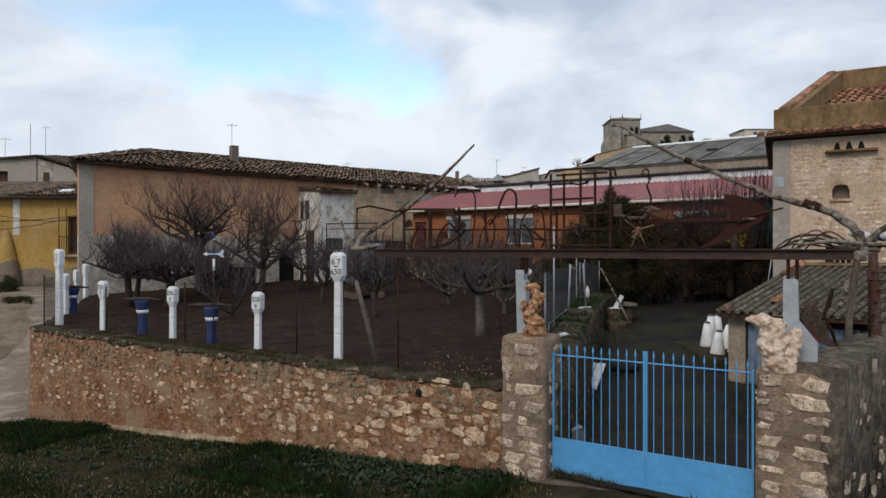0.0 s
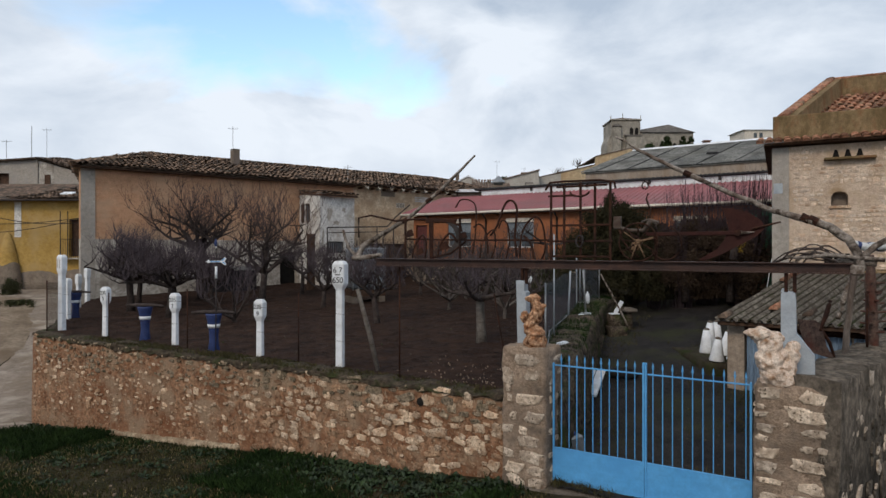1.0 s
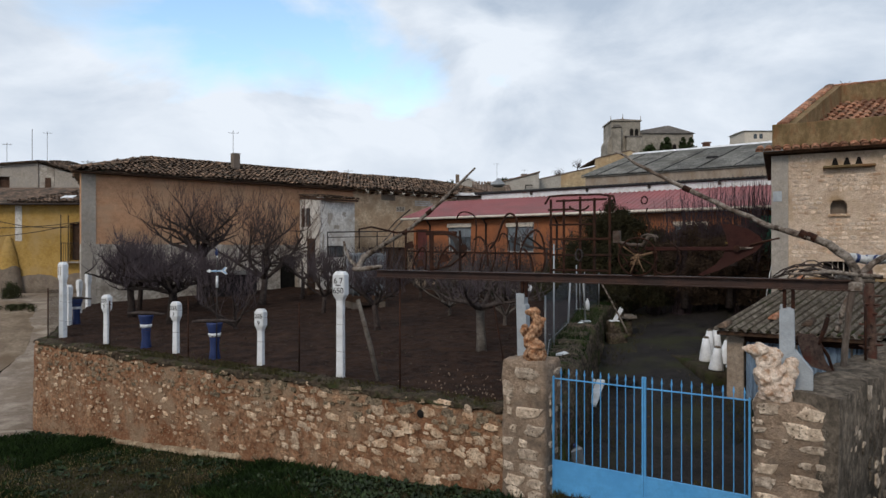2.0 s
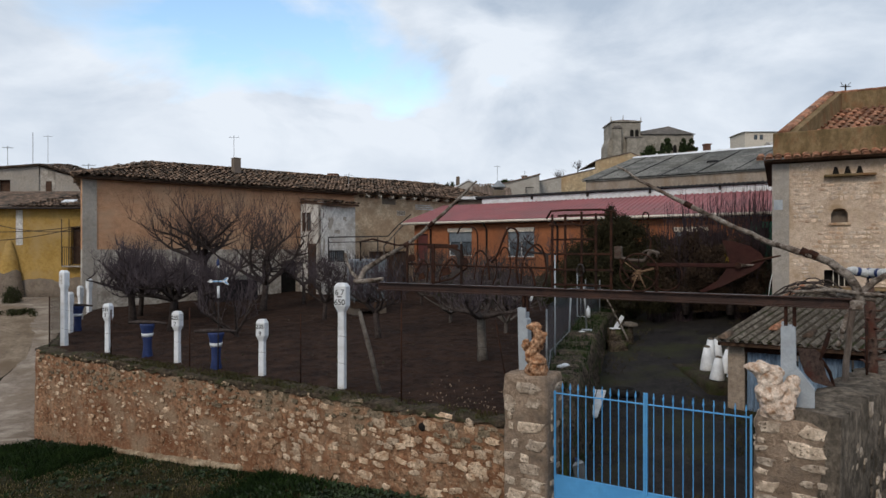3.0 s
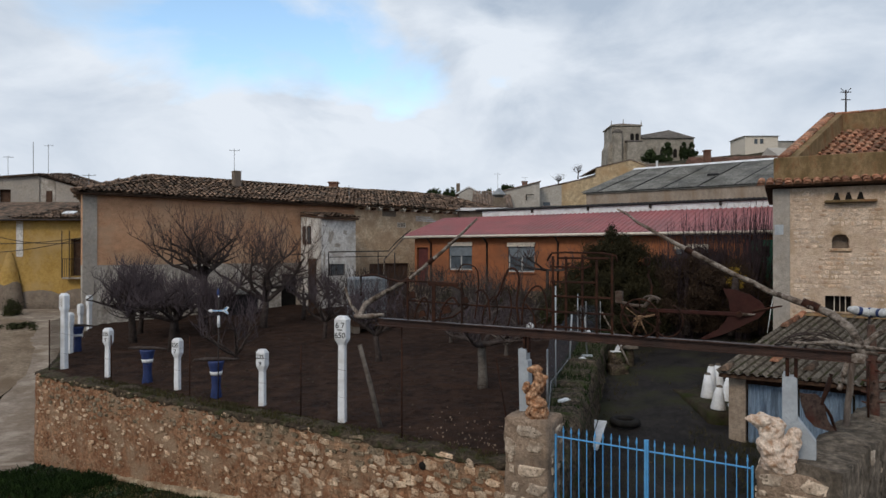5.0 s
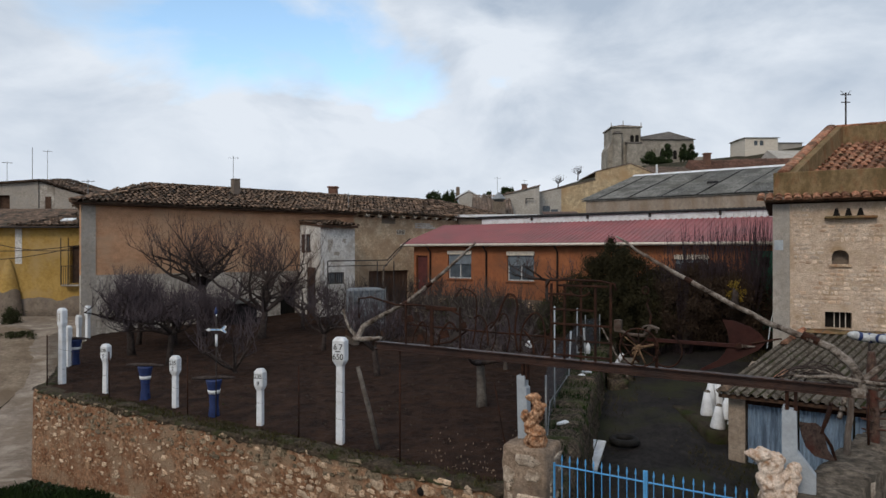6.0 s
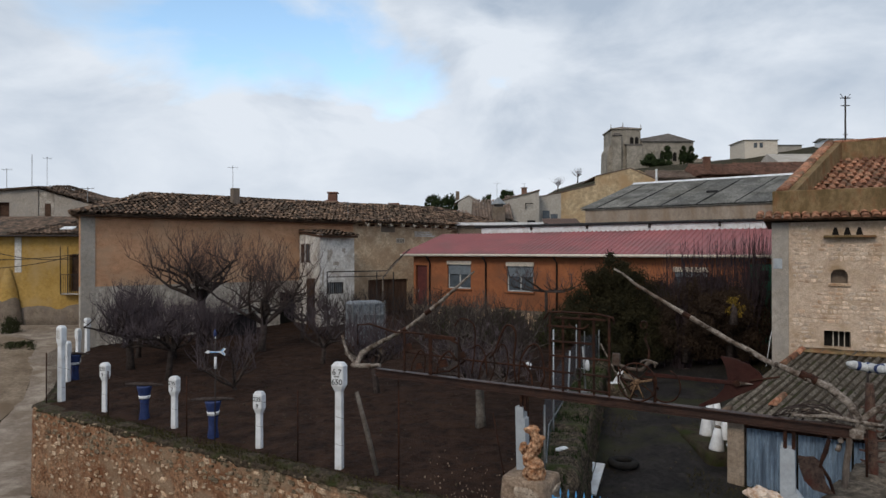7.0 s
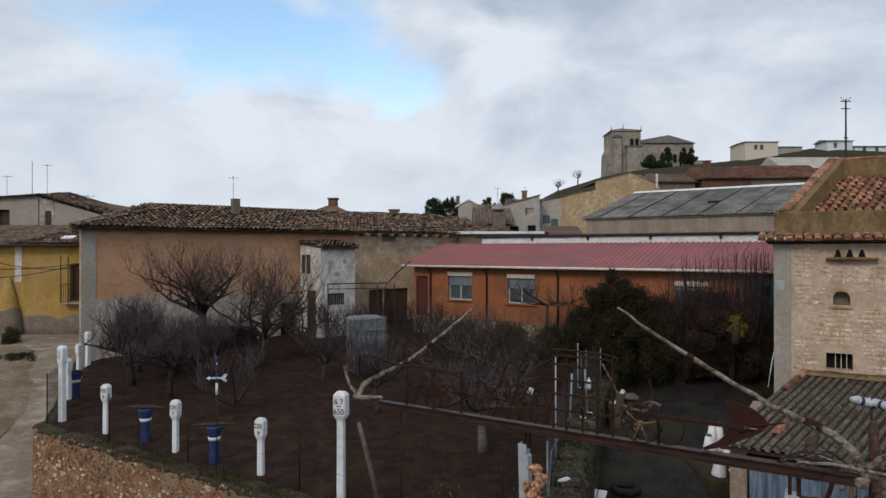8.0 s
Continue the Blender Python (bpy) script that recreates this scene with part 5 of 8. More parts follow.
for x, v, z in ((3.84, 0.562, 4.775), (5.34, 0.367, 4.08), (5.43, 0.36, 4.05)):
    part("iron_collar", MB().tube([(x - 0.05, v, z + 0.028), (x + 0.05, v, z - 0.024)], 0.042 if x < 5 else 0.056, 8), M_RUST, yoke2)


harrow = thing("iron_harrow", "rusted iron harrow grid standing upright on the beam", "farm tool", FRONT)
for x in (1.80, 2.02, 2.29, 2.52, 2.76):
    part("upright", MB().box(x - 0.018, x + 0.018, 0.34, 0.365, 3.50, 4.70 + 0.02 * math.sin(9 * x), c=0.004), M_RUST, harrow)
for z, x0, x1 in ((3.56, 1.8, 2.76), (3.80, 1.74, 2.80), (4.05, 1.8, 2.76), (4.28, 1.78, 2.5), (4.52, 1.76, 2.2), (4.66, 1.9, 2.72)):
    part("cross_bar", MB().box(x0, x1, 0.318, 0.338, z - 0.016, z + 0.016, c=0.004), M_RUST, harrow)
top = MB(smooth=True).tube([(1.70, 0.35, 4.62), (1.78, 0.35, 4.74), (2.0, 0.35, 4.75), (2.6, 0.35, 4.74), (2.82, 0.35, 4.70), (2.84, 0.35, 4.60)], 0.018, 6)
part("top_rail", top, M_RUST, harrow)
ring = [(2.28 + 0.16 * math.cos(t), 0.33, 4.60 - 0.10 * abs(math.sin(t)) ** 0.8) for t in np.linspace(0.2, math.pi - 0.2, 10)]
part("scroll", MB(smooth=True).tube(ring, 0.016, 6), M_RUST, harrow)
part("hoop", MB(smooth=True).tube([(2.29 + 0.055 * math.cos(t), 0.30, 3.80 + 0.09 * math.sin(t)) for t in np.linspace(0, 6.28, 15)], 0.014, 6), M_IRON, harrow)

ploughs = thing("scrolled_ploughs", "row of rusted plough irons with curled handles on the beam", "farm tool", FRONT)
part("tie_bar", MB(smooth=True).tube([(-1.08, 0.37, 3.86), (0.3, 0.37, 3.83), (1.76, 0.37, 3.82)], 0.017, 6), M_RUST, ploughs)
part("tie_bar", MB(smooth=True).tube([(-2.2, 0.40, 3.9), (-2.2, 0.40, 4.28), (-1.9, 0.40, 4.32), (-1.3, 0.39, 4.2), (-0.9, 0.38, 4.22), (-0.2, 0.38, 4.2), (0.1, 0.38, 4.08), (0.2, 0.38, 3.8), (-0.1, 0.38, 3.6), (-0.5, 0.38, 3.52)], 0.02, 6), M_RUST, ploughs)
for x, w in ((-1.06, 0.02), (-0.49, 0.035), (0.1, 0.02)):
    part("upright", MB().box(x - w, x + w, 0.345, 0.375, 3.5, 4.22, c=0.006), M_RUST, ploughs)


tangle = thing("vine_tangle", "tangle of thin dry vine stems lying over the beam", "branches", FRONT)
rv = random.Random(19)
for k in range(13):
    u0, u1, rise = rv.uniform(4.95, 5.35), rv.uniform(5.65, 5.95), rv.uniform(0.03, 0.24)
    v0, v1 = rv.uniform(0.30, 0.42), rv.uniform(0.30, 0.75)
    stem = [(u0 + (u1 - u0) * q, v0 + (v1 - v0) * q + 0.03 * math.sin(7 * q + k), 3.51 + rise * math.sin(math.pi * q ** 0.8) + 0.02 * math.sin(9 * q + 2 * k)) for q in np.linspace(0, 1, 9)]
    part("stem", MB(smooth=True).tube(stem, rv.uniform(0.007, 0.014), 5), M_OLDWOOD if k % 3 == 0 else M_BARK, tangle)


def curl(pts, r=0.014):
    fine = []
    P = [Vector((a, 0.35, b)) for a, b in pts]
    for i in range(len(P) - 1):
        p0, p1, p2, p3 = P[max(i - 1, 0)], P[i], P[i + 1], P[min(i + 2, len(P) - 1)]
        for k in range(6):
            t = k / 6
            fine.append(0.5 * (2 * p1 + (p2 - p0) * t + (2 * p0 - 5 * p1 + 4 * p2 - p3) * t * t + (3 * p1 - p0 - 3 * p2 + p3) * t ** 3))
    fine.append(P[-1])
    return MB(smooth=True).tube(fine, r, 6)


for k, pts in enumerate((
        [(0.02, 4.40), (0.12, 4.53), (0.30, 4.52), (0.42, 4.40), (0.42, 4.0), (0.36, 3.6)],
        [(0.38, 4.05), (0.50, 4.10), (0.62, 3.95), (0.66, 3.6)],
        [(0.70, 3.9), (0.82, 4.05), (0.92, 4.3), (1.02, 4.47), (1.14, 4.46), (1.2, 4.3), (1.16, 3.9), (1.2, 3.55)],
        [(0.86, 4.02), (0.92, 4.15), (1.02, 4.1), (1.06, 3.8), (1.0, 3.52)],
        [(1.25, 3.55), (1.28, 3.9), (1.4, 4.12), (1.55, 4.2), (1.66, 4.05), (1.70, 3.7), (1.64, 3.52)],
        [(1.32, 3.9), (1.45, 3.75), (1.5, 3.52)],
        [(0.5, 3.52), (0.56, 3.8), (0.75, 4.0), (0.8, 3.75), (0.72, 3.52)],
        [(-0.9, 3.52), (-0.86, 3.7), (-0.7, 3.92), (-0.6, 3.8), (-0.62, 3.52)],
        [(-0.35, 3.52), (-0.3, 3.75), (-0.1, 3.95), (0.05, 3.8)])):
    part("curled_handle", curl(pts, 0.013 + 0.003 * (k % 3)), M_RUST, ploughs)
for x, z, s in ((-0.95, 3.95, 0.09), (-0.2, 3.72, 0.10), (0.18, 3.9, 0.08), (-0.72, 3.62, 0.08)):
    part("share", MB().prism([(x - s, z - s * 0.8), (x + s, z - s * 0.3), (x + s * 0.5, z + s), (x - s * 0.6, z + s * 0.7)], 0.33, 0.345), M_RUST, ploughs)

part("mouldboard", MB().prism([(-0.39, 3.51), (-0.15, 3.54), (0.06, 3.68), (0.12, 3.94), (0.0, 4.12), (-0.22, 4.22), (-0.24, 4.17), (-0.06, 4.06), (0.02, 3.92), (-0.03, 3.76), (-0.17, 3.62)], 0.37, 0.39), M_IRON, ploughs, "dark curved mouldboard")
part("beam_foot", MB().box(-0.62, 0.02, 0.36, 0.40, 4.14, 4.21, c=0.012), M_RUST, ploughs)
M_HUB = mat("flaking_orange_rust", (0.095, 0.055, 0.034), (0.23, 0.145, 0.085), 0.04, 0.85, 0.6, fine=0.01)
M_DULLIRON = mat("dull_grey_brown_iron", (0.07, 0.052, 0.042), (0.16, 0.125, 0.10), 0.06, 0.75, 0.5, metal=0.2, fine=0.012, stain=(0.05, 0.026, 0.016), stain_size=0.12)
tiller = thing("horse_hoe", "rusted horse hoe with a spiked wheel and a large ploughshare", "farm tool", FRONT)
part("draw_bar", MB().box(3.30, 4.66, 0.335, 0.365, 3.87, 3.925, c=0.006), M_OXIDE, tiller)
sh = MB()
sh.prism([(4.33, 4.25), (4.48, 4.24), (4.68, 4.17), (4.82, 4.07), (4.87, 3.97), (4.78, 3.86), (4.54, 3.72), (4.32, 3.60), (4.08, 3.51), (4.03, 3.53), (4.27, 3.68), (4.36, 3.80), (4.42, 3.95), (4.39, 4.10)], 0.36, 0.385)
part("share", sh, M_OXIDE, tiller, "large red-brown ploughshare blade")
part("wheel_hub", MB(smooth=True).loft([[(3.2 + r * math.cos(a), y, 3.78 + r * math.sin(a)) for a in np.linspace(0, 6.283, 13)[:-1]] for y, r in ((0.24, 0.03), (0.25, 0.045), (0.36, 0.045), (0.38, 0.03))]), M_HUB, tiller, "orange-brown rusted hub")
for k in range(9):
    a = 2 * math.pi * k / 9 + 0.2
    part("spike", MB().tube([(3.2 + 0.07 * math.cos(a), 0.28, 3.78 + 0.07 * math.sin(a)), (3.2 + 0.275 * math.cos(a), 0.27, 3.78 + 0.275 * math.sin(a))], [0.012, 0.008], 5), M_RUST, tiller)
part("wheel_rim", MB(smooth=True).tube([(3.2 + 0.28 * math.cos(t), 0.27, 3.78 + 0.28 * math.sin(t)) for t in np.linspace(0, 2 * math.pi, 32)], 0.012, 5), M_RUST, tiller)
part("wheel_rim", MB(smooth=True).tube([(3.58 + 0.22 * math.cos(t), 0.33, 3.76 + 0.24 * math.sin(t)) for t in np.linspace(-2.6, 1.2, 16)], 0.013, 5), M_RUST, tiller)
blob = MB(smooth=True)
rough_block(blob, 3.09, 3.21, 0.28, 0.38, 3.66, 3.78, 0.05, step=0.03, seed=2)
part("casting", blob, M_HUB, tiller)
for dx, dz, r in ((0.22, 0.06, 0.017), (0.10, -0.22, 0.010), (-0.10, -0.25, 0.010), (-0.20, 0.15, 0.008)):
    part("wheel_arm", MB(smooth=True).tube([(3.2 + 0.15 * dx, 0.25, 3.78 + 0.15 * dz), (3.2 + 0.6 * dx, 0.245, 3.78 + 0.6 * dz), (3.2 + dx, 0.25, 3.78 + dz)], [r * 1.3, r, r * 1.15], 6), M_HUB, tiller, "orange-brown rusted arm")
part("casting_arm", pole([(2.86, 0.34, 4.02), (3.05, 0.33, 3.955), (3.26, 0.33, 3.95), (3.36, 0.33, 4.09), (3.48, 0.33, 4.06)], [0.022, 0.03, 0.026, 0.034, 0.02]), M_DULLIRON, tiller, "dull grey iron arm")
part("bracket", MB().box(2.82, 2.93, 0.3, 0.37, 3.98, 4.17, c=0.012), M_DULLIRON, tiller)
part("hoop", MB(smooth=True).tube([(3.34 + 0.11 * math.cos(t), 0.31, 4.03 + 0.08 * math.sin(t)) for t in np.linspace(-0.3, 3.3, 12)], 0.015, 5), M_DULLIRON, tiller)
part("tine", MB(smooth=True).tube([(2.9, 0.33, 4.0), (2.95, 0.32, 3.82), (3.08, 0.32, 3.64), (3.2, 0.3, 3.56)], 0.015, 5), M_RUST, tiller)
part("tine", MB(smooth=True).tube([(3.05, 0.34, 3.92), (3.22, 0.33, 3.82), (3.42, 0.32, 3.84), (3.5, 0.3, 3.7)], 0.017, 5), M_RUST, tiller)
part("upright", MB().tube([(3.34, 0.34, 4.05), (3.36, 0.34, 4.25), (3.30, 0.34, 4.42), (3.33, 0.34, 4.5)], 0.016, 5), M_RUST, tiller)
part("nut", MB().tube([(4.54, 0.30, 3.9), (4.54, 0.40, 3.9)], 0.045, 8), M_RUST, tiller)
part("pointer", MB().tube([(4.56, 0.33, 3.9), (4.74, 0.33, 3.91)], [0.03, 0.006], 6), M_OLDWOOD, tiller)
part("tip_rod", MB().tube([(4.7, 0.34, 3.95), (5.06, 0.34, 4.04)], [0.016, 0.012], 5), M_RUST, tiller)
part("foot", MB().tube([(3.44, 0.35, 3.5), (3.44, 0.35, 3.92)], 0.025, 6), M_RUST, tiller)
part("hook", MB(smooth=True).tube([(3.28 + 0.045 * math.cos(t), 0.35, 4.62 + 0.055 * math.sin(t)) for t in np.linspace(-1.5, 4.4, 14)], 0.012, 5), M_RUST, tiller)


# ---- white marker posts ----
M_INK = mat("black_paint", (0.015, 0.015, 0.016), (0.03, 0.03, 0.032), 0.2, 0.6, 0.0)


def lettering(parent, text, size, x, y, z):
    cu = bpy.data.curves.new("number", "FONT")
    cu.body, cu.size, cu.align_x, cu.align_y, cu.extrude = text, size, "CENTER", "CENTER", 0.002
    cu.offset = 0.0016
    tmp = new("number", cu)
    me = bpy.data.meshes.new_from_object(tmp.evaluated_get(bpy.context.evaluated_depsgraph_get()))
    bpy.data.objects.remove(tmp)
    me.materials.clear()
    me.materials.append(M_INK)
    ob = new("number", me)
    ob.matrix_basis = pose(x, y, z, 90, 0, 0)
    ob.parent = parent
    return ob


def marker(x, y, zb, zt, head_w, head_h, shaft_w, lines, turn=-18, lean=0.0, size=0.14):
    t = thing("marker_post", "white painted railway marker post with black numbers" if lines else "white painted railway marker post", "marker post", pose(x, y, zb, 0, lean, turn), group="marker posts")
    h = zt - zb
    s, w = shaft_w * 0.40, head_w * 0.40

    def sq(half, z, k=0.0):
        c = half * 0.16
        return [(-half + c, -half * 0.8, z), (half - c, -half * 0.8, z), (half, -half * 0.8 + c, z), (half, half * 0.8 - c, z), (half - c, half * 0.8, z), (-half + c, half * 0.8, z), (-half, half * 0.8 - c, z), (-half, -half * 0.8 + c, z)]
    part("shaft", MB().loft([sq(s * 1.08, -0.15), sq(s, h - head_h - 0.1)]), M_WHITE, t)
    part("head", MB().loft([sq(s, h - head_h - 0.099), sq(w, h - head_h + 0.03), sq(w, h - 0.07), sq(w * 0.62, h)]), M_WHITE, t)
    n = len(lines)
    for i, line in enumerate(lines):
        lettering(t, line, size, 0, -w * 0.8 - 0.003, h - 0.09 - (head_h - 0.09) * (i + 0.5) / n)
    return t


big = marker(-2.14, 12.95, 1.28, 3.43, 0.345, 0.50, 0.185, ["6 7", "650"], size=0.165)
part("stroke", MB().box(-0.06, 0.06, -0.119, -0.116, 1.86, 1.88, m=pose(0, 0, 0, 0, 0, 0)), M_INK, big)
marker(-4.18, 14.3, 1.28, 2.53, 0.295, 0.40, 0.17, ["235", "9"], size=0.135)
marker(-6.79, 15.9, 1.28, 2.56, 0.295, 0.40, 0.17, ["235", "7"], size=0.135)
marker(-9.4, 17.5, 1.27, 2.62, 0.295, 0.40, 0.175, ["235", "5"], size=0.135)
mk = marker(-11.4, 18.8, 1.28, 3.50, 0.30, 0.48, 0.22, [], turn=-24)
for i in range(2):
    part("faded_number", MB().box(-0.07 + 0.08 * i, -0.04 + 0.08 * i, -0.1, -0.0965, 1.82, 2.08), M_GREYRENDER, mk)
marker(-12.7, 21.3, 1.35, 2.68, 0.27, 0.38, 0.20, [], turn=-30)
marker(-14.25, 24.6, 1.45, 2.70, 0.27, 0.38, 0.2, [], turn=-30)
marker(-15.25, 27.0, 1.5, 2.86, 0.3, 0.38, 0.22, [], turn=-30)


# ---- blue chimney pots, weather vane, stakes ----
def turned(profile, sides=16):
    return MB(smooth=True).loft([[(r * math.cos(2 * math.pi * k / sides), r * math.sin(2 * math.pi * k / sides), z) for k in range(sides)] for r, z in profile])


for x, y, z, rot in ((-7.95, 16.75, 1.22, 10), (-5.54, 15.15, 1.2, 50), (-12.62, 21.6, 1.25, 30)):
    pot = thing("blue_pot", "navy blue flared pot with a white band, standing on the soil", "pot", pose(x, y, z, 0, 0, rot), group="blue pots")
    part("body", turned([(0.125, 0), (0.14, 0.04), (0.105, 0.3), (0.115, 0.52), (0.155, 0.75), (0.19, 0.88), (0.19, 0.92), (0.16, 0.92), (0.13, 0.75)]), M_NAVY, pot)
    part("band", turned([(0.12, 0.58), (0.134, 0.58), (0.152, 0.67), (0.13, 0.67)]), M_WHITE, pot, "white band")
    drift = pole([(-0.5, 0.05, 0.95), (-0.2, 0, 0.965), (0.15, -0.03, 0.96), (0.48, 0.02, 0.93)], [0.03, 0.05, 0.045, 0.025])
    solid("driftwood", drift, M_BARK, "grey driftwood branch lying across the blue pot", "branch", pose(x, y, z, 0, 0, rot * 0.3))
vane = thing("weather_vane", "home-made blue and white weather vane on a thin pole", "weather vane", pose(-5.28, 14.55, 1.15, 0, 0, 0))
part("pole", MB(smooth=True).tube([(0, 0, 0), (0.01, 0, 2.55)], 0.014, 6), M_IRON, vane)
part("sleeve", MB(smooth=True).tube([(0.01, 0, 1.85), (0.01, 0, 2.12)], 0.03, 8), M_WHITE, vane)
part("spindle", MB(smooth=True).tube([(0.01, 0, 2.3), (0.01, 0, 2.62)], 0.012, 6), M_WHITE, vane)
part("finial", turned([(0.01, 2.58), (0.035, 2.62), (0.035, 2.68), (0.008, 2.76)]), M_NAVY, vane)
arrow = part("arrow", MB().prism([(-0.24, 2.23), (-0.15, 2.19), (-0.15, 2.215), (0.12, 2.215), (0.22, 2.15), (0.25, 2.17), (0.2, 2.235), (0.25, 2.31), (0.2, 2.33), (0.12, 2.255), (-0.15, 2.25), (-0.15, 2.28)], -0.008, 0.008), M_WHITE, vane, "white arrow")
part("stripe", MB().box(-0.12, 0.1, -0.0125, -0.0085, 2.223, 2.243), M_BLUE, arrow)
for s in (0, 1):
    part("stripe", MB().prism([(0.15, 2.245), (0.22, 2.30), (0.20, 2.315), (0.13, 2.258)] if s else [(0.15, 2.225), (0.22, 2.17), (0.235, 2.185), (0.17, 2.235)], -0.0125, -0.0085), M_BLUE, arrow)

stake = MB(smooth=True)
stake.tube([(-1.30, 12.5, 1.2), (-1.50, 12.6, 2.0), (-1.75, 12.7, 2.87)], [0.05, 0.055, 0.045], 6)
solid("leaning_stake", stake, M_PALEBARK, "bleached wooden stake leaning in the soil", "stake")


# ---- wire fence on the garden wall ----
fence = thing("wire_fence", "rusty thin-posted wire fence along the garden wall", "fence")
FP = [(-12.75, 20.9, 2.7), (-11.6, 18.4, 2.75), (-9.0, 16.9, 2.5), (-6.2, 15.2, 2.7), (-3.1, 13.4, 2.75), (-0.83, 11.72, 3.35), (0.92, 10.95, 2.9)]
for i, (x, y, z) in enumerate(FP):
    part("post", MB(smooth=True).tube([(x + (0.25 if i == 6 else 0), y, 1.15), (x - (0.05 if i == 6 else 0), y, z)], 0.017, 6), M_RUST, fence)
for h in (0.6, 1.15):
    for (x0, y0, z0), (x1, y1, z1) in zip(FP[:-1], FP[1:]):
        mid = ((x0 + x1) / 2, (y0 + y1) / 2, 1.24 + h - 0.03)
        part("wire", MB().tube([(x0, y0, 1.25 + h), mid, (x1, y1, 1.25 + h)], 0.0028, 4), M_RUST, fence)


M_MESH = bpy.data.materials.new("dark_wire_mesh")
M_MESH.use_nodes = True
mn = M_MESH.node_tree.nodes["Principled BSDF"]
mn.inputs["Base Color"].default_value, mn.inputs["Roughness"].default_value, mn.inputs["Alpha"].default_value = (0.03, 0.025, 0.022, 1), 0.8, 0.42
(ax, ay, az_), (bx, by, bz) = FP[0], FP[1]
part("mesh_panel", MB().add([(ax, ay, 1.3), (bx, by, 1.3), (bx, by, 2.7), (ax, ay, 2.55)], [(0, 1, 2, 3)]), M_MESH, fence, "dark fine wire mesh")

# ---- yard: cones, box, tyre, frames ----
bank = MB(smooth=True)
rough_block(bank, 6.15, 7.2, 14.6, 17.2, -0.2, 1.02, 0.07, step=0.14)
solid("stone_bank", bank, M_MOSSY, "low mossy stone bank beside the shed", "bank", kind="structure")
for x, y, z, h, ry, rx in ((6.68, 16.0, 1.04, 0.58, 0, 0), (6.95, 16.5, 1.05, 0.70, 3, 0), (7.0, 15.7, 1.0, 0.62, 10, 0), (7.2, 16.6, 1.05, 0.70, 0, 0), (6.95, 15.1, 0.98, 0.5, 14, 5), (6.42, 14.8, 1.04, 0.52, 4, 0)):
    cone = thing("white_cone", "white painted cone with a dark cap", "cone", pose(x, y, z, rx, ry, 0), group="white cones")
    part("body", turned([(0.165, 0), (0.17, 0.03), (0.12, h * 0.6), (0.075, h)]), M_WHITE, cone)
    part("cap", turned([(0.075, h + 0.001), (0.07, h + 0.03), (0.04, h + 0.05)]), M_DARKWALL, cone)
box = thing("white_boards", "pair of white boards leaning low against the drive wall", "boards", pose(3.25, 13.8, 0.72, 22, 0, -26))
part("board", MB().box(-0.20, -0.012, -0.5, 0.5, 0, 0.05, c=0.01), M_WHITE, box)
part("board", MB().box(0.012, 0.20, -0.5, 0.5, 0, 0.05, c=0.01), M_WHITE, box)
part("stand", MB().box(-0.15, 0.15, 0.1, 0.35, -0.42, -0.005, c=0.02), M_DARKWALL, box)
tyre = MB(smooth=True)
tyre.loft([[((0.27 + 0.085 * math.cos(b)) * math.cos(a), (0.27 + 0.085 * math.cos(b)) * math.sin(a), 0.09 + 0.085 * math.sin(b)) for b in np.linspace(0, 6.283, 11)[:-1]] for a in np.linspace(0, 6.283, 29)], caps=False)
M_RUBBER = mat("black_rubber", (0.012, 0.012, 0.012), (0.022, 0.021, 0.02), 0.2, 0.8, 0.2)
solid("rubber_ring", tyre, M_RUBBER, "old black tyre lying on the driveway", "tyre", pose(4.2, 14.7, gz(4.2, 14.7) + 0.07))
can = thing("metal_canister", "dull grey metal canister behind the gate", "canister", pose(2.25, 10.5, gz(2.25, 10.5) + 0.06, 0, -12, 20))
part("body", MB().box(-0.12, 0.12, -0.09, 0.09, 0, 0.42, c=0.03), M_GALV, can)
part("neck", turned([(0.035, 0.42), (0.035, 0.48)], 10), M_NAVY, can)

M_NET = bpy.data.materials.new("blue_grey_netting")
M_NET.use_nodes = True
nb = M_NET.node_tree.nodes["Principled BSDF"]
nb.inputs["Base Color"].default_value, nb.inputs["Roughness"].default_value, nb.inputs["Alpha"].default_value = (0.085, 0.096, 0.115, 1), 0.8, 0.42
frames = thing("netting_screen", "sagging blue-grey netting screen on white posts", "netting")
NP = [(1.72, 10.65), (2.41, 13.75), (3.26, 16.5), (4.2, 19.4), (5.16, 20.9)]
for i, (x, y) in enumerate(NP):
    part("post", MB(smooth=True).tube([(x, y, drive_wall_top(y) - 0.1), (x + (0.06 if i == 2 else 0.0), y, 4.0 if i == 1 else 3.1)], 0.024 if i == 2 else 0.017, 6), M_CONCRETE if i in (1, 2) else M_GALV, frames)
part("post", MB(smooth=True).tube([(3.86, 17.07, 1.85), (3.78, 17.07, 3.12)], 0.024, 6), M_GALV, frames)
part("bottom_rail", MB().tube([(1.9, 11.6, 1.80), (2.35, 14.0, 1.85), (3.24, 16.5, 1.93)], 0.014, 5), M_GALV, frames)
for x, y in ((3.34, 16.45), (3.86, 17.03)):
    part("foot_plate", MB().box(x - 0.15, x + 0.12, y - 0.06, y + 0.06, drive_wall_top(y), drive_wall_top(y) + 0.05, c=0.01, m=pose(0, 0, 0)), M_CONCRETE, frames, "pale grey foot plate")
rings = []
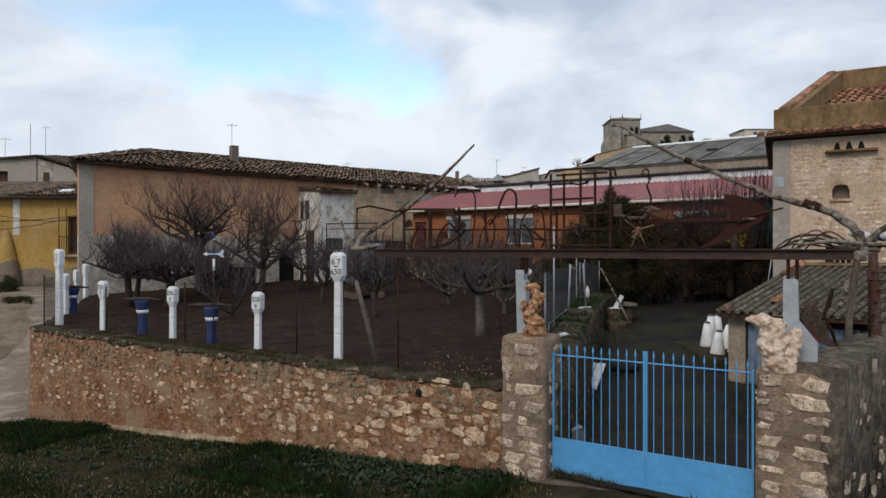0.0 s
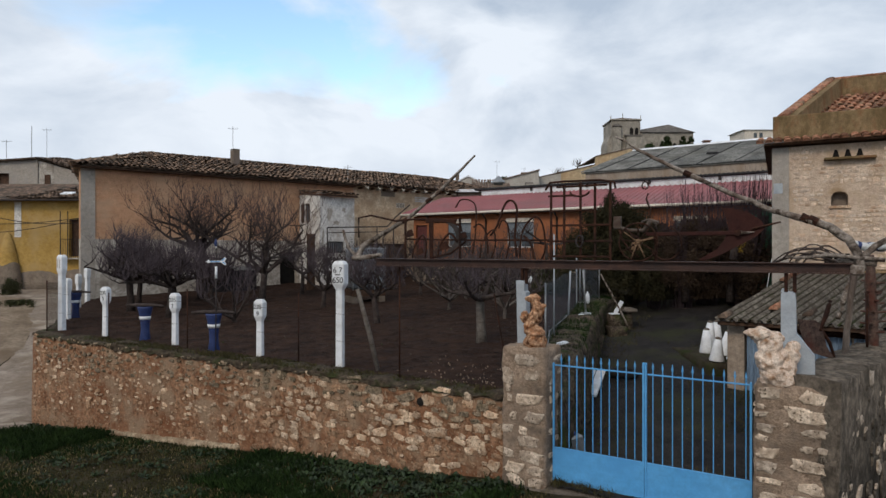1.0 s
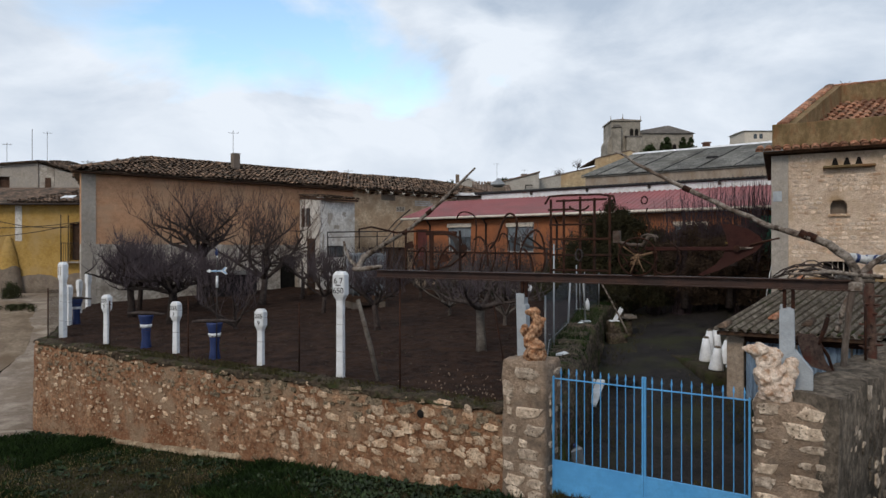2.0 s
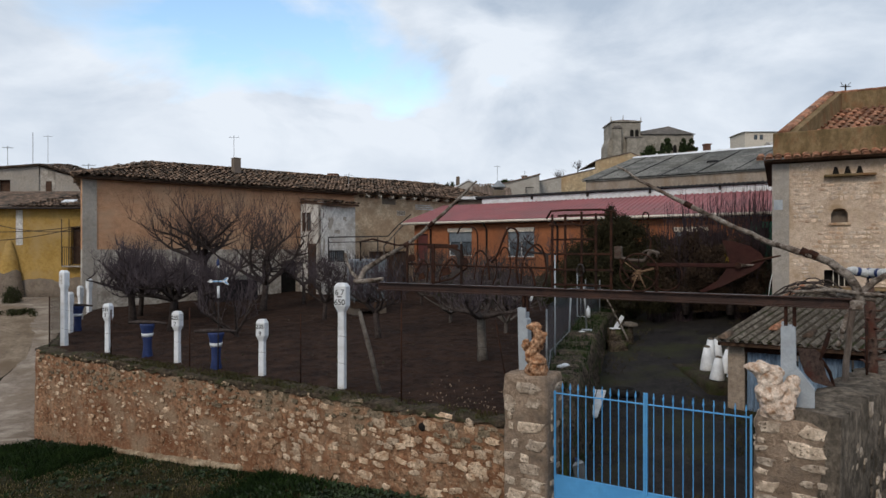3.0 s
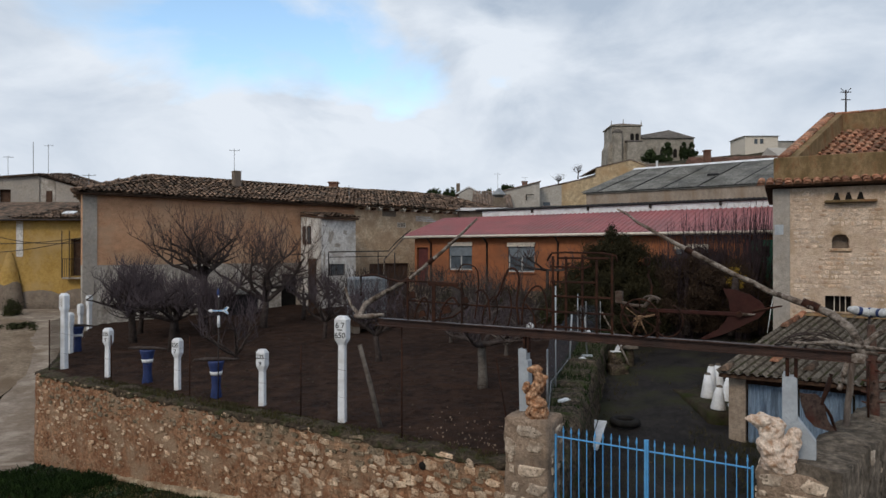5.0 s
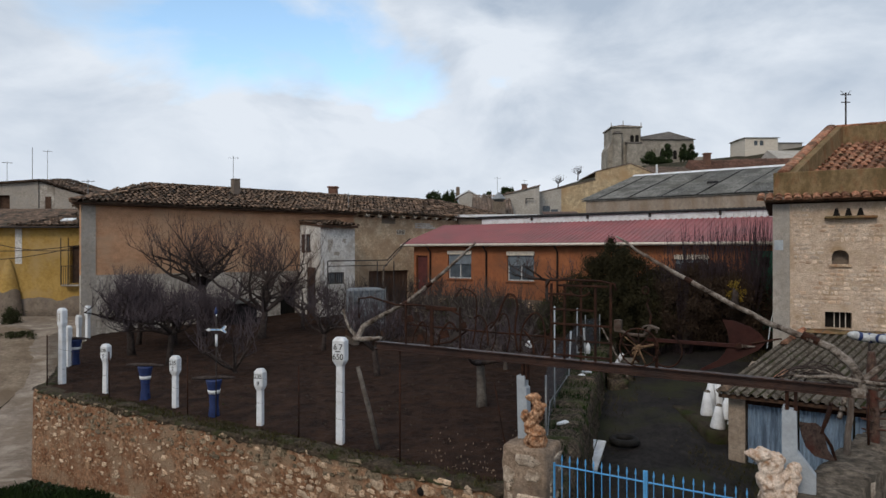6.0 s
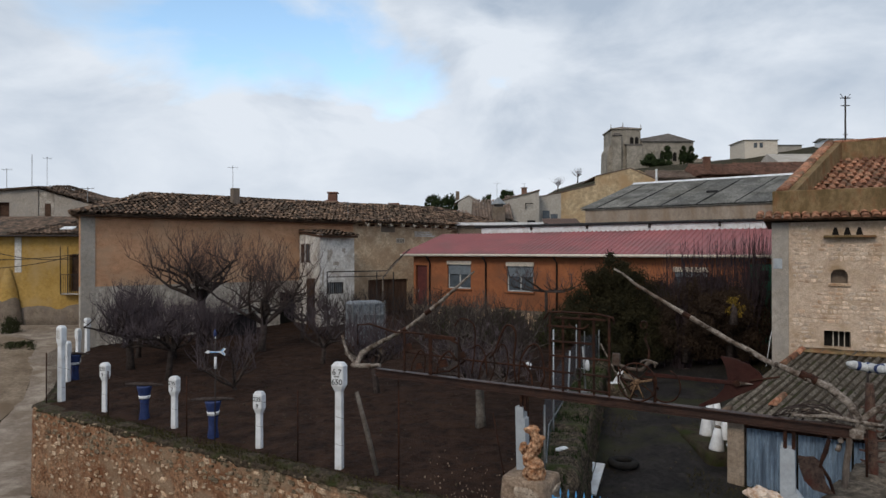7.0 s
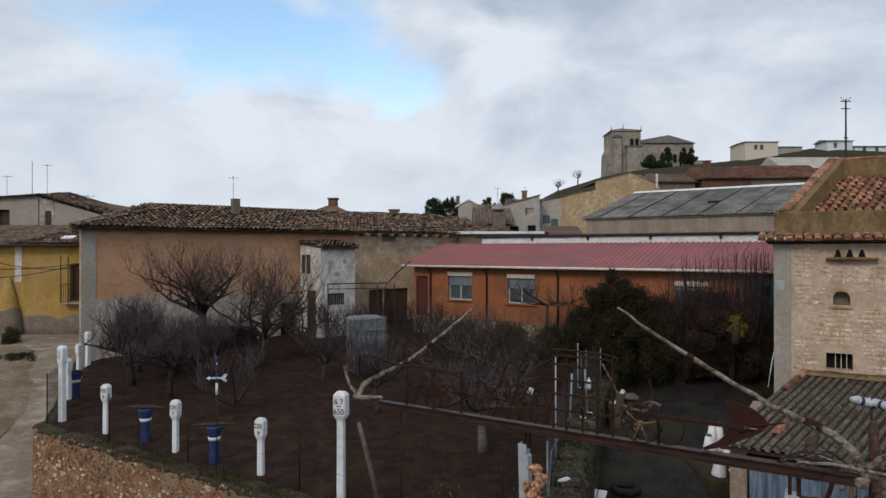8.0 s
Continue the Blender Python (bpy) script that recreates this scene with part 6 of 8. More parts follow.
for i in range(33):
    p = along_pts(NP, i / 32)
    rings.append([(p.x - 0.03, p.y, drive_wall_top(p.y) + 0.04 + (2.98 + 0.03 * math.sin(i * 0.55) - drive_wall_top(p.y)) * s) for s in np.linspace(0, 1, 7)])
part("net", MB(smooth=True).loft(rings, caps=False, closed=False), M_NET, frames, "translucent blue-grey netting")
fr = thing("metal_trellis", "empty pale metal frame standing on the wall", "frame", pose(4.34, 19.95, 1.97, 0, 0, 0))
for x in (-0.13, 0.13):
    part("upright", MB().box(x - 0.016, x + 0.016, -0.015, 0.015, 0, 1.42 if x < 0 else 1.2, c=0.004), M_CONCRETE if x < 0 else M_GALV, fr)
part("cross_rail", MB().box(-0.11, 0.11, -0.015, 0.015, 0.0, 0.035, c=0.004), M_WHITE, fr)
solid("plastic_jug", turned([(0.05, 0), (0.07, 0.02), (0.072, 0.22), (0.05, 0.30), (0.02, 0.34), (0.02, 0.38)], 12), M_WHITE, "white plastic jug standing on the drive wall", "jug", pose(4.52, 19.8, 1.96))
for x, y, rz, w in ((2.36, 12.4, 15, 0.15), (3.62, 16.6, 40, 0.10)):
    scrap = MB()
    rough_block(scrap, -w, w, -0.05, 0.05, 0, 0.04, 0.012, step=0.03, seed=x)
    solid("plaster_scrap", scrap, M_WHITE, "broken white plaster scrap lying on the drive wall", "scrap", pose(x, y, drive_wall_top(y) + 0.01, 0, 0, rz))
# plain white lump in place of a white hen-like figure
bag = MB(smooth=True)
rough_block(bag, -0.08, 0.08, -0.04, 0.04, -0.07, 0.05, 0.05, step=0.04, seed=6)
solid("plastic_scrap", bag, M_WHITE, "white lump standing in for a hen-like figure on the fence post", "scrap", pose(2.05, 15.2, 2.95, 0, 25, 0))
part("post", MB(smooth=True).tube([(2.05, 15.22, 1.3), (2.05, 15.22, 2.9)], 0.02, 6), M_RUST, frames)

# loose stones heaped beside the drive wall, a white board and a pole leaning there
for x0, x1, y0, y1, z0, z1, seed in ((4.95, 5.5, 18.7, 19.9, 0.8, 1.34, 9), (5.02, 5.36, 18.95, 19.4, 1.3, 1.69, 12), (5.34, 5.56, 19.45, 19.75, 1.25, 1.93, 15), (5.56, 5.86, 19.5, 19.9, 0.9, 1.72, 18), (5.48, 6.0, 19.4, 19.95, 1.73, 1.82, 21)):
    lump = MB(smooth=True)
    rough_block(lump, x0, x1, y0, y1, z0, z1, 0.08, step=0.07, seed=seed)
    solid("rubble_stone", lump, M_RETAIN if seed != 21 else M_DARKWALL, "loose grey rubble stone heaped by the drive wall", "stone", group="rubble stones")
board = thing("white_trestle", "small white board with a foot plate on a stone block", "board", pose(5.18, 19.1, 1.70, 0, 0, 8))
part("leg", MB().box(-0.06, 0.06, -0.02, 0.02, 0.03, 0.46, m=pose(0, 0, 0, 0, 32, 0), c=0.01), M_WHITE, board)
part("plank", MB().box(-0.15, 0.14, -0.1, 0.1, 0.0, 0.03, c=0.008), M_WHITE, board)
prop = pole([(4.74, 18.98, 2.92), (5.1, 18.85, 2.2), (5.5, 18.8, 1.37)], [0.022, 0.024, 0.026])
solid("leaning_pole", prop, M_OLDWOOD, "weathered pole leaning from the heap against the wall", "pole")

M_TANK = mat("grey_translucent_plastic", (0.10, 0.11, 0.125), (0.26, 0.285, 0.31), 0.25, 0.55, 0.2, stain=(0.055, 0.058, 0.06), stain_size=0.35, mid=0.35)
ibc = thing("water_tank", "square grey plastic water tank in a metal cage on blocks", "tank", pose(-3.12, 25.0, garden_z(-3.12, 25.0) + 0.25, 0, 0, 24) @ Matrix.Scale(1.08, 4))
part("body", MB().box(-0.6, 0.6, -0.5, 0.5, 0.25, 1.75, c=0.08), M_TANK, ibc)
part("pallet", MB().box(-0.62, 0.62, -0.52, 0.52, 0.0, 0.22, c=0.01), M_DARKWOOD, ibc)
for x in (-0.5, 0.5):
    part("block_foot", MB().box(x - 0.12, x + 0.12, -0.5, 0.5, -0.3, -0.003, c=0.02), M_PLINTH, ibc)
for k in range(7):
    x = -0.6 + 0.2 * k
    part("cage_bar", MB().box(x - 0.012, x + 0.012, -0.545, -0.52, 0.22, 1.8), M_GALV, ibc)
for k in range(4):
    part("cage_bar", MB().box(-0.62, 0.62, -0.575, -0.55, 0.5 + 0.4 * k, 0.525 + 0.4 * k), M_GALV, ibc)

whirl = thing("bottle_whirligig", "whirligig of white bottles with blue bands on a red-topped post", "whirligig", pose(7.3, 10.8, 0, 0, 0, 0))
part("post", MB(smooth=True).tube([(0, 0, 1.6), (0, 0, 3.25)], 0.045, 8), M_OXIDE, whirl)
part("spindle", MB(smooth=True).tube([(0, 0, 3.25), (0, 0, 3.7)], 0.02, 8), M_IRON, whirl)
for k, (px_, rot) in enumerate(((-0.09, -78), (0.30, 84), (0.04, 90))):
    bm_ = part("bottle", turned([(0.04, -0.2), (0.07, -0.18), (0.075, -0.1), (0.075, 0.16), (0.045, 0.24), (0.025, 0.26)], 12), M_SHUTTER, whirl, m=pose(px_, -0.06 * k, 3.72, 90 if k == 2 else 0, 0 if k == 2 else rot, 10 * k - 8))
    for z in (-0.14, 0.05):
        part("band", turned([(0.076, z), (0.079, z + 0.005), (0.079, z + 0.055), (0.076, z + 0.06)], 12), M_NAVY, bm_)
M_GREYPOST = mat("weathered_grey_brown_post", (0.085, 0.067, 0.056), (0.19, 0.155, 0.13), 0.08, 0.9, 0.8, fine=0.015, grain=(1, 1, 0.25), stain=(0.06, 0.038, 0.028), stain_size=0.25)
M_RUSTPOST = mat("scaly_brown_iron", (0.062, 0.040, 0.032), (0.14, 0.092, 0.072), 0.06, 0.85, 0.8, fine=0.012, stain=(0.095, 0.036, 0.026), stain_size=0.3)
wp = thing("wooden_post", "weathered grey-brown wooden post with a brace on the yard wall", "post")
part("post", pole([(6.17, 9.67, 1.98), (6.24, 9.68, 2.6), (6.35, 9.70, 3.36)], [0.05, 0.045, 0.048], wob=0.01), M_GREYPOST, wp)
part("brace", pole([(6.42, 9.85, 3.26), (6.30, 9.82, 2.98), (6.14, 9.78, 2.6)], [0.034, 0.045, 0.038], wob=0.02), M_OLDWOOD, wp, "pale split brace")
rp = thing("toothed_roller", "upright scaly brown iron roller with stubby teeth on the yard wall", "farm tool")
part("drum", pole([(6.95, 10.14, 2.0), (6.92, 10.13, 2.7), (6.88, 10.12, 3.2), (6.87, 10.12, 3.58)], [0.066, 0.07, 0.076, 0.055], wob=0.012, n=14), M_RUSTPOST, rp)
for k in range(6):
    z = 2.32 + 0.165 * k
    for a in (0.3, 2.2, 3.5, 5.2):
        ca, sa, zz = math.cos(a + 0.35 * k), math.sin(a + 0.35 * k), z + 0.03 * math.sin(5 * a + k)
        part("tooth", MB().tube([(6.92 + 0.06 * ca, 10.12 + 0.06 * sa, zz), (6.92 + 0.18 * ca, 10.12 + 0.18 * sa, zz + 0.015)], [0.022, 0.013], 5), M_RUSTPOST, rp)
solid("iron_stake", MB(smooth=True).tube([(6.76, 10.02, 2.0), (6.76, 10.02, 2.96)], 0.019, 6), M_RUST, "thin dark rusted iron stake on the yard wall", "stake")
hop = thing("iron_plate", "dull brown plough blade leaning on the yard wall", "scrap iron")
part("plate", MB().prism([(5.37, 2.62), (5.40, 2.44), (5.47, 2.24), (5.60, 2.10), (5.82, 2.03), (5.92, 2.02), (5.80, 2.20), (5.76, 2.36), (5.72, 2.52), (5.62, 2.60), (5.50, 2.60)], 9.50, 9.52), M_RUSTPOST, hop)
part("arm", pole([(5.70, 9.51, 2.44), (5.80, 9.52, 2.68), (5.87, 9.53, 2.9)], [0.03, 0.034, 0.03]), M_RUST, hop)
part("leg", pole([(5.72, 9.52, 2.46), (5.86, 9.52, 2.25), (5.93, 9.52, 2.0)], [0.024, 0.026, 0.022]), M_RUST, hop)
for x, v, ln in ((0.62, 0.35, 0.62), (1.27, 0.0, 0.42), (0.80, 3.2, 0.45), (0.92, 3.6, 0.42), (0.66, 2.8, 0.42), (-0.3, -0.42, 0.4)):
    rt = MB(smooth=True)
    rings = [[(x + 0.3 * (y - v) + r * math.cos(a), y, 2.20 + 0.211 * (y + 0.4) + r * math.sin(a)) for a in np.linspace(0, math.pi, 7)] for y, r in ((v, 0.085), (v + ln, 0.07))]
    rt.loft(rings, closed=False)
    solid("loose_tile", rt, M_REDTILE if v > 0.2 else M_OLDTILE, "loose clay tile lying on the corrugated roof", "roof tile", YARD, group="loose tiles")

# ---- trees and shrubs ----
M_PALETWIG = mat("pale_grey_brown_twig", (0.075, 0.062, 0.055), (0.16, 0.138, 0.122), 0.4, 0.9, 0.0)
M_DARKBARK = mat("near_black_wet_bark", (0.022, 0.017, 0.016), (0.055, 0.043, 0.038), 0.1, 0.95, 0.8, fine=0.02)
M_BROWNTWIG = mat("red_brown_bare_twig", (0.06, 0.042, 0.039), (0.125, 0.088, 0.08), 0.5, 0.9, 0.0)
M_DARKTWIG = mat("dark_brown_twig", (0.030, 0.023, 0.021), (0.070, 0.055, 0.050), 0.4, 0.9, 0.0)
def bare_tree(x, y, height, spread, limbs, seed, trunk_h=0.9, trunk_r=0.12, shoots=7, subs=7, label="bare pruned fruit tree with upright winter shoots", bark=None, base=None, twig_len=0.9, name="fruit_tree", twig=None, rise=(0.35, 0.8), wander=0.16):
    rnd = random.Random(seed)
    z0 = garden_z(x, y) if base is None else base
    t = thing(name, label, "tree", pose(x, y, z0 - 0.03))
    bark = bark or M_BARK
    lean = Vector((rnd.uniform(-0.12, 0.12), rnd.uniform(-0.12, 0.12), 0))
    tp = [Vector((0, 0, -0.1)), Vector((0, 0, trunk_h * 0.3)) + lean * 0.3, Vector((0, 0, trunk_h * 0.7)) + lean * 0.8, Vector((0, 0, trunk_h)) + lean]
    part("trunk", MB(smooth=True).tube(tp, [trunk_r * 1.35, trunk_r, trunk_r * 0.92, trunk_r * 0.9], 9), bark, t)
    limb_mb, twig_mb = MB(smooth=True), MB(smooth=True)
    top = tp[-1] - Vector((0, 0, 0.06))

    def grow(p, d, length, r, n, curl_up, wob):
        pts, rad = [p], [r]
        for i in range(n):
            d = (d + Vector((rnd.gauss(0, wob), rnd.gauss(0, wob), rnd.gauss(0, wob * 0.6) + curl_up))).normalized()
            p = p + d * length / n
            pts.append(p)
            rad.append(r * (1 - 0.75 * (i + 1) / n))
        return pts, rad, d
    for i in range(limbs):
        a = 2 * math.pi * (i + rnd.uniform(-0.25, 0.25)) / limbs
        d = Vector((math.cos(a), math.sin(a), rnd.uniform(*rise)))
        reach = spread * rnd.uniform(0.38, 0.56)
        pts, rad, _ = grow(top, d.normalized(), reach * 1.2, trunk_r * 0.66, 7, 0.05, wander)
        limb_mb.tube(pts, rad, 6, caps=False)
        for s in range(subs):
            j = rnd.randint(2, 7)
            b = 2 * math.pi * rnd.random()
            sd = Vector((math.cos(b), math.sin(b), rnd.uniform(0.0, 0.9))).normalized()
            sp, sr, sdir = grow(pts[j], sd, reach * rnd.uniform(0.35, 0.7), max(0.024 if height > 3.2 else 0.018, rad[j] * 0.7), 5, 0.10, 0.25)
            limb_mb.tube(sp, sr, 4, caps=False)
            for k in range(int(shoots * 1.6)):
                q = sp[rnd.randint(1, 5)]
                room = max(0.25, height - q.z)
                td = Vector((rnd.gauss(0, 0.38), rnd.gauss(0, 0.38), rnd.uniform(0.5, 1.1))).normalized()
                tpz, tr, _ = grow(q, td, min(room, twig_len * rnd.uniform(0.45, 1.15)), rnd.uniform(0.0075, 0.0135), 3, 0.10, 0.12)
                twig_mb.tube(tpz, tr, 3, caps=False)
                if rnd.random() < 0.6:
                    w = tpz[rnd.randint(1, 2)]
                    td = Vector((rnd.gauss(0, 0.6), rnd.gauss(0, 0.6), rnd.uniform(0.1, 0.9))).normalized()
                    wp, wr, _ = grow(w, td, twig_len * rnd.uniform(0.15, 0.4), 0.007, 2, 0.1, 0.1)
                    twig_mb.tube(wp, wr, 3, caps=False)
    part("limb_frame", limb_mb, M_BARK if bark is M_PALEBARK else bark, t)
    tw = part("crown", twig_mb, twig or M_TWIG, t, "fine purplish bare twigs")
    tw["kind"] = "stuff"
    return t


bare_tree(-11.5, 23.2, 3.5, 3.1, 9, 21, trunk_h=1.25, trunk_r=0.13, shoots=6, subs=11, wander=0.3, rise=(0.1, 0.6), twig_len=0.85, bark=M_DARKBARK, label="low spreading bare plum tree with dense purplish twigs")
bare_tree(-10.5, 27.4, 5.3, 4.7, 7, 122, trunk_h=2.1, trunk_r=0.17, shoots=4, subs=11, wander=0.34, rise=(0.3, 1.2), bark=M_DARKBARK, twig=M_BROWNTWIG, twig_len=1.5, label="taller bare fruit tree with brown upright shoots")
bare_tree(-7.6, 26.3, 5.0, 5.2, 8, 23, trunk_h=1.2, trunk_r=0.14, shoots=4, subs=10, wander=0.3, rise=(0.35, 0.9), twig=M_BROWNTWIG, twig_len=1.5, label="vase-shaped bare fruit tree with pale limbs")
bare_tree(-9.3, 21.3, 2.8, 2.7, 8, 24, trunk_h=1.1, trunk_r=0.10, shoots=5, subs=8, wander=0.3, rise=(0.1, 0.6), twig_len=0.75, bark=M_DARKBARK, label="small bare fruit tree near the wall")
bare_tree(-6.55, 19.8, 2.3, 2.6, 6, 41, trunk_h=0.2, trunk_r=0.07, shoots=4, subs=4, rise=(0.5, 1.3), twig_len=0.9, label="small open bare fruit tree")
bare_tree(0.93, 15.5, 2.3, 2.5, 7, 25, trunk_h=1.15, trunk_r=0.115, shoots=5, subs=6, rise=(0.0, 0.35), bark=M_PALEBARK, twig_len=0.6, label="bare fruit tree with a limed pale trunk")
bare_tree(-4.5, 23.5, 2.4, 2.6, 6, 26, trunk_h=0.7, trunk_r=0.08, shoots=4, subs=6, label="small bare fruit tree in the soil")
bare_tree(-6.4, 28.5, 3.4, 2.8, 6, 27, trunk_h=1.0, trunk_r=0.09, shoots=3, subs=6, label="bare tree beside the whitewashed annex")
bare_tree(-2.0, 19.0, 2.6, 2.2, 6, 28, trunk_h=0.9, trunk_r=0.09, shoots=6, subs=6, label="dense small bare fruit tree")
bare_tree(1.9, 19.6, 2.9, 3.0, 7, 29, trunk_h=0.4, trunk_r=0.06, shoots=4, subs=5, bark=M_PALETWIG, twig=M_DARKTWIG, twig_len=1.3, label="thicket of upright bare fruit shoots")
bare_tree(0.2, 22.0, 2.9, 3.0, 7, 30, trunk_h=0.4, trunk_r=0.06, shoots=4, subs=5, bark=M_PALETWIG, twig=M_DARKTWIG, twig_len=1.3, label="thicket of upright bare fruit shoots")
bare_tree(2.9, 22.5, 2.9, 2.8, 7, 31, trunk_h=0.4, trunk_r=0.06, shoots=4, subs=5, bark=M_PALETWIG, twig=M_DARKTWIG, twig_len=1.3, label="thicket of upright bare fruit shoots")
bare_tree(-3.6, 27.5, 2.6, 3.0, 7, 32, trunk_h=0.5, trunk_r=0.06, shoots=5, subs=6, twig=M_DARKTWIG, twig_len=1.1, label="thicket of upright bare fruit shoots")
bare_tree(-1.0, 27.0, 2.6, 3.0, 7, 33, trunk_h=0.5, trunk_r=0.06, shoots=5, subs=6, twig=M_DARKTWIG, twig_len=1.1, label="thicket of upright bare fruit shoots")
bare_tree(-9.0, 24.6, 2.9, 2.6, 7, 43, trunk_h=0.8, trunk_r=0.08, shoots=6, subs=8, wander=0.28, twig_len=0.9, bark=M_DARKBARK, label="small bare plum tree with dark twigs")
bare_tree(-12.3, 25.4, 3.3, 2.9, 8, 46, trunk_h=1.0, trunk_r=0.10, shoots=4, subs=9, wander=0.3, rise=(0.1, 0.6), twig_len=0.85, bark=M_DARKBARK, label="low spreading bare plum tree with dense purplish twigs")
bare_tree(-10.7, 25.1, 3.1, 2.9, 8, 47, trunk_h=1.0, trunk_r=0.10, shoots=4, subs=9, wander=0.3, rise=(0.1, 0.6), twig_len=0.85, bark=M_DARKBARK, label="low spreading bare plum tree with dense purplish twigs")
bare_tree(-5.6, 30.6, 2.9, 2.4, 6, 44, trunk_h=0.8, trunk_r=0.07, shoots=4, subs=5, twig=M_DARKTWIG, twig_len=0.9, label="small bare tree beside the whitewashed annex")
bare_tree(0.9, 25.2, 2.6, 3.0, 7, 45, trunk_h=0.4, trunk_r=0.06, shoots=4, subs=5, bark=M_PALETWIG, twig=M_PALETWIG, twig_len=1.3, label="thicket of upright bare fruit shoots")
M_WHIP = mat("dark_purple_shoot", (0.034, 0.025, 0.029), (0.075, 0.055, 0.063), 0.5, 0.9, 0.0)


def whip_shrub(x, y, height, spread, count, seed):
    """A stool of many thin upright shoots, each with a few side twigs."""
    rnd = random.Random(seed)
    t = thing("bare_shrub", "bare shrub with long thin purplish upright shoots", "shrub", pose(x, y, gz(x, y) - 0.03), group="bare shrubs")
    part("stool", MB(smooth=True).tube([(0, 0, -0.1), (0.02, 0, 0.2), (0, 0, 0.38)], [0.16, 0.13, 0.08], 7), M_BARK, t)
    tw = MB(smooth=True)
    for i in range(count):
        a, r = rnd.uniform(0, 6.283), spread / 2 * math.sqrt(rnd.random())
        h = height * rnd.uniform(0.62, 1.0) * (1 - 0.12 * r / spread)
        c, s = math.cos(a), math.sin(a)
        pts = [Vector((0.4 * r * c, 0.4 * r * s, 0.0)), Vector((r * 0.65 * c, r * 0.65 * s, h * 0.33)), Vector((r * 0.95 * c + rnd.gauss(0, 0.05), r * 0.95 * s, h * 0.66)), Vector((r * 1.08 * c + rnd.gauss(0, 0.08), r * 1.08 * s, h))]
        tw.tube(pts, [0.013, 0.012, 0.009, 0.005], 3, caps=False)
        for k in range(3):
            f = rnd.uniform(0.3, 0.9)
            q = pts[1].lerp(pts[2], f) if k else pts[2].lerp(pts[3], f * 0.6)
            d = Vector((rnd.gauss(0, 0.16), rnd.gauss(0, 0.16), rnd.uniform(0.35, 0.9)))
            tw.tube([q, q + d * 0.55, q + d], [0.008, 0.006, 0.004], 3, caps=False)
    part("crown", tw, M_WHIP, t, "fine purplish bare shoots")["kind"] = "stuff"


for i, (x, y, h, w, n) in enumerate(((7.6, 22.6, 4.0, 1.6, 50), (8.4, 22.3, 4.7, 1.7, 84), (9.4, 22.6, 5.0, 1.8, 100), (10.4, 22.2, 5.1, 1.7, 96), (11.2, 22.8, 5.2, 1.6, 84))):
    whip_shrub(x, y, h, w, n, 50 + i)
bare_tree(4.6, 28.2, 3.3, 3.4, 6, 61, trunk_h=2.15, trunk_r=0.08, shoots=2, subs=5, wander=0.2, rise=(-0.1, 0.3), twig_len=0.7, label="gnarled bare vine trained on the orange house", name="vine")


def leafy(x, y, base, height, width, count, seed, material, label, name, trunk=True, leaf=0.09, skew=0.6, category="tree", per=90, tight=1.0, spires=()):
    """Clumps of small leaves round many sprays, with gaps between them and an uneven outline."""
    rng = np.random.default_rng(seed)
    t = thing(name, label, category, pose(x, y, base))
    if trunk:
        part("trunk", MB(smooth=True).tube([(0, 0, -0.1), (0.03, 0, height * 0.5), (0, 0, height * 0.85)], [0.14, 0.1, 0.03], 8), M_BARK, t)
    clumps = max(12, count // per)
    cc, cr = [], []
    while len(cc) < clumps:
        h = rng.random() ** 0.85
        rad = width / 2 * (math.sin(math.pi * min(1, (h * 0.86 + 0.12))) ** skew)
        a, r = rng.random() * 6.283, rad * math.sqrt(rng.random()) * rng.uniform(0.6, 1.3)
        if spires:
            dx, dy, tall, wide = spires[len(cc) % len(spires)]
            r = wide / 2 * (1 - h) ** 0.38 * math.sqrt(rng.random()) * rng.uniform(0.7, 1.25)
            lift = 0.1 + max(0.0, -0.7 * dx)
            cc.append((dx + r * math.cos(a), dy + r * math.sin(a), lift + (tall - lift) * 0.97 * h))
        else:
            cc.append((r * math.cos(a), r * math.sin(a), height * (0.06 + 0.94 * h)))
        cr.append(tight * rng.uniform(0.16, 0.34) * width * (0.33 if width > 1.6 else 0.6))
    cc, cr = np.array(cc), np.array(cr)
    pick = rng.integers(0, clumps, count)
    off = rng.normal(0, 0.42 if spires else 0.55, (count, 3)) * cr[pick][:, None]
    off[:, 2] *= 1.2
    c = cc[pick] + off
    c[:, 2] = np.clip(c[:, 2], 0.03, height * 1.2)
    d1 = rng.normal(0, 1, (count, 3))
    d1[:, 2] += 0.9
    d1 /= np.linalg.norm(d1, axis=1)[:, None]
    d2 = np.cross(d1, rng.normal(0, 1, (count, 3)))
    d2 /= np.linalg.norm(d2, axis=1)[:, None]
    ln = leaf * rng.uniform(0.6, 1.5, count)[:, None]
    verts = np.concatenate([c - d1 * ln, c + d2 * ln * 0.28, c + d1 * ln, c - d2 * ln * 0.28], 1).reshape(-1, 3)
    me = bpy.data.meshes.new("crown")
    me.from_pydata(verts.tolist(), [], np.arange(count * 4).reshape(-1, 4).tolist())
    me.materials.append(material)
    ob = new("crown", me)
    ob.parent = t
    ob["kind"] = "stuff"
    return t


M_CONIFER = mat("dark_cypress_green", (0.017, 0.0172, 0.009), (0.047, 0.0405, 0.0192), 0.4, 0.9, 0.0, spread=0.2)
M_BROWNLEAF = mat("dry_brown_foliage", (0.032, 0.021, 0.0155), (0.064, 0.043, 0.029), 0.4, 0.9, 0.0, spread=0.2)
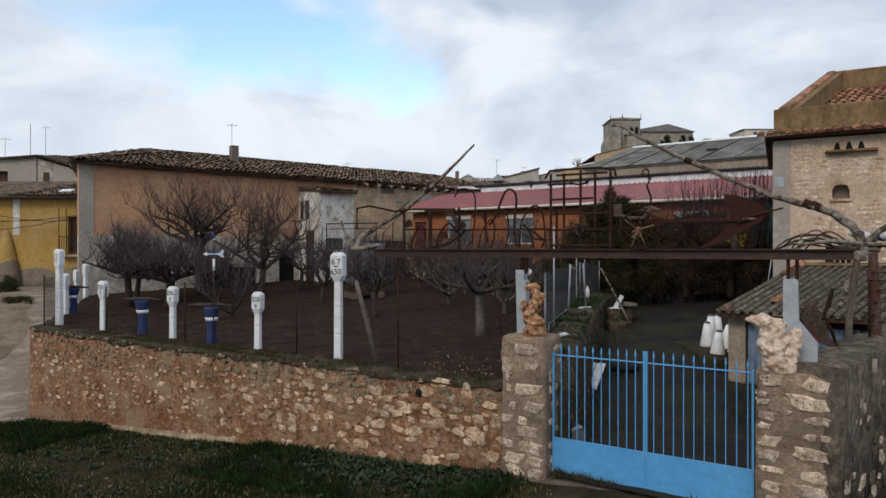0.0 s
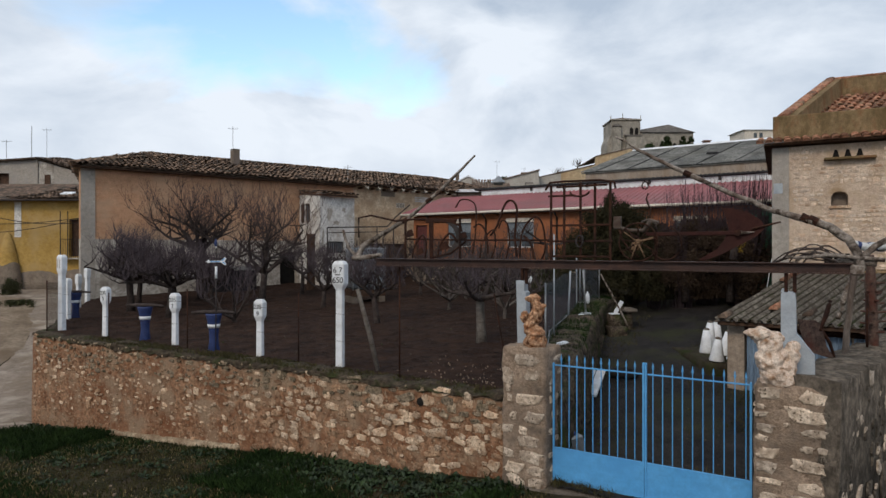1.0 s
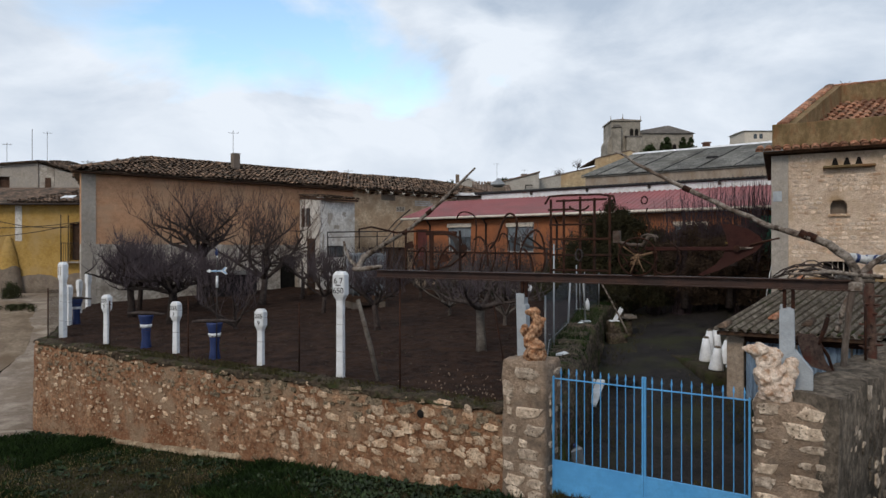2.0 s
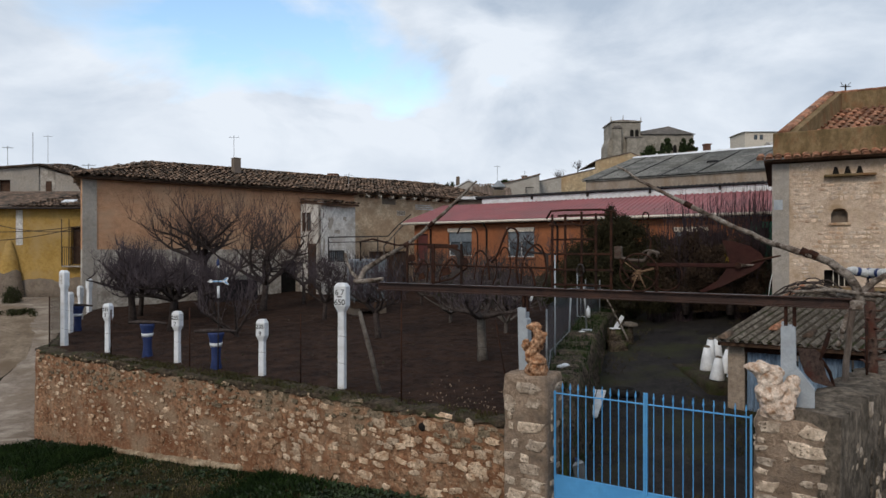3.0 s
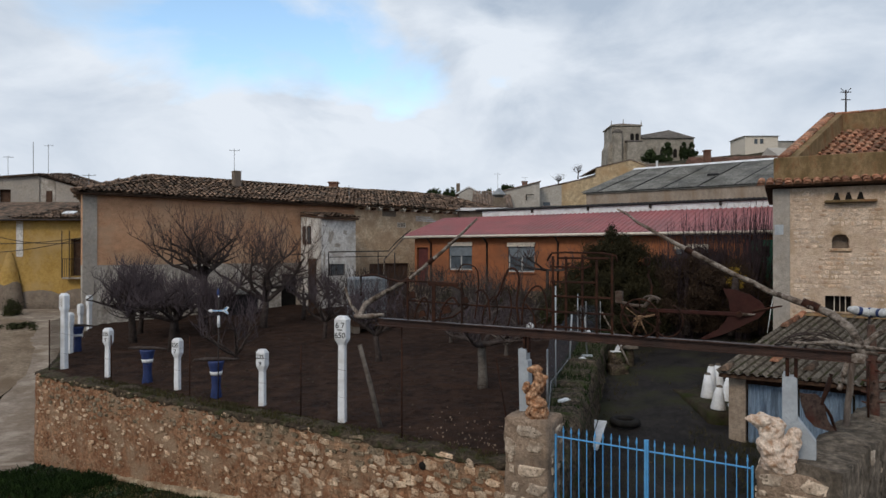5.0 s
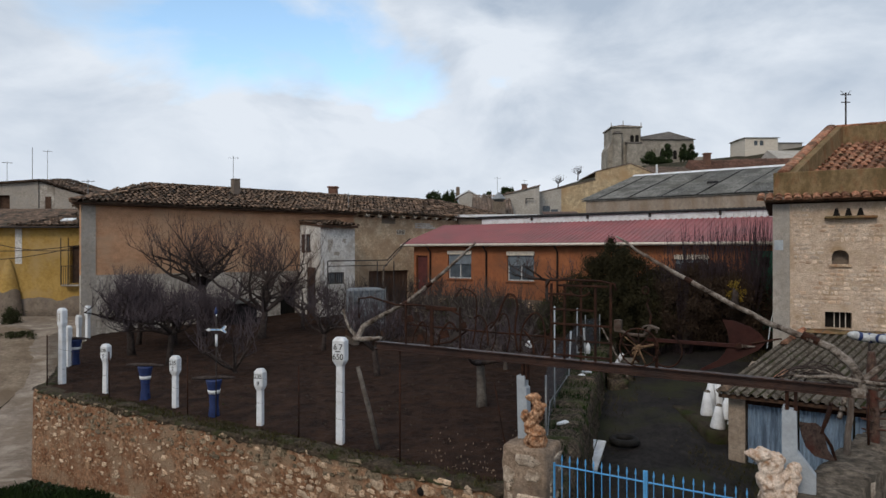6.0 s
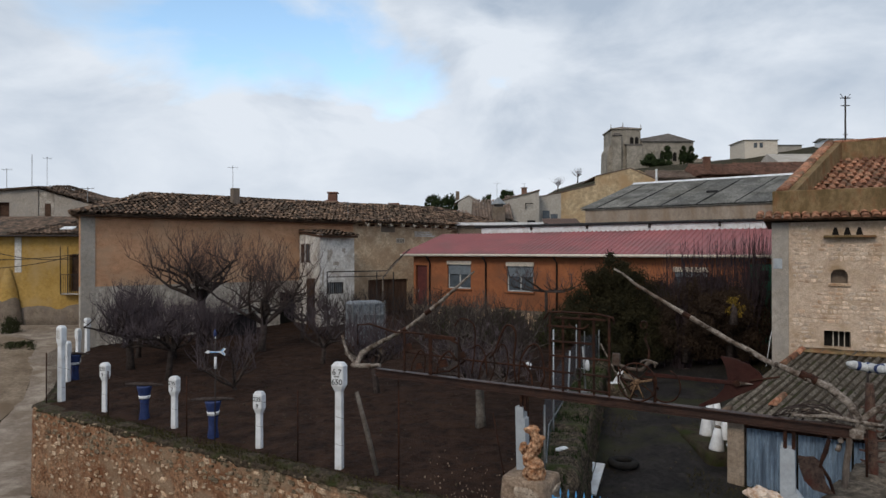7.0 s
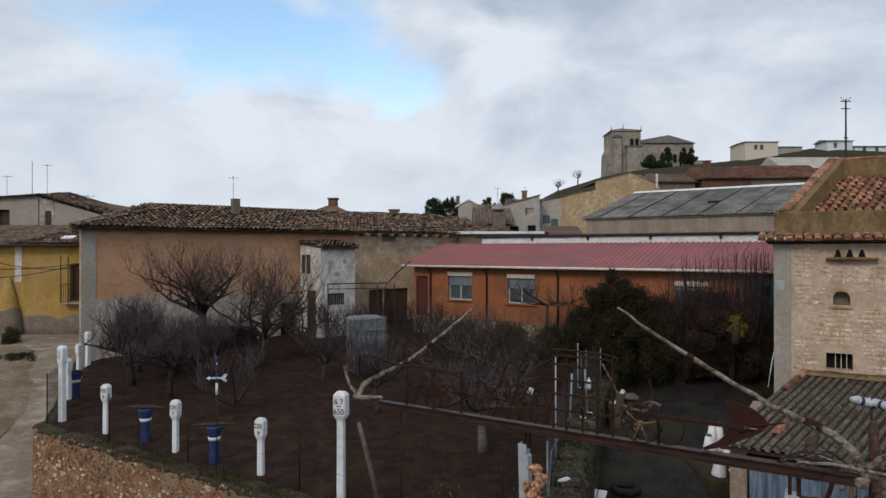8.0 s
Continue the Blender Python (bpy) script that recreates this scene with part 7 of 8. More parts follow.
M_YELLEAF = mat("yellow_winter_leaf", (0.17, 0.11, 0.014), (0.25, 0.17, 0.03), 0.3, 0.8, 0.0, spread=0.3)
M_HEDGE = mat("dark_hedge_green", (0.03, 0.036, 0.016), (0.055, 0.06, 0.028), 0.5, 0.9, 0.0, spread=0.4)
M_PINE = mat("stone_pine_green", (0.026, 0.042, 0.018), (0.045, 0.065, 0.026), 1.5, 0.9, 0.0, spread=0.3)
leafy(6.05, 22.3, 1.9, 3.55, 3.7, 120000, 71, M_CONIFER, "dark bushy cypress tree", "cypress_tree", skew=0.55, leaf=0.042, per=420, tight=0.95,
      spires=((-1.35, 0.0, 2.35, 1.7), (-0.85, 0.1, 2.95, 1.9), (-0.15, 0.0, 3.75, 2.0), (0.3, -0.1, 3.55, 1.9), (0.85, 0.1, 3.15, 2.0), (1.4, 0.0, 2.75, 1.9), (0.1, -0.4, 2.4, 2.6),
              (0.25, 0.35, 3.2, 1.7), (-0.3, 0.35, 3.3, 1.7), (1.9, 0.1, 2.3, 1.7), (-0.6, -0.3, 2.0, 2.4), (1.0, -0.3, 2.1, 2.4)))
leafy(7.7, 22.9, 2.0, 2.5, 2.5, 26000, 72, M_BROWNLEAF, "dark brownish evergreen shrub", "shrub", leaf=0.04, category="shrub", per=400)
leafy(10.2, 23.4, 2.0, 2.6, 1.9, 20000, 75, M_BROWNLEAF, "dark brownish evergreen shrub", "shrub", leaf=0.04, category="shrub", per=400)
leafy(9.1, 22.6, 2.0, 2.65, 2.2, 24000, 73, M_BROWNLEAF, "dark brownish evergreen shrub", "shrub", leaf=0.04, category="shrub", per=400)
leafy(8.4, 21.9, 1.95, 2.5, 2.4, 26000, 76, M_BROWNLEAF, "dark brownish evergreen shrub", "shrub", leaf=0.04, category="shrub", per=400)
leafy(9.9, 21.8, 1.95, 2.3, 2.4, 26000, 77, M_BROWNLEAF, "dark brownish evergreen shrub", "shrub", leaf=0.04, category="shrub", per=400)
leafy(10.9, 22.2, 1.95, 2.2, 1.6, 16000, 78, M_BROWNLEAF, "dark brownish evergreen shrub", "shrub", leaf=0.04, category="shrub", per=400)
leafy(9.3, 20.2, 3.45, 0.75, 0.45, 300, 74, M_YELLEAF, "small yellow-leaved shoot tip on the shrub", "yellow_shoot", trunk=True, leaf=0.045, category="shrub")
for i, (x, y, w) in enumerate(((2.6, 27.6, 2.6), (4.6, 26.4, 2.4), (0.6, 29.2, 2.4), (6.6, 25.6, 2.2))):
    leafy(x, y, garden_z(x, y) - 0.05, 1.25, w, 9000, 80 + i, M_HEDGE, "low dark green garden hedge", "hedge", trunk=False, leaf=0.05, category="hedge")
leafy(-24.6, 35.8, gz(-24.6, 35.8), 0.85, 1.1, 3000, 90, M_HEDGE, "small dark bush beside the lane", "bush", trunk=False, leaf=0.05, category="bush")

for i, (x, y) in enumerate(((-22.0, 32.6), (-23.3, 32.0), (-24.6, 31.2), (-26.0, 30.6))):
    leafy(x, y, gz(x, y), 0.28, 1.7, 1400, 140 + i, M_HEDGE, "low dark weeds along the edge of the lane", "verge_weeds", trunk=False, leaf=0.06, category="weeds")

# ---- distance: hill village and church ----
M_FARSLATE = mat("weathered_grey_brown_roof", (0.105, 0.092, 0.082), (0.165, 0.148, 0.132), 1.5, 0.9, 0.3, stain=(0.085, 0.075, 0.066), stain_size=2.5)
church = thing("church", "old stone church with a square tower on the hill", "church", pose(51.2, 176, 0, 0, 0, 0))
part("tower", MB().box(-4.4, 3.7, 0, 8.8, 26, 39.4, c=0.2), M_CHURCH, church)
part("cornice", MB().box(-4.7, 4.0, -0.3, 9.1, 39.4, 39.8, c=0.1), M_CHURCH, church)
part("tower_roof", MB().loft([[(-4.6, -0.2, 39.81), (3.9, -0.2, 39.81), (3.9, 9, 39.81), (-4.6, 9, 39.81)], [(-0.55, 4.2, 41.0), (-0.15, 4.2, 41.0), (-0.15, 4.6, 41.0), (-0.55, 4.6, 41.0)]]), M_OLDTILE, church)
for x in (-4.5, 3.8, 0.0):
    part("finial", MB().tube([(x, 0.2 if x else 4.4, 39.7 if x else 40.8), (x, 0.2 if x else 4.4, 41.0 if x else 42.4)], [0.16, 0.05], 6), M_CHURCH, church)
# belfry shade is a set of black shapes, with no depth behind
for x, z in ((1.2, 36.6), (2.6, 36.6), (-2.4, 37.6)):
    part("belfry_opening", MB().prism([(x - 0.5, z - 1.1), (x + 0.5, z - 1.1), (x + 0.5, z + 0.5), (x, z + 0.9), (x - 0.5, z + 0.5)], -0.05, 0.2), M_DARK, church)
part("buttress", MB().prism([(-5.6, 26), (-4.4, 26), (-4.4, 35.5), (-5.4, 33.5)], 0.5, 7.5), M_CHURCH, church)
part("stair_turret", MB().box(-4.2, -1.9, -1.3, -0.01, 26, 37.6, c=0.3), M_CHURCH, church)
part("turret_cap", MB().loft([[(-4.4, -1.5, 37.6), (-1.7, -1.5, 37.6), (-1.7, -0.01, 37.6), (-4.4, -0.01, 37.6)], [(-3.6, -0.4, 38.5), (-2.5, -0.4, 38.5), (-2.5, -0.02, 38.5), (-3.6, -0.02, 38.5)]]), M_FARSLATE, church)
part("nave", MB().box(3.71, 18.0, -1, 10, 25.5, 35.9, c=0.1), M_CHURCH, church)
part("side_aisle", MB().box(-0.6, 3.70, -1.8, -0.02, 25.5, 34.8, c=0.1), M_CHURCH, church)
part("aisle_roof", MB().prism([(-2.0, 34.81), (-0.01, 34.81), (-0.01, 35.5)], -3.7, 0.8), M_FARSLATE, church, m=pose(0, 0, 0, 0, 0, 90))
part("nave_roof", MB().add([(3.71, -1.5, 35.9), (18.4, -1.5, 35.9), (18.4, 10.5, 35.9), (3.71, 10.5, 35.9), (3.71, 4.5, 37.5), (13.0, 4.5, 39.2)],
                           [(0, 1, 5, 4), (1, 2, 5), (2, 3, 4, 5), (3, 0, 4), (0, 3, 2, 1)]), M_FARSLATE, church)
for x in (7.5, 11, 14.5):
    part("nave_buttress", MB().box(x - 0.5, x + 0.5, -2.0, -1.01, 26, 33.5, c=0.1), M_CHURCH, church)
for x in (9.2, 12.8, 16.5):
    part("nave_window", MB().prism([(x - 0.5, 30.5), (x + 0.5, 30.5), (x + 0.5, 32.6), (x, 33.1), (x - 0.5, 32.6)], -1.04, -0.8), M_DARK, church)
part("apse", MB().box(18.01, 22, 1, 9, 25.5, 31.5, c=0.2), M_CHURCH, church)
for i, (x, y, h, w) in enumerate(((53.5, 164, 3.4, 4.0), (58.0, 164, 5.2, 2.6), (62.6, 165, 4.8, 2.2), (65.0, 166, 4.6, 2.4), (56, 163, 1.8, 5))):
    leafy(x, y, gz(x, y) - 0.5, h, w, 4000, 100 + i, M_PINE, "dark evergreen tree below the church", "far_tree", leaf=0.28)
for i, (x, y) in enumerate(((28.9, 160), (35.0, 165))):
    bare_tree(x, y, 3.9, 2.6, 6, 110 + i, trunk_h=1.5, trunk_r=0.16, shoots=4, subs=4, twig_len=1.6, base=gz(x, y), label="small bare tree on the hillside", name="far_bare_tree")


def far_house(name, label, x, y, rz, length, depth, base, eave, ridge, wall_mat, roof_mat, windows=(), chimney=None, hip=0.0, tiled=True):
    h = thing(name, label, "house", pose(x, y, 0, 0, 0, rz))
    holes = [(a, a + 0.9, z, z + 1.2) for a, z in windows]
    part("wall", wall_with_openings(0, length, base, eave, 0, 0.3, holes), wall_mat, h)
    for a, z in windows:
        part("window", MB().box(a, a + 0.9, 0.22, 0.28, z, z + 1.2), M_GLASSDARK, h)
    for x0 in (0.0, length - 0.3):
        part("wall", MB().prism([(0.301, base), (depth, base), (depth, eave), (depth / 2, ridge - 0.12 if not hip else eave), (0.301, eave)], -0.3, 0.0), wall_mat, h, m=pose(x0, 0, 0, 0, 0, 90))
    part("roof", MB().add([(-0.4, -0.4, eave), (length + 0.4, -0.4, eave), (length + 0.4, depth + 0.4, eave), (-0.4, depth + 0.4, eave), (hip - 0.4, depth / 2, ridge), (length + 0.4 - hip, depth / 2, ridge)],
                          [(0, 1, 5, 4), (1, 2, 5), (2, 3, 4, 5), (3, 0, 4), (0, 3, 2, 1)]), roof_mat, h)
    sl = math.hypot(depth / 2 + 0.4, ridge - eave)
    if tiled:
        part("roof_tiles", tile_roof((-0.4, -0.4, eave + 0.03), (1, 0, 0), (0, depth / 2 + 0.4, ridge - eave), length + 0.8, sl, hip, hip, col=0.32, row=0.55, seed=int(x * 10) % 97), roof_mat, h)["kind"] = "stuff"
    if chimney:
        cx, cy, cz = chimney
        c = part("chimney", MB().box(cx, cx + 0.8, cy, cy + 0.8, eave, cz, c=0.05), wall_mat, h)
        part("chimney_cap", MB().box(cx - 0.1, cx + 0.9, cy - 0.1, cy + 0.9, cz, cz + 0.15, c=0.03), roof_mat, c)
    return h


M_FARRED = mat("far_red_brown_tile", (0.14, 0.075, 0.055), (0.21, 0.12, 0.09), 1.2, 0.9, 0.3, stain=(0.11, 0.065, 0.05), stain_size=2.5, spread=0.3)
M_FARTAN = mat("far_tan_tile", (0.17, 0.125, 0.10), (0.26, 0.20, 0.165), 1.2, 0.9, 0.3, stain=(0.13, 0.10, 0.08), stain_size=2.5, spread=0.25)
M_FARYEL = mat("yellow_brick_wall", (0.44, 0.33, 0.20), (0.56, 0.44, 0.285), 1.0, 0.9, 0.3, fine=0.2, mid=0.3, stain=(0.40, 0.27, 0.15), stain_size=2.5)
M_FARGREY = mat("pale_grey_plaster", (0.40, 0.37, 0.325), (0.49, 0.455, 0.41), 1.5, 0.9, 0.2, stain=(0.33, 0.31, 0.28), stain_size=2.5)

yb = thing("yellow_brick_house", "tall yellow brick house with a stepped gable", "house", pose(0, 72, 0))
part("wall", MB().prism([(13.4, 4), (24.6, 4), (24.6, 13.7), (22.4, 14.85), (21.3, 15.1), (17.4, 14.2), (17.35, 13.25), (13.4, 12.3)], 0, 0.5), M_FARYEL, yb)
part("wall", MB().prism([(10.75, 4), (13.39, 4), (13.39, 12.3), (10.75, 11.8)], 0.0, 0.5), M_FARGREY, yb)
part("wall", MB().box(24.1, 24.6, 0.51, 9, 4, 13.4), M_FARYEL, yb)
for a, b, c, d in ((10.7, 11.83, 17.34, 13.29), (17.36, 14.24, 21.3, 15.16), (21.3, 15.16, 24.9, 13.6)):
    part("roof", MB().prism([(a, b - 0.06), (c, d - 0.06), (c, d + 0.05), (a, b + 0.05)], -0.06, 9), M_FARTAN, yb)
for x, z in ((11.3, 9.4), (12.2, 9.0)):
    part("window", MB().box(x, x + 0.8, -0.04, 0.1, z, z + 0.9), M_GLASSDARK, yb)
part("corner_post", MB().tube([(24.2, -0.2, 13.4), (24.2, -0.2, 15.0)], 0.12, 6), M_WHITE, yb)
far_house("village_house", "village house with a pale brown tiled roof", 3.6, 67, 0, 3.4, 7, 2, 9.0, 11.1, M_FARGREY, M_FARTAN, ())
slope = thing("sloping_roof_house", "pale plastered house with a single sloping tiled roof", "house", pose(0, 70, 0))
part("wall", wall_with_openings(6.7, 10.6, 2, 11.35, 0, 0.4, [(6.9, 8.3, 8.2, 9.0), (9.3, 10.2, 7.9, 9.1)]), M_FARGREY, slope)
part("gable", MB().prism([(6.7, 11.351), (10.6, 11.351), (10.6, 12.35)], 0, 0.4), M_FARGREY, slope)
part("roof", MB().prism([(6.5, 11.32), (10.7, 12.40), (10.7, 12.52), (6.5, 11.44)], -0.15, 8), M_FARTAN, slope)
# black sheets take the place of the dim interior
for a, b, z0, z1 in ((6.9, 8.3, 8.2, 9.0), (9.3, 10.2, 7.9, 9.1)):
    part("dark_opening", MB().box(a, b, 0.2, 0.26, z0, z1), M_DARK, slope)
lamp_arm = part("wall_lamp", MB().box(9.0, 9.9, -0.35, -0.28, 10.9, 11.0, c=0.02), M_IRON, slope)
part("bracket", MB().box(9.05, 9.12, -0.3, -0.01, 10.4, 10.9, c=0.01), M_IRON, lamp_arm)
gab = thing("white_gable_house", "small village house with a white-edged gable", "house", pose(0, 75, 0))
part("wall", MB().prism([(1.75, 4), (4.2, 4), (4.2, 11.55), (2.95, 12.2), (1.75, 11.55)], 0, 0.3), M_FARGREY, gab)
part("roof", MB().prism([(1.4, 11.45), (2.95, 12.27), (4.55, 11.45), (4.55, 11.58), (2.95, 12.42), (1.4, 11.58)], 0.02, 6), M_FARRED, gab)
part("bargeboard", MB().prism([(1.35, 11.42), (2.95, 12.26), (4.6, 11.42), (4.6, 11.56), (2.95, 12.42), (1.35, 11.56)], -0.12, 0.0), M_WHITE, gab, "white bargeboard")
part("chimney", MB().box(1.5, 1.95, 2, 2.5, 11.4, 13.0, c=0.05), M_PLINTH, gab)
far_house("village_house", "village house with a long brown tiled roof", 9.6, 95, -6, 9, 9, 4, 12.4, 14.2, M_FARRED, M_FARTAN, (), (2.2, 4, 15.5))
far_house("village_house", "house with a red-brown hipped roof and chimney", -12.9, 58, 0, 4.4, 5, 1, 9.5, 10.75, M_FARRED, M_FARRED, (), (1.9, 2.1, 11.2), hip=2.5, tiled=False)
far_house("village_house", "house with a red tiled roof behind the warehouse", 35.2, 86, 0, 6.6, 8, 4, 16.0, 17.9, M_FARRED, M_FARRED, (), (1.0, 1.5, 18.6))
far_house("village_house", "low house with a pale brown roof", 29.4, 87, 0, 5.2, 8, 4, 15.6, 17.1, M_PLINTH, M_FARTAN, ())
far_house("village_house", "house with a dark red tiled roof", 42, 88, -6, 10, 8, 6, 16.2, 18.4, M_PLINTH, M_FARRED, ())
far_house("village_house", "long pale plastered house on the slope", 49.5, 92, 0, 10, 8, 6, 18.2, 20.4, M_CREAM, M_FARGREY, (), tiled=False)
far_house("white_farm_shed", "low white shed with small windows on the hilltop", 91, 150, 0, 6, 5, 26, 32.2, 32.8, M_WHITE, M_GREYSHEET, ((1.5, 30.6),), tiled=False)
far_house("white_farm_shed", "long low white shed with small windows on the hilltop", 98, 151, 0, 16, 5, 26, 31.0, 31.6, M_WHITE, M_GREYSHEET, ((2.0, 29.6), (5.0, 29.6), (8.0, 29.6), (11.0, 29.6)), tiled=False)
far_house("grey_hill_building", "pale grey flat-topped building on the hill", 73.4, 154, 0, 8.0, 8, 26, 32.7, 32.85, M_CREAM, M_FARGREY, ((2.2, 30.8), (3.6, 30.8)), tiled=False)
far_house("grey_hill_building", "lower pale grey building on the hill", 82.4, 156, 0, 6, 8, 26, 31.8, 32.0, M_FARGREY, M_FARGREY, (), tiled=False)
far_house("flue_house", "brown roofed house with a metal flue", -6, 55, 0, 8, 5, 1, 8.4, 9.2, M_PLINTH, M_FARRED, (), (1.1, 2, 9.9))
cowl = thing("chimney_cowl", "white conical metal chimney cowl", "chimney", pose(5.75, 66.0, 9.0))
part("plinth", MB().box(-0.65, 0.65, -0.5, 0.5, -1.5, 1.3, c=0.05), M_PLINTH, cowl)
part("cone", turned([(0.5, 1.3), (0.5, 1.5), (0.8, 1.55), (0.75, 1.65), (0.1, 2.3)], 12), M_GALV, cowl)
for i, (x, y, w, h, top) in enumerate(((-1.5, 100, 3.4, 2.6, 14.3), (0.9, 101, 3.2, 2.6, 14.4), (7.9, 112, 2.2, 2.8, 15.4), (11.2, 113, 3.0, 3.2, 16.3))):
    leafy(x, y, top - h - 1.5, h + 1.5, w, 7000, 130 + i, M_PINE, "rounded dark green stone pine", "pine_tree", leaf=0.16, skew=0.3)


def aerial(x, y, z0, z1, rungs, label="thin television aerial on a mast", s=1.0, arm=True):
    a = thing("tv_aerial", label, "aerial", pose(x, y, 0))
    part("mast", MB().tube([(0, 0, z0), (0, 0, z1)], 0.025 * s, 5), M_GALV, a)
    if arm:
        part("boom", MB().tube([(-0.45 * s, 0, z1 - 0.12), (0.45 * s, 0.1, z1 - 0.12)], 0.016 * s, 4), M_GALV, a)
        for k in range(rungs):
            xx = -0.4 * s + 0.8 * s * k / max(1, rungs - 1)
            part("rod", MB().tube([(xx, -0.22 * s, z1 - 0.12), (xx, 0.25 * s, z1 - 0.05)], 0.010 * s, 4), M_GALV, a)
    return a


aerial(-34.6, 50, 10.5, 12.3, 4, s=0.8)
aerial(-32.6, 50, 10.6, 13.4, 0, "thin bare mast on the roof", arm=False)
aerial(-31.4, 50, 10.7, 13.2, 3, s=0.7)
aerial(-26.5, 47, 9.3, 10.5, 3)
aerial(-11.75, 35.2, 8.8, 10.5, 3, "thin television aerial beside the chimney", s=0.6)
aerial(-5.6, 37.0, 7.4, 8.6, 3, "small aerial on the farmhouse eave", s=0.6)
aerial(5.6, 66, 10.5, 12.9, 3, s=0.8)
aerial(12.3, 96, 13.5, 16.0, 3, s=0.9)
pyl = thing("power_pole", "tall power pole with crossarms on the hillside", "power pole", pose(63.6, 100, 0))
part("pole", MB().tube([(0, 0, 8), (0, 0, 30.2)], [0.18, 0.12], 7), M_IRON, pyl)
for z, w in ((29.8, 0.8), (28.6, 0.7), (24.0, 0.35)):
    part("crossarm", MB().box(-w, w, -0.08, 0.08, z, z + 0.12), M_IRON, pyl)
part("strut", MB().tube([(-0.8, 0, 30.5), (0, 0, 29.6), (0.8, 0, 30.5)], 0.05, 5), M_IRON, pyl)
for i, (z0, sag, z1) in enumerate(((5.9, 0.35, 5.3), (5.2, 0.15, 5.6), (4.6, 0.2, 5.6))):
    cb = MB()
    pts = [(-28.5 + 6.6 * k / 12, 38.6, z0 + (z1 - z0) * k / 12 - sag * math.sin(math.pi * k / 12)) for k in range(13)]
    cb.tube(pts, 0.022, 4)
    solid("cable", cb, M_IRON, "dark cable slung across the yellow wall", "cable", group="cables")
pg = thing("iron_pergola", "thin iron pergola in front of the annex", "pergola", pose(-5.62, 30.5, garden_z(-5.62, 30.5), 0, 0, 0))
for x in (0.0, 2.4, 3.2):
    part("upright", MB().tube([(x, 0, 0), (x, 0, 3.0)], 0.03, 5), M_IRON, pg)
part("rail", MB().tube([(0, 0, 3.0), (2.9, 0, 3.05), (3.3, 0, 3.5), (4.0, 0, 4.1)], 0.03, 5), M_IRON, pg)
part("rail", MB().tube([(0, 0, 2.75), (2.9, 0, 2.8)], 0.02, 5), M_IRON, pg)
col = MB()
col.box(-6.55, -6.2, 30.2, 30.5, 1.5, 4.4, c=0.03)
solid("timber_post", col, M_DARKWOOD, "thick dark timber post in the garden", "post")

# ---- stones, tiles and grass ----
def stone_meshes(n, material, seed, depth=0.05, square=0.9):
    """Irregular worn stones one metre across, face towards -y; square: how boxy the outline is."""
    rnd = random.Random(seed)
    out = []
    for i in range(n):
        k = rnd.choice((8, 9, 10, 11))
        ang = [2 * math.pi * (j + rnd.uniform(-0.32, 0.32)) / k for j in range(k)]
        rr = [0.45 * rnd.uniform(0.74, 1.12) * (1 + square * (1 / max(abs(math.cos(a)), abs(math.sin(a))) - 1)) for a in ang]
        skew = rnd.uniform(-0.22, 0.22)
        tx, tz = rnd.uniform(-0.5, 0.5), rnd.uniform(-0.5, 0.5)

        def rim(f, y, wear=0.0):
            pts = []
            for a, r in zip(ang, rr):
                q = r * f * (1 + rnd.uniform(-wear, wear))
                x, z = q * math.cos(a), q * math.sin(a)
                pts.append((x + skew * z, y + depth * (tx * x + tz * z) + depth * rnd.uniform(-wear, wear), z))
            return pts
        me = MB(smooth=False).loft([rim(1.0, depth * 1.2), rim(0.98, -depth * 0.45, 0.03), rim(0.80, -depth, 0.12), rim(0.42, -depth * 1.12, 0.25)]).mesh("stone", material)
        fix_normals(me)
        out.append(me)
    return out


def lay(mesh, parent, m, name="stone"):
    ob = new(name, mesh)
    ob.parent = parent
    ob.matrix_basis = m
    return ob


rnd = random.Random(5)
M_LICHEN = mat("lichened_grey_stone", (0.16, 0.118, 0.08), (0.40, 0.315, 0.225), 0.10, 0.95, 0.6, fine=0.022, spread=0.3, stain=(0.085, 0.068, 0.042), stain_size=0.16, pebble=(0.055, 0.05, 0.036), pebble_size=0.036, mid=0.4, world=True)
M_RUSTSTONE = mat("rust_stained_stone", (0.27, 0.165, 0.10), (0.45, 0.31, 0.205), 0.14, 0.95, 0.6, fine=0.022, spread=0.28, stain=(0.20, 0.095, 0.05), stain_size=0.22, pebble=(0.13, 0.07, 0.04), pebble_size=0.036, mid=0.4, world=True)
KINDS = [stone_meshes(16, M_STONE, 3, depth=0.015), stone_meshes(16, M_LICHEN, 4, depth=0.018), stone_meshes(16, M_RUSTSTONE, 6, depth=0.014)]
spots = []
z_row = -1.25
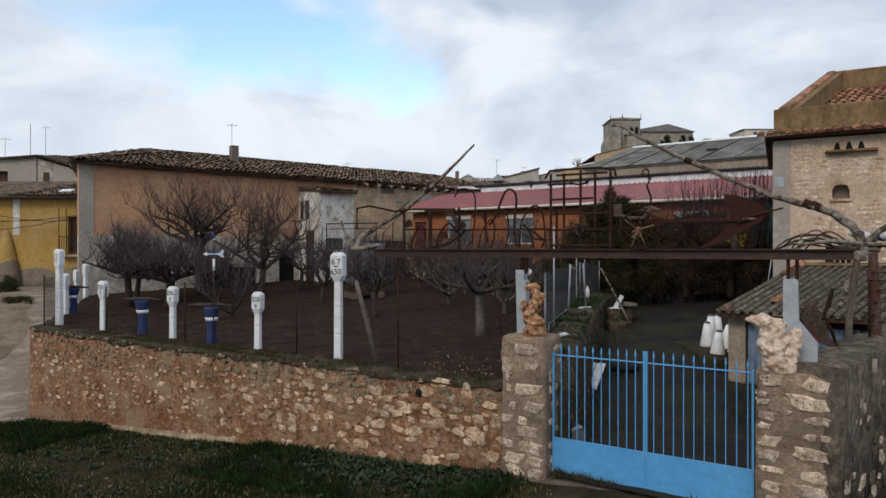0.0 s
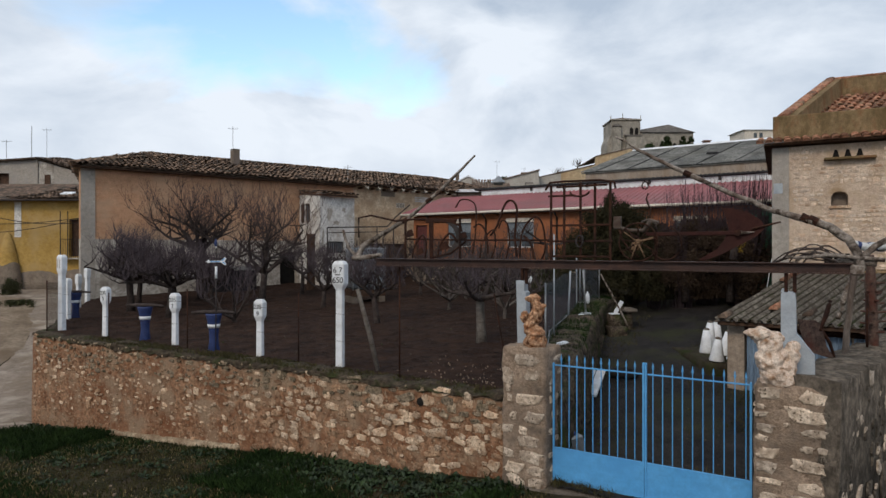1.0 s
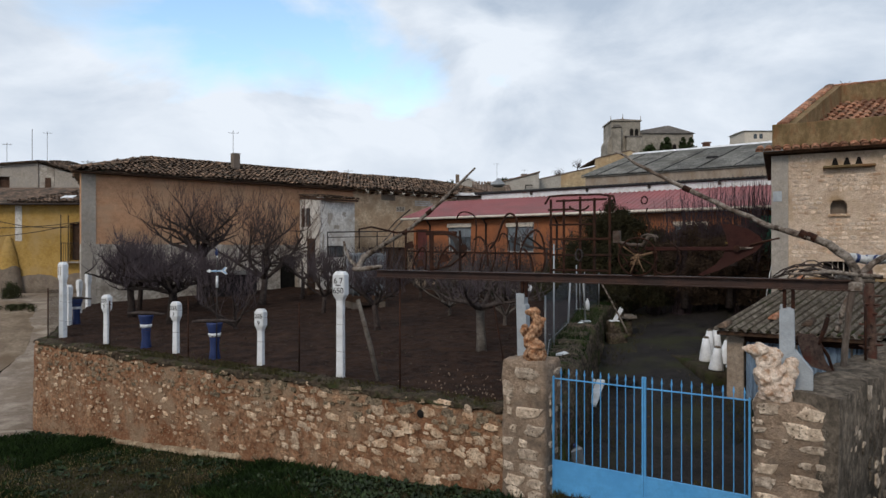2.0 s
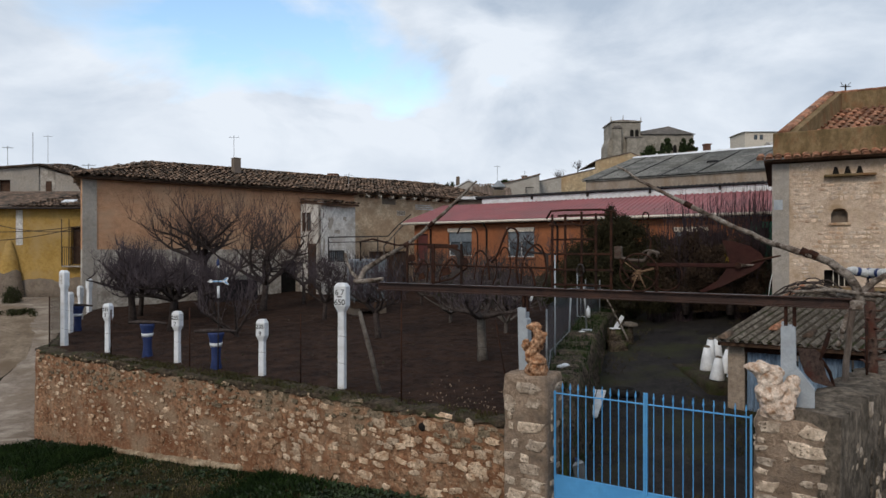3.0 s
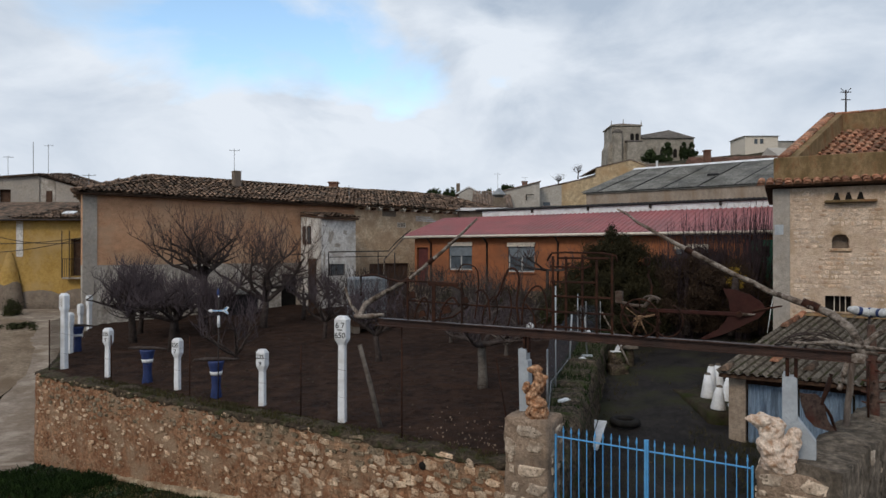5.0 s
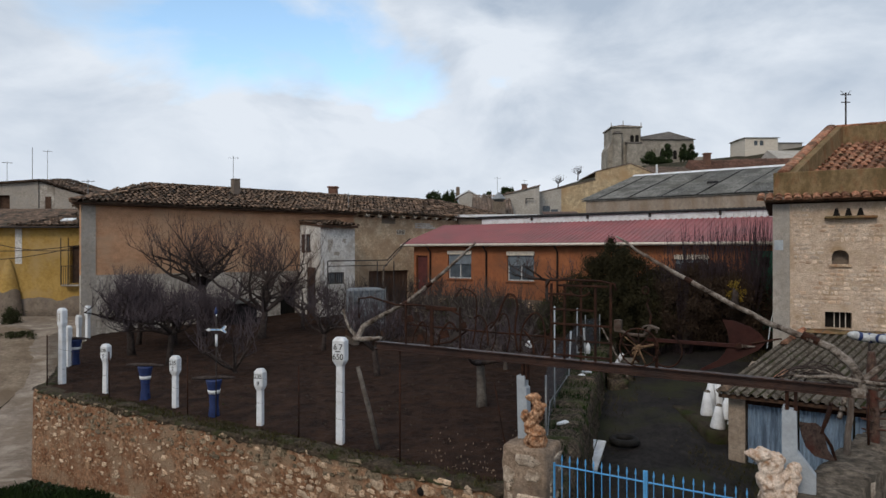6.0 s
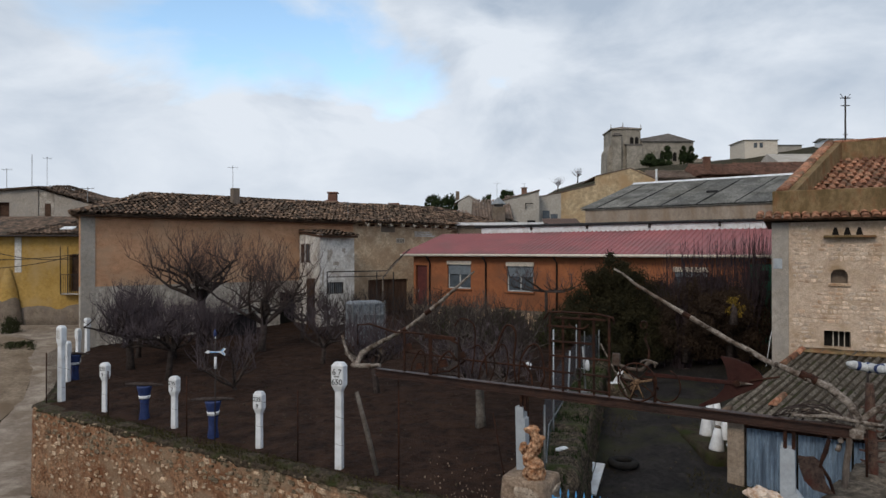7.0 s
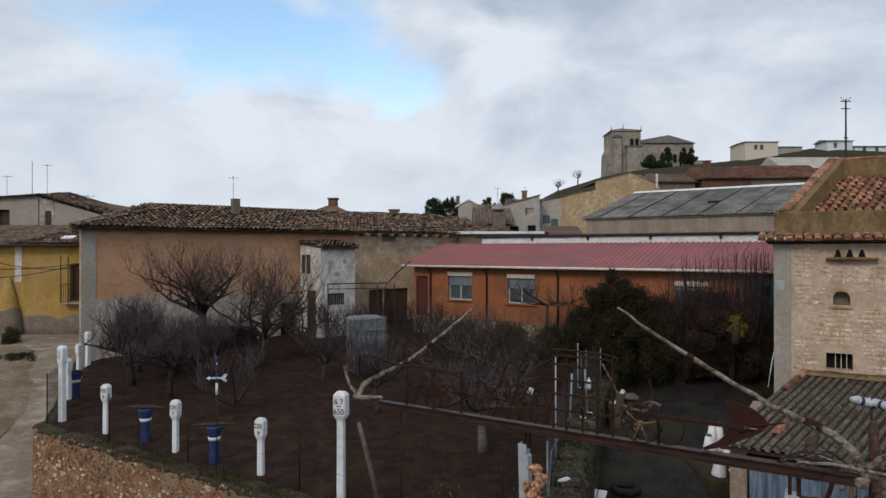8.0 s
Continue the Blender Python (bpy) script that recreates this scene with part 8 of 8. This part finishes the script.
while z_row < 1.3:
    u = -13.72
    while u < 1.1:
        s = (0.102 + 0.072 * float(smooth01(-8, 0.5, u))) * rnd.choice((0.5, 0.7, 0.9, 1.0, 1.0, 1.25, 1.6))
        w, h = s * rnd.uniform(0.95, 1.9), s * rnd.uniform(0.6, 1.0)
        zc = z_row + rnd.uniform(-0.045, 0.045)
        foot = -0.185 + 0.085 * u
        rel = (zc - foot) / (1.27 - foot)
        cluster = nz(u, zc, 3, 1.6)
        chance = 0.50 + 0.40 * float(smooth01(-9, -1.0, u)) + (0.25 if rel > 0.62 else 0.0) - (0.16 if rel < 0.3 else 0) + 0.35 * cluster
        if 0.04 < rel < 0.99 and rnd.random() < chance and not (abs(u + 0.5) < 0.13 and abs(zc - 1.0) < 0.12):
            old = rel + 0.22 * nz(u, zc, 8, 1.3)
            kind = 1 if old > 0.72 and rnd.random() < 0.8 else 2 if rnd.random() < (0.75 if old < 0.32 else 0.2) - 0.3 * float(smooth01(-3, 0, u)) else 0
            spots.append((u, zc, w, h, rnd.uniform(-16, 16), rnd.randrange(16), rel, kind))
        u += w + rnd.uniform(0.01, 0.08)
    z_row += 0.128
spots.sort(key=lambda s: -s[0])
heaps = [MB(), MB(), MB()]
for i, (u, zc, w, h, rot, k, rel, kind) in enumerate(spots):
    m = FRONT @ pose(u, 0.035 * rel - 0.004 + rnd.uniform(-0.006, 0.006), zc, 0, rot, 0) @ Matrix.Diagonal((w * 0.96, 1, h * 0.96, 1))
    me = KINDS[kind][k]
    if i < 300:
        lay(me, garden_wall, m)
    else:
        heaps[kind].add([v.co for v in me.vertices], [tuple(p.vertices) for p in me.polygons], m)
part("stones", heaps[0], M_STONE, garden_wall)["kind"] = "stuff"
part("lichened_stones", heaps[1], M_LICHEN, garden_wall)["kind"] = "stuff"
part("rusty_stones", heaps[2], M_RUSTSTONE, garden_wall)["kind"] = "stuff"
# black plug painted as the shade inside the drain
hole = MB(smooth=True).tube([(-0.5, 0.2, 1.0), (-0.5, 0.008, 1.0), (-0.5, -0.004, 1.0)], [0.075, 0.075, 0.06], 9)
part("drain_hole", hole, M_DARK, garden_wall, m=FRONT)

# stones of the pillars
M_PSTONE = mat("pale_pillar_stone", (0.41, 0.325, 0.25), (0.68, 0.57, 0.46), 0.16, 0.9, 0.6, fine=0.022, spread=0.25, stain=(0.25, 0.19, 0.14), stain_size=0.25, pebble=(0.15, 0.115, 0.085), pebble_size=0.036, mid=0.35, world=True)
PST = stone_meshes(16, M_PSTONE, 23, depth=0.016, square=0.85)
left_pillar, right_pillar = pillar_things


def face_stone(pt, u, v, z, w, h, turn=0.0):
    lay(PST[rnd.randrange(16)], pt, pose(u, v, z, 0, rnd.uniform(-4, 4), turn) @ Matrix.Diagonal((w, 1.0, h, 1)))


# courses of the pillar beside the wall: height, then (start, width) of each stone
a0, _, c0, d0, _ = PILLARS[0]
for z, row in ((1.94, ((0.24, 0.42),)), (1.73, ((0.02, 0.2), (0.40, 0.28))), (1.62, ((0.03, 0.2),)), (1.49, ((0.09, 0.08),)), (1.33, ((0.25, 0.44), (0.1, 0.1))), (1.07, ((0.16, 0.12), (0.40, 0.32))),
               (0.84, ((0.02, 0.2), (0.3, 0.16))), (0.68, ((0.26, 0.4),)), (0.46, ((0.03, 0.2), (0.28, 0.44))), (0.25, ((0.05, 0.34), (0.45, 0.26))), (0.06, ((0.1, 0.3), (0.46, 0.24)))):
    for x, w in row:
        face_stone(left_pillar, a0 + x + w / 2, c0 - 0.002, z, w * 1.1, min(0.24, 0.14 + 0.2 * w))
        face_stone(left_pillar, PILLARS[0][1] - 0.002, c0 + 0.1 + x * 0.8 + w / 2, z, w * 0.9, 0.13, 90)
# courses of the pillar at the yard wall
a0, b0, c0, d0, _ = PILLARS[1]
for z, h, row in ((1.84, 0.17, ((0.03, 0.3), (0.48, 0.34))), (1.66, 0.07, ((0.03, 0.11),)), (1.60, 0.19, ((0.37, 0.46),)), (1.56, 0.08, ((0.0, 0.17),)), (1.46, 0.06, ((0.33, 0.09),)),
                  (1.40, 0.12, ((0.0, 0.26), (0.53, 0.31))), (1.27, 0.08, ((0.0, 0.17),)), (1.19, 0.10, ((0.52, 0.16), (0.70, 0.13))), (1.08, 0.16, ((0.01, 0.28),)), (0.97, 0.2, ((0.38, 0.44),)),
                  (0.90, 0.17, ((0.01, 0.25),)), (0.72, 0.09, ((0.0, 0.36),)), (0.70, 0.16, ((0.48, 0.33),)), (0.52, 0.15, ((0.02, 0.3), (0.42, 0.38))), (0.33, 0.15, ((0.05, 0.34), (0.5, 0.26))), (0.14, 0.16, ((0.0, 0.3), (0.4, 0.4)))):
    for x, w in row:
        face_stone(right_pillar, a0 + x + w / 2, c0 - 0.002, z, w * 1.04, h * 1.08)
        face_stone(right_pillar, a0 + 0.002, c0 + 0.08 + x * 0.7 + w / 2, z, w * 0.9, h, -90)
        face_stone(right_pillar, b0 - 0.006, c0 + 0.08 + x * 0.7 + w / 2, z, w * 0.9, h, 90)

# stones half hidden in the render of the yard wall
DSTONE = stone_meshes(8, M_PSTONE, 9, depth=0.012)
GSTONE = stone_meshes(8, M_SIDEWALL, 10, depth=0.014)
base_a, base_b = Vector((5.735, 0.0)), Vector((6.86, 4.5))
for i in range(120):
    p = base_a.lerp(base_b, rnd.random())
    w = rnd.uniform(0.10, 0.36)
    lay((GSTONE[i % 8] if i % 3 else DSTONE[i % 8]), side_wall, FRONT @ pose(p.x, p.y, rnd.uniform(0.1, 1.9), 0, rnd.uniform(-14, 14), 77) @ Matrix.Diagonal((w, 1.0, w * rnd.uniform(0.45, 0.9), 1)))

# coursed stones of the tall house
M_HSTONE = mat("pale_house_stone", (0.54, 0.42, 0.325), (0.76, 0.635, 0.52), 0.3, 0.9, 0.5, fine=0.03, spread=0.22, stain=(0.42, 0.27, 0.17), stain_size=0.5, mid=0.25, world=True)
HS = stone_meshes(10, M_HSTONE, 17, depth=0.011, square=1.0)
front_wall = [o for o in tower.children if o.name.startswith("wall")][0]
z, count = 2.95, 0
rest = MB()
while z < 6.45:
    x = 0.44 + rnd.uniform(0, 0.1)
    hh = rnd.uniform(0.075, 0.13)
    while x < 3.1:
        w = rnd.choice((0.08, 0.11, 0.14, 0.18, 0.22, 0.28)) * rnd.uniform(0.85, 1.15)
        bare = nz(x, z, 4, 1.1)
        if bare > 0.36:
            x += 0.2
            continue
        clear = not any(h0 - 0.12 < x + w and x < h1 + 0.12 and z + hh > q0 - 0.12 and z < q1 + 0.14 for h0, h1, q0, q1 in (*thole, (1.2, 2.4, 6.04, 6.36)))
        if clear and rnd.random() < 0.9:
            place = pose(x + w / 2, rnd.uniform(-0.006, 0.008), z + hh / 2 + rnd.uniform(-0.012, 0.012), 0, rnd.uniform(-4, 4), 0) @ Matrix.Diagonal((w * 1.1, 1, hh * rnd.uniform(0.85, 1.2), 1))
            hs = HS[rnd.randrange(10)]
            if count < 300:
                lay(hs, front_wall, place)
            else:
                rest.add([v.co for v in hs.vertices], [tuple(p.vertices) for p in hs.polygons], place)
            count += 1
        x += w + 0.022
    z += hh + 0.018
part("upper_stones", rest, M_HSTONE, front_wall)["kind"] = "stuff"


# clay tiles of the tall house
def one_tile(material):
    mb = MB(smooth=True)
    rings = []
    for y, r in ((0.0, 0.105), (0.44, 0.085)):
        outer = [(r * math.cos(t), y, r * 0.85 * math.sin(t)) for t in np.linspace(math.pi, 0, 8)]
        inner = [((r - 0.014) * math.cos(t), y, (r - 0.014) * 0.85 * math.sin(t)) for t in np.linspace(0, math.pi, 8)]
        rings.append(outer + inner)
    mb.loft(rings)
    plug = [(0.092 * math.cos(t), 0.025, 0.08 * math.sin(t)) for t in np.linspace(0, math.pi, 7)]
    mb.add(plug, [tuple(range(7))])
    me = mb.mesh("roof_tile", material)
    fix_normals(me)
    return me


TILE = one_tile(M_REDTILE)
for k in range(36):
    x = -0.32 + k * 0.225
    for r in range(2):
        lay(TILE, tower, pose(x + rnd.uniform(-0.015, 0.015), -0.42 + r * 0.3, 6.57 + r * 0.10 + rnd.uniform(0, 0.02), 16, rnd.uniform(-4, 4), rnd.uniform(-4, 4)), "roof_tile")
for r in range(13):
    y = 0.42 + r * 0.32
    for k in range(24):
        x = 0.62 + k * 0.232 + 0.325 * (y - 0.31)
        if x < 5.2:
            lay(TILE, tower, pose(x + rnd.uniform(-0.015, 0.015), y, 6.90 + (y - 0.31) * 0.415 + rnd.uniform(0, 0.02), 22.5, rnd.uniform(-4, 4), rnd.uniform(-4, 4)), "roof_tile")

part("cable", MB(smooth=True).tube([(9.62, 18.2, 3.95), (9.42, 18.15, 3.2), (9.27, 18.1, 2.4)], 0.012, 5), M_WHITE, thing("hanging_cable", "thin white cable hanging beside the stone house", "cable"))

# grass
M_BLADE = mat("grass_blade", (0.009, 0.022, 0.006), (0.022, 0.043, 0.010), 0.7, 0.8, 0.0, spread=0.45)
M_OLIVE = mat("withered_olive_grass", (0.035, 0.035, 0.013), (0.07, 0.06, 0.026), 0.5, 0.85, 0.0, spread=0.4)
M_DRY = mat("dry_grass_blade", (0.14, 0.11, 0.05), (0.20, 0.16, 0.08), 0.6, 0.85, 0.0, spread=0.4)

M_STRAW = mat("bleached_straw", (0.22, 0.18, 0.10), (0.34, 0.29, 0.18), 0.6, 0.85, 0.0, spread=0.4)


def grass(name, us, vs, count, seed, material, label, hmin, hmax, patch, zf):
    rng = np.random.default_rng(seed)
    u, v = rng.uniform(*us, count), rng.uniform(*vs, count)
    x, y = u * UX - v * UY, 10.71 + u * UY + v * UX
    keep = (np.sin(x * 1.3 + 0.7 * np.sin(y * 1.1)) + np.sin(y * 1.7 + x * 0.6) + rng.normal(0, 0.6, count)) > patch
    x, y = x[keep], y[keep]
    n = len(x)
    z = zf(x, y)
    h = rng.uniform(hmin, hmax, n) * (0.7 + 0.5 * (np.sin(x * 2.1) * np.sin(y * 2.3) + 1) / 2)
    a = rng.uniform(0, 6.283, n)
    w = rng.uniform(0.006, 0.014, n)
    lx, ly = rng.normal(0, 0.35, n) * h, rng.normal(0, 0.35, n) * h
    P = [np.stack([x - w * np.cos(a), y - w * np.sin(a), z - 0.02], 1), np.stack([x + w * np.cos(a), y + w * np.sin(a), z - 0.02], 1),
         np.stack([x + lx * 0.4 + w * 0.6 * np.cos(a), y + ly * 0.4 + w * 0.6 * np.sin(a), z + h * 0.6], 1), np.stack([x + lx, y + ly, z + h], 1)]
    me = bpy.data.meshes.new(name)
    me.from_pydata(np.stack(P, 1).reshape(-1, 3).tolist(), [], np.arange(n * 4).reshape(-1, 4).tolist())
    me.materials.append(material)
    return tagged(new(name, me), label, "grass", kind="stuff")


near_z = lambda X, Y: ground_z(X, Y) + bumps(X, Y, 2.2, 0.03)
grass("grass", (-13.5, 1.8), (-5.5, -0.12), 90000, 1, M_BLADE, "rough dark green grass in front of the wall", 0.03, 0.10, 0.55, near_z)
grass("grass", (-4.3, 1.6), (-2.0, -0.08), 30000, 2, M_BLADE, "tall dark green grass at the foot of the wall", 0.06, 0.21, 0.2, near_z)
grass("grass", (-13.5, 2.0), (-6.0, -0.1), 60000, 12, M_OLIVE, "short thin grass over the bare earth", 0.02, 0.06, -3.0, near_z)
grass("grass", (-13.5, -9.6), (-2.4, -0.08), 18000, 22, M_BLADE, "tall dark green grass at the wall corner", 0.08, 0.26, 0.0, near_z)
grass("dry_grass", (-13.5, 2.2), (-5.5, -0.1), 14000, 3, M_DRY, "thin dry straw-coloured grass", 0.03, 0.10, -0.4, near_z)
grass("wall_moss", (-13.4, 1.1), (0.0, 0.5), 6000, 4, M_OLIVE, "short dark moss and weeds along the wall crown", 0.015, 0.05, -0.3, lambda X, Y: np.full_like(X, 1.31))
M_WEED = mat("broad_weed_leaf", (0.009, 0.022, 0.006), (0.026, 0.049, 0.013), 0.4, 0.7, 0.0, spread=0.45)


def broad_weeds(us, vs, clumps, seed, label):
    """Low rosettes of broad leaves."""
    rng = np.random.default_rng(seed)
    verts = []
    for i in range(clumps):
        u, v = rng.uniform(*us), vs[0] + (vs[1] - vs[0]) * rng.random() ** 0.5
        p = W(u, v)
        z0, big = float(near_z(np.array(p.x), np.array(p.y))), rng.uniform(0.5, 1.3)
        for k in range(int(14 * big)):
            a, rise = rng.uniform(0, 6.283), rng.uniform(0.25, 1.3)
            ln, wd = 0.11 * big * rng.uniform(0.6, 1.2), 0.026 * big * rng.uniform(0.7, 1.3)
            d = Vector((math.cos(a) * math.cos(rise), math.sin(a) * math.cos(rise), math.sin(rise)))
            o = Vector((p.x + rng.normal(0, 0.05), p.y + rng.normal(0, 0.05), z0 + 0.03 * rng.random()))
            side = Vector((-math.sin(a), math.cos(a), 0)) * wd
            tip = o + d * ln + Vector((0, 0, -0.25 * ln))
            verts += [o, o + d * ln * 0.55 + side, tip, o + d * ln * 0.55 - side]
    me = bpy.data.meshes.new("weeds")
    me.from_pydata([tuple(q) for q in verts], [], np.arange(len(verts)).reshape(-1, 4).tolist())
    me.materials.append(M_WEED)
    return tagged(new("weeds", me), label, "weeds", kind="stuff")


broad_weeds((-4.3, 1.4), (-1.5, -0.1), 420, 31, "broad-leaved green weeds at the foot of the wall")
broad_weeds((-13.6, -9.8), (-2.2, -0.1), 300, 32, "broad-leaved green weeds at the wall corner")
broad_weeds((-12.0, 1.8), (-5.0, -0.4), 260, 33, "scattered green weeds in the short grass")
grass("straw", (-9.8, -4.0), (-2.8, -0.5), 5500, 34, M_STRAW, "pale flattened straw on the bare earth", 0.02, 0.05, 0.1, near_z)
RW = [(2.0, 10.4), (2.84, 12.65), (3.52, 15.0), (4.92, 19.45), (6.2, 22.4)]


def weeds(count, seed):
    rng = np.random.default_rng(seed)
    vs = []
    for i in range(count):
        q = along_pts(RW, rng.random())
        x, y = q.x - rng.uniform(0.0, 0.85), q.y + rng.uniform(-0.05, 0.2)
        z = drive_wall_top(y) - 0.02
        h, a, l = rng.uniform(0.03, 0.12), rng.uniform(0, 6.28), rng.normal(0, 0.03, 2)
        vs.append([(x - 0.009 * math.cos(a), y - 0.009 * math.sin(a), z), (x + 0.009 * math.cos(a), y + 0.009 * math.sin(a), z), (x + l[0], y + l[1], z + h)])
    me = bpy.data.meshes.new("wall_weeds")
    me.from_pydata([p for t in vs for p in t], [], [(3 * i, 3 * i + 1, 3 * i + 2) for i in range(count)])
    me.materials.append(M_BLADE)
    tagged(new("wall_weeds", me), "weeds along the crown of the driveway wall", "weeds", kind="stuff")


weeds(5200, 6)
M_FOOT = mat("yellowish_mortar_footing", (0.30, 0.225, 0.145), (0.46, 0.37, 0.26), 0.2, 0.95, 0.8, fine=0.03, stain=(0.16, 0.10, 0.06), stain_size=0.3, mid=0.4)
foot_mb = MB(smooth=True)
rings = []
for k in range(60):
    u = -11.0 + k * 0.1
    z = -0.185 + 0.085 * u
    w = 0.10 + 0.07 * nz(u, 0, 3, 2.5)
    rings.append([(u, 0.1, z - 0.2), (u, -w, z - 0.2), (u, -w + 0.02, z + 0.05 + 0.05 * nz(u, 4, 0, 2)), (u, -0.05, z + 0.11 + 0.06 * nz(u, 1, 0, 3)), (u, 0.1, z + 0.12)])
foot_mb.loft(rings)
part("footing", foot_mb, M_FOOT, garden_wall, "pale mortar footing", m=FRONT)
litter = MB()
rl = random.Random(8)
for i in range(130):
    u, v = rl.uniform(-12, 1.5), rl.uniform(-4.5, -0.4)
    p = W(u, v)
    s = rl.uniform(0.010, 0.032)
    rough = [(p.x + s * rl.uniform(0.6, 1.2) * math.cos(t), p.y + s * rl.uniform(0.6, 1.2) * math.sin(t)) for t in (0.2, 1.3, 2.5, 3.6, 4.9)]
    zz_ = gz(p.x, p.y)
    litter.slab(rough, zz_ - 0.01, zz_ + s * 0.9)
solid("pebbles", litter, M_PILLAR, "small pale stones scattered in the grass", "stones", kind="stuff")
clods = MB()
for i in range(220):
    u, v = rl.uniform(-12, 0.8), rl.uniform(0.8, 9)
    p = W(u, v)
    s = rl.uniform(0.008, 0.026)
    zz_ = garden_z(p.x, p.y)
    clods.slab([(p.x + s * rl.uniform(0.6, 1.2) * math.cos(t), p.y + s * rl.uniform(0.6, 1.2) * math.sin(t)) for t in (0.2, 1.3, 2.5, 3.6, 4.9)], zz_, zz_ + 0.02 + s)
solid("soil_stones", clods, M_RETAIN, "small stones and clods on the tilled soil", "stones", kind="stuff")

pale_bits = MB()
for i in range(110):
    u, v = min(0.9, rl.gauss(-0.15, 0.8)), 0.6 + abs(rl.gauss(0.4, 1.1))
    p = W(u, v)
    q = rl.uniform(0.005, 0.014)
    zz_ = garden_z(p.x, p.y) + 0.03
    pale_bits.slab([(p.x + q * rl.uniform(0.6, 1.3) * math.cos(t), p.y + q * rl.uniform(0.6, 1.3) * math.sin(t)) for t in (0.2, 1.3, 2.5, 3.6, 4.9)], zz_ - 0.03, zz_ + q * 0.5)
solid("pale_gravel", pale_bits, M_PILLAR, "pale stone chips scattered on the dark soil", "stones", kind="stuff")

track = MB()
for i in range(170):
    t, e = rl.random(), rl.random() ** 0.7
    a, b = along_pts(DL, t), along_pts(DR, t)
    p = a.lerp(b, 0.5 * e if i % 2 else 1 - 0.5 * e)
    q = rl.uniform(0.008, 0.03)
    zz_ = gz(p.x, p.y) + 0.05
    track.slab([(p.x + q * rl.uniform(0.6, 1.3) * math.cos(w), p.y + q * rl.uniform(0.6, 1.3) * math.sin(w)) for w in (0.2, 1.3, 2.5, 3.6, 4.9)], zz_, zz_ + 0.012 + q * 0.5)
solid("drive_litter", track, M_RETAIN, "small stones and litter on the damp driveway", "stones", kind="stuff")


def drive_weeds(count, seed):
    """Short tufts along both edges of the driveway."""
    rng = np.random.default_rng(seed)
    vs = []
    while len(vs) < count:
        t, e = rng.random(), 0.30 * rng.random() ** 2
        a, b = along_pts(DL, t), along_pts(DR, t)
        p = a.lerp(b, e if rng.random() < 0.4 else 1 - e * 1.3)
        if nz(p.x, p.y, 2, 0.9) < 0.0:
            continue
        x, y = p.x + rng.normal(0, 0.05), p.y + rng.normal(0, 0.05)
        z, h, w, l = gz(x, y) + 0.05, rng.uniform(0.03, 0.13), rng.uniform(0, 6.28), rng.normal(0, 0.04, 2)
        vs.append([(x - 0.010 * math.cos(w), y - 0.010 * math.sin(w), z), (x + 0.010 * math.cos(w), y + 0.010 * math.sin(w), z), (x + l[0], y + l[1], z + h)])
    me = bpy.data.meshes.new("drive_weeds")
    me.from_pydata([p for t in vs for p in t], [], [(3 * i, 3 * i + 1, 3 * i + 2) for i in range(count)])
    me.materials.append(M_OLIVE)
    tagged(new("drive_weeds", me), "short olive weeds along the driveway edges", "weeds", kind="stuff")


drive_weeds(9000, 9)
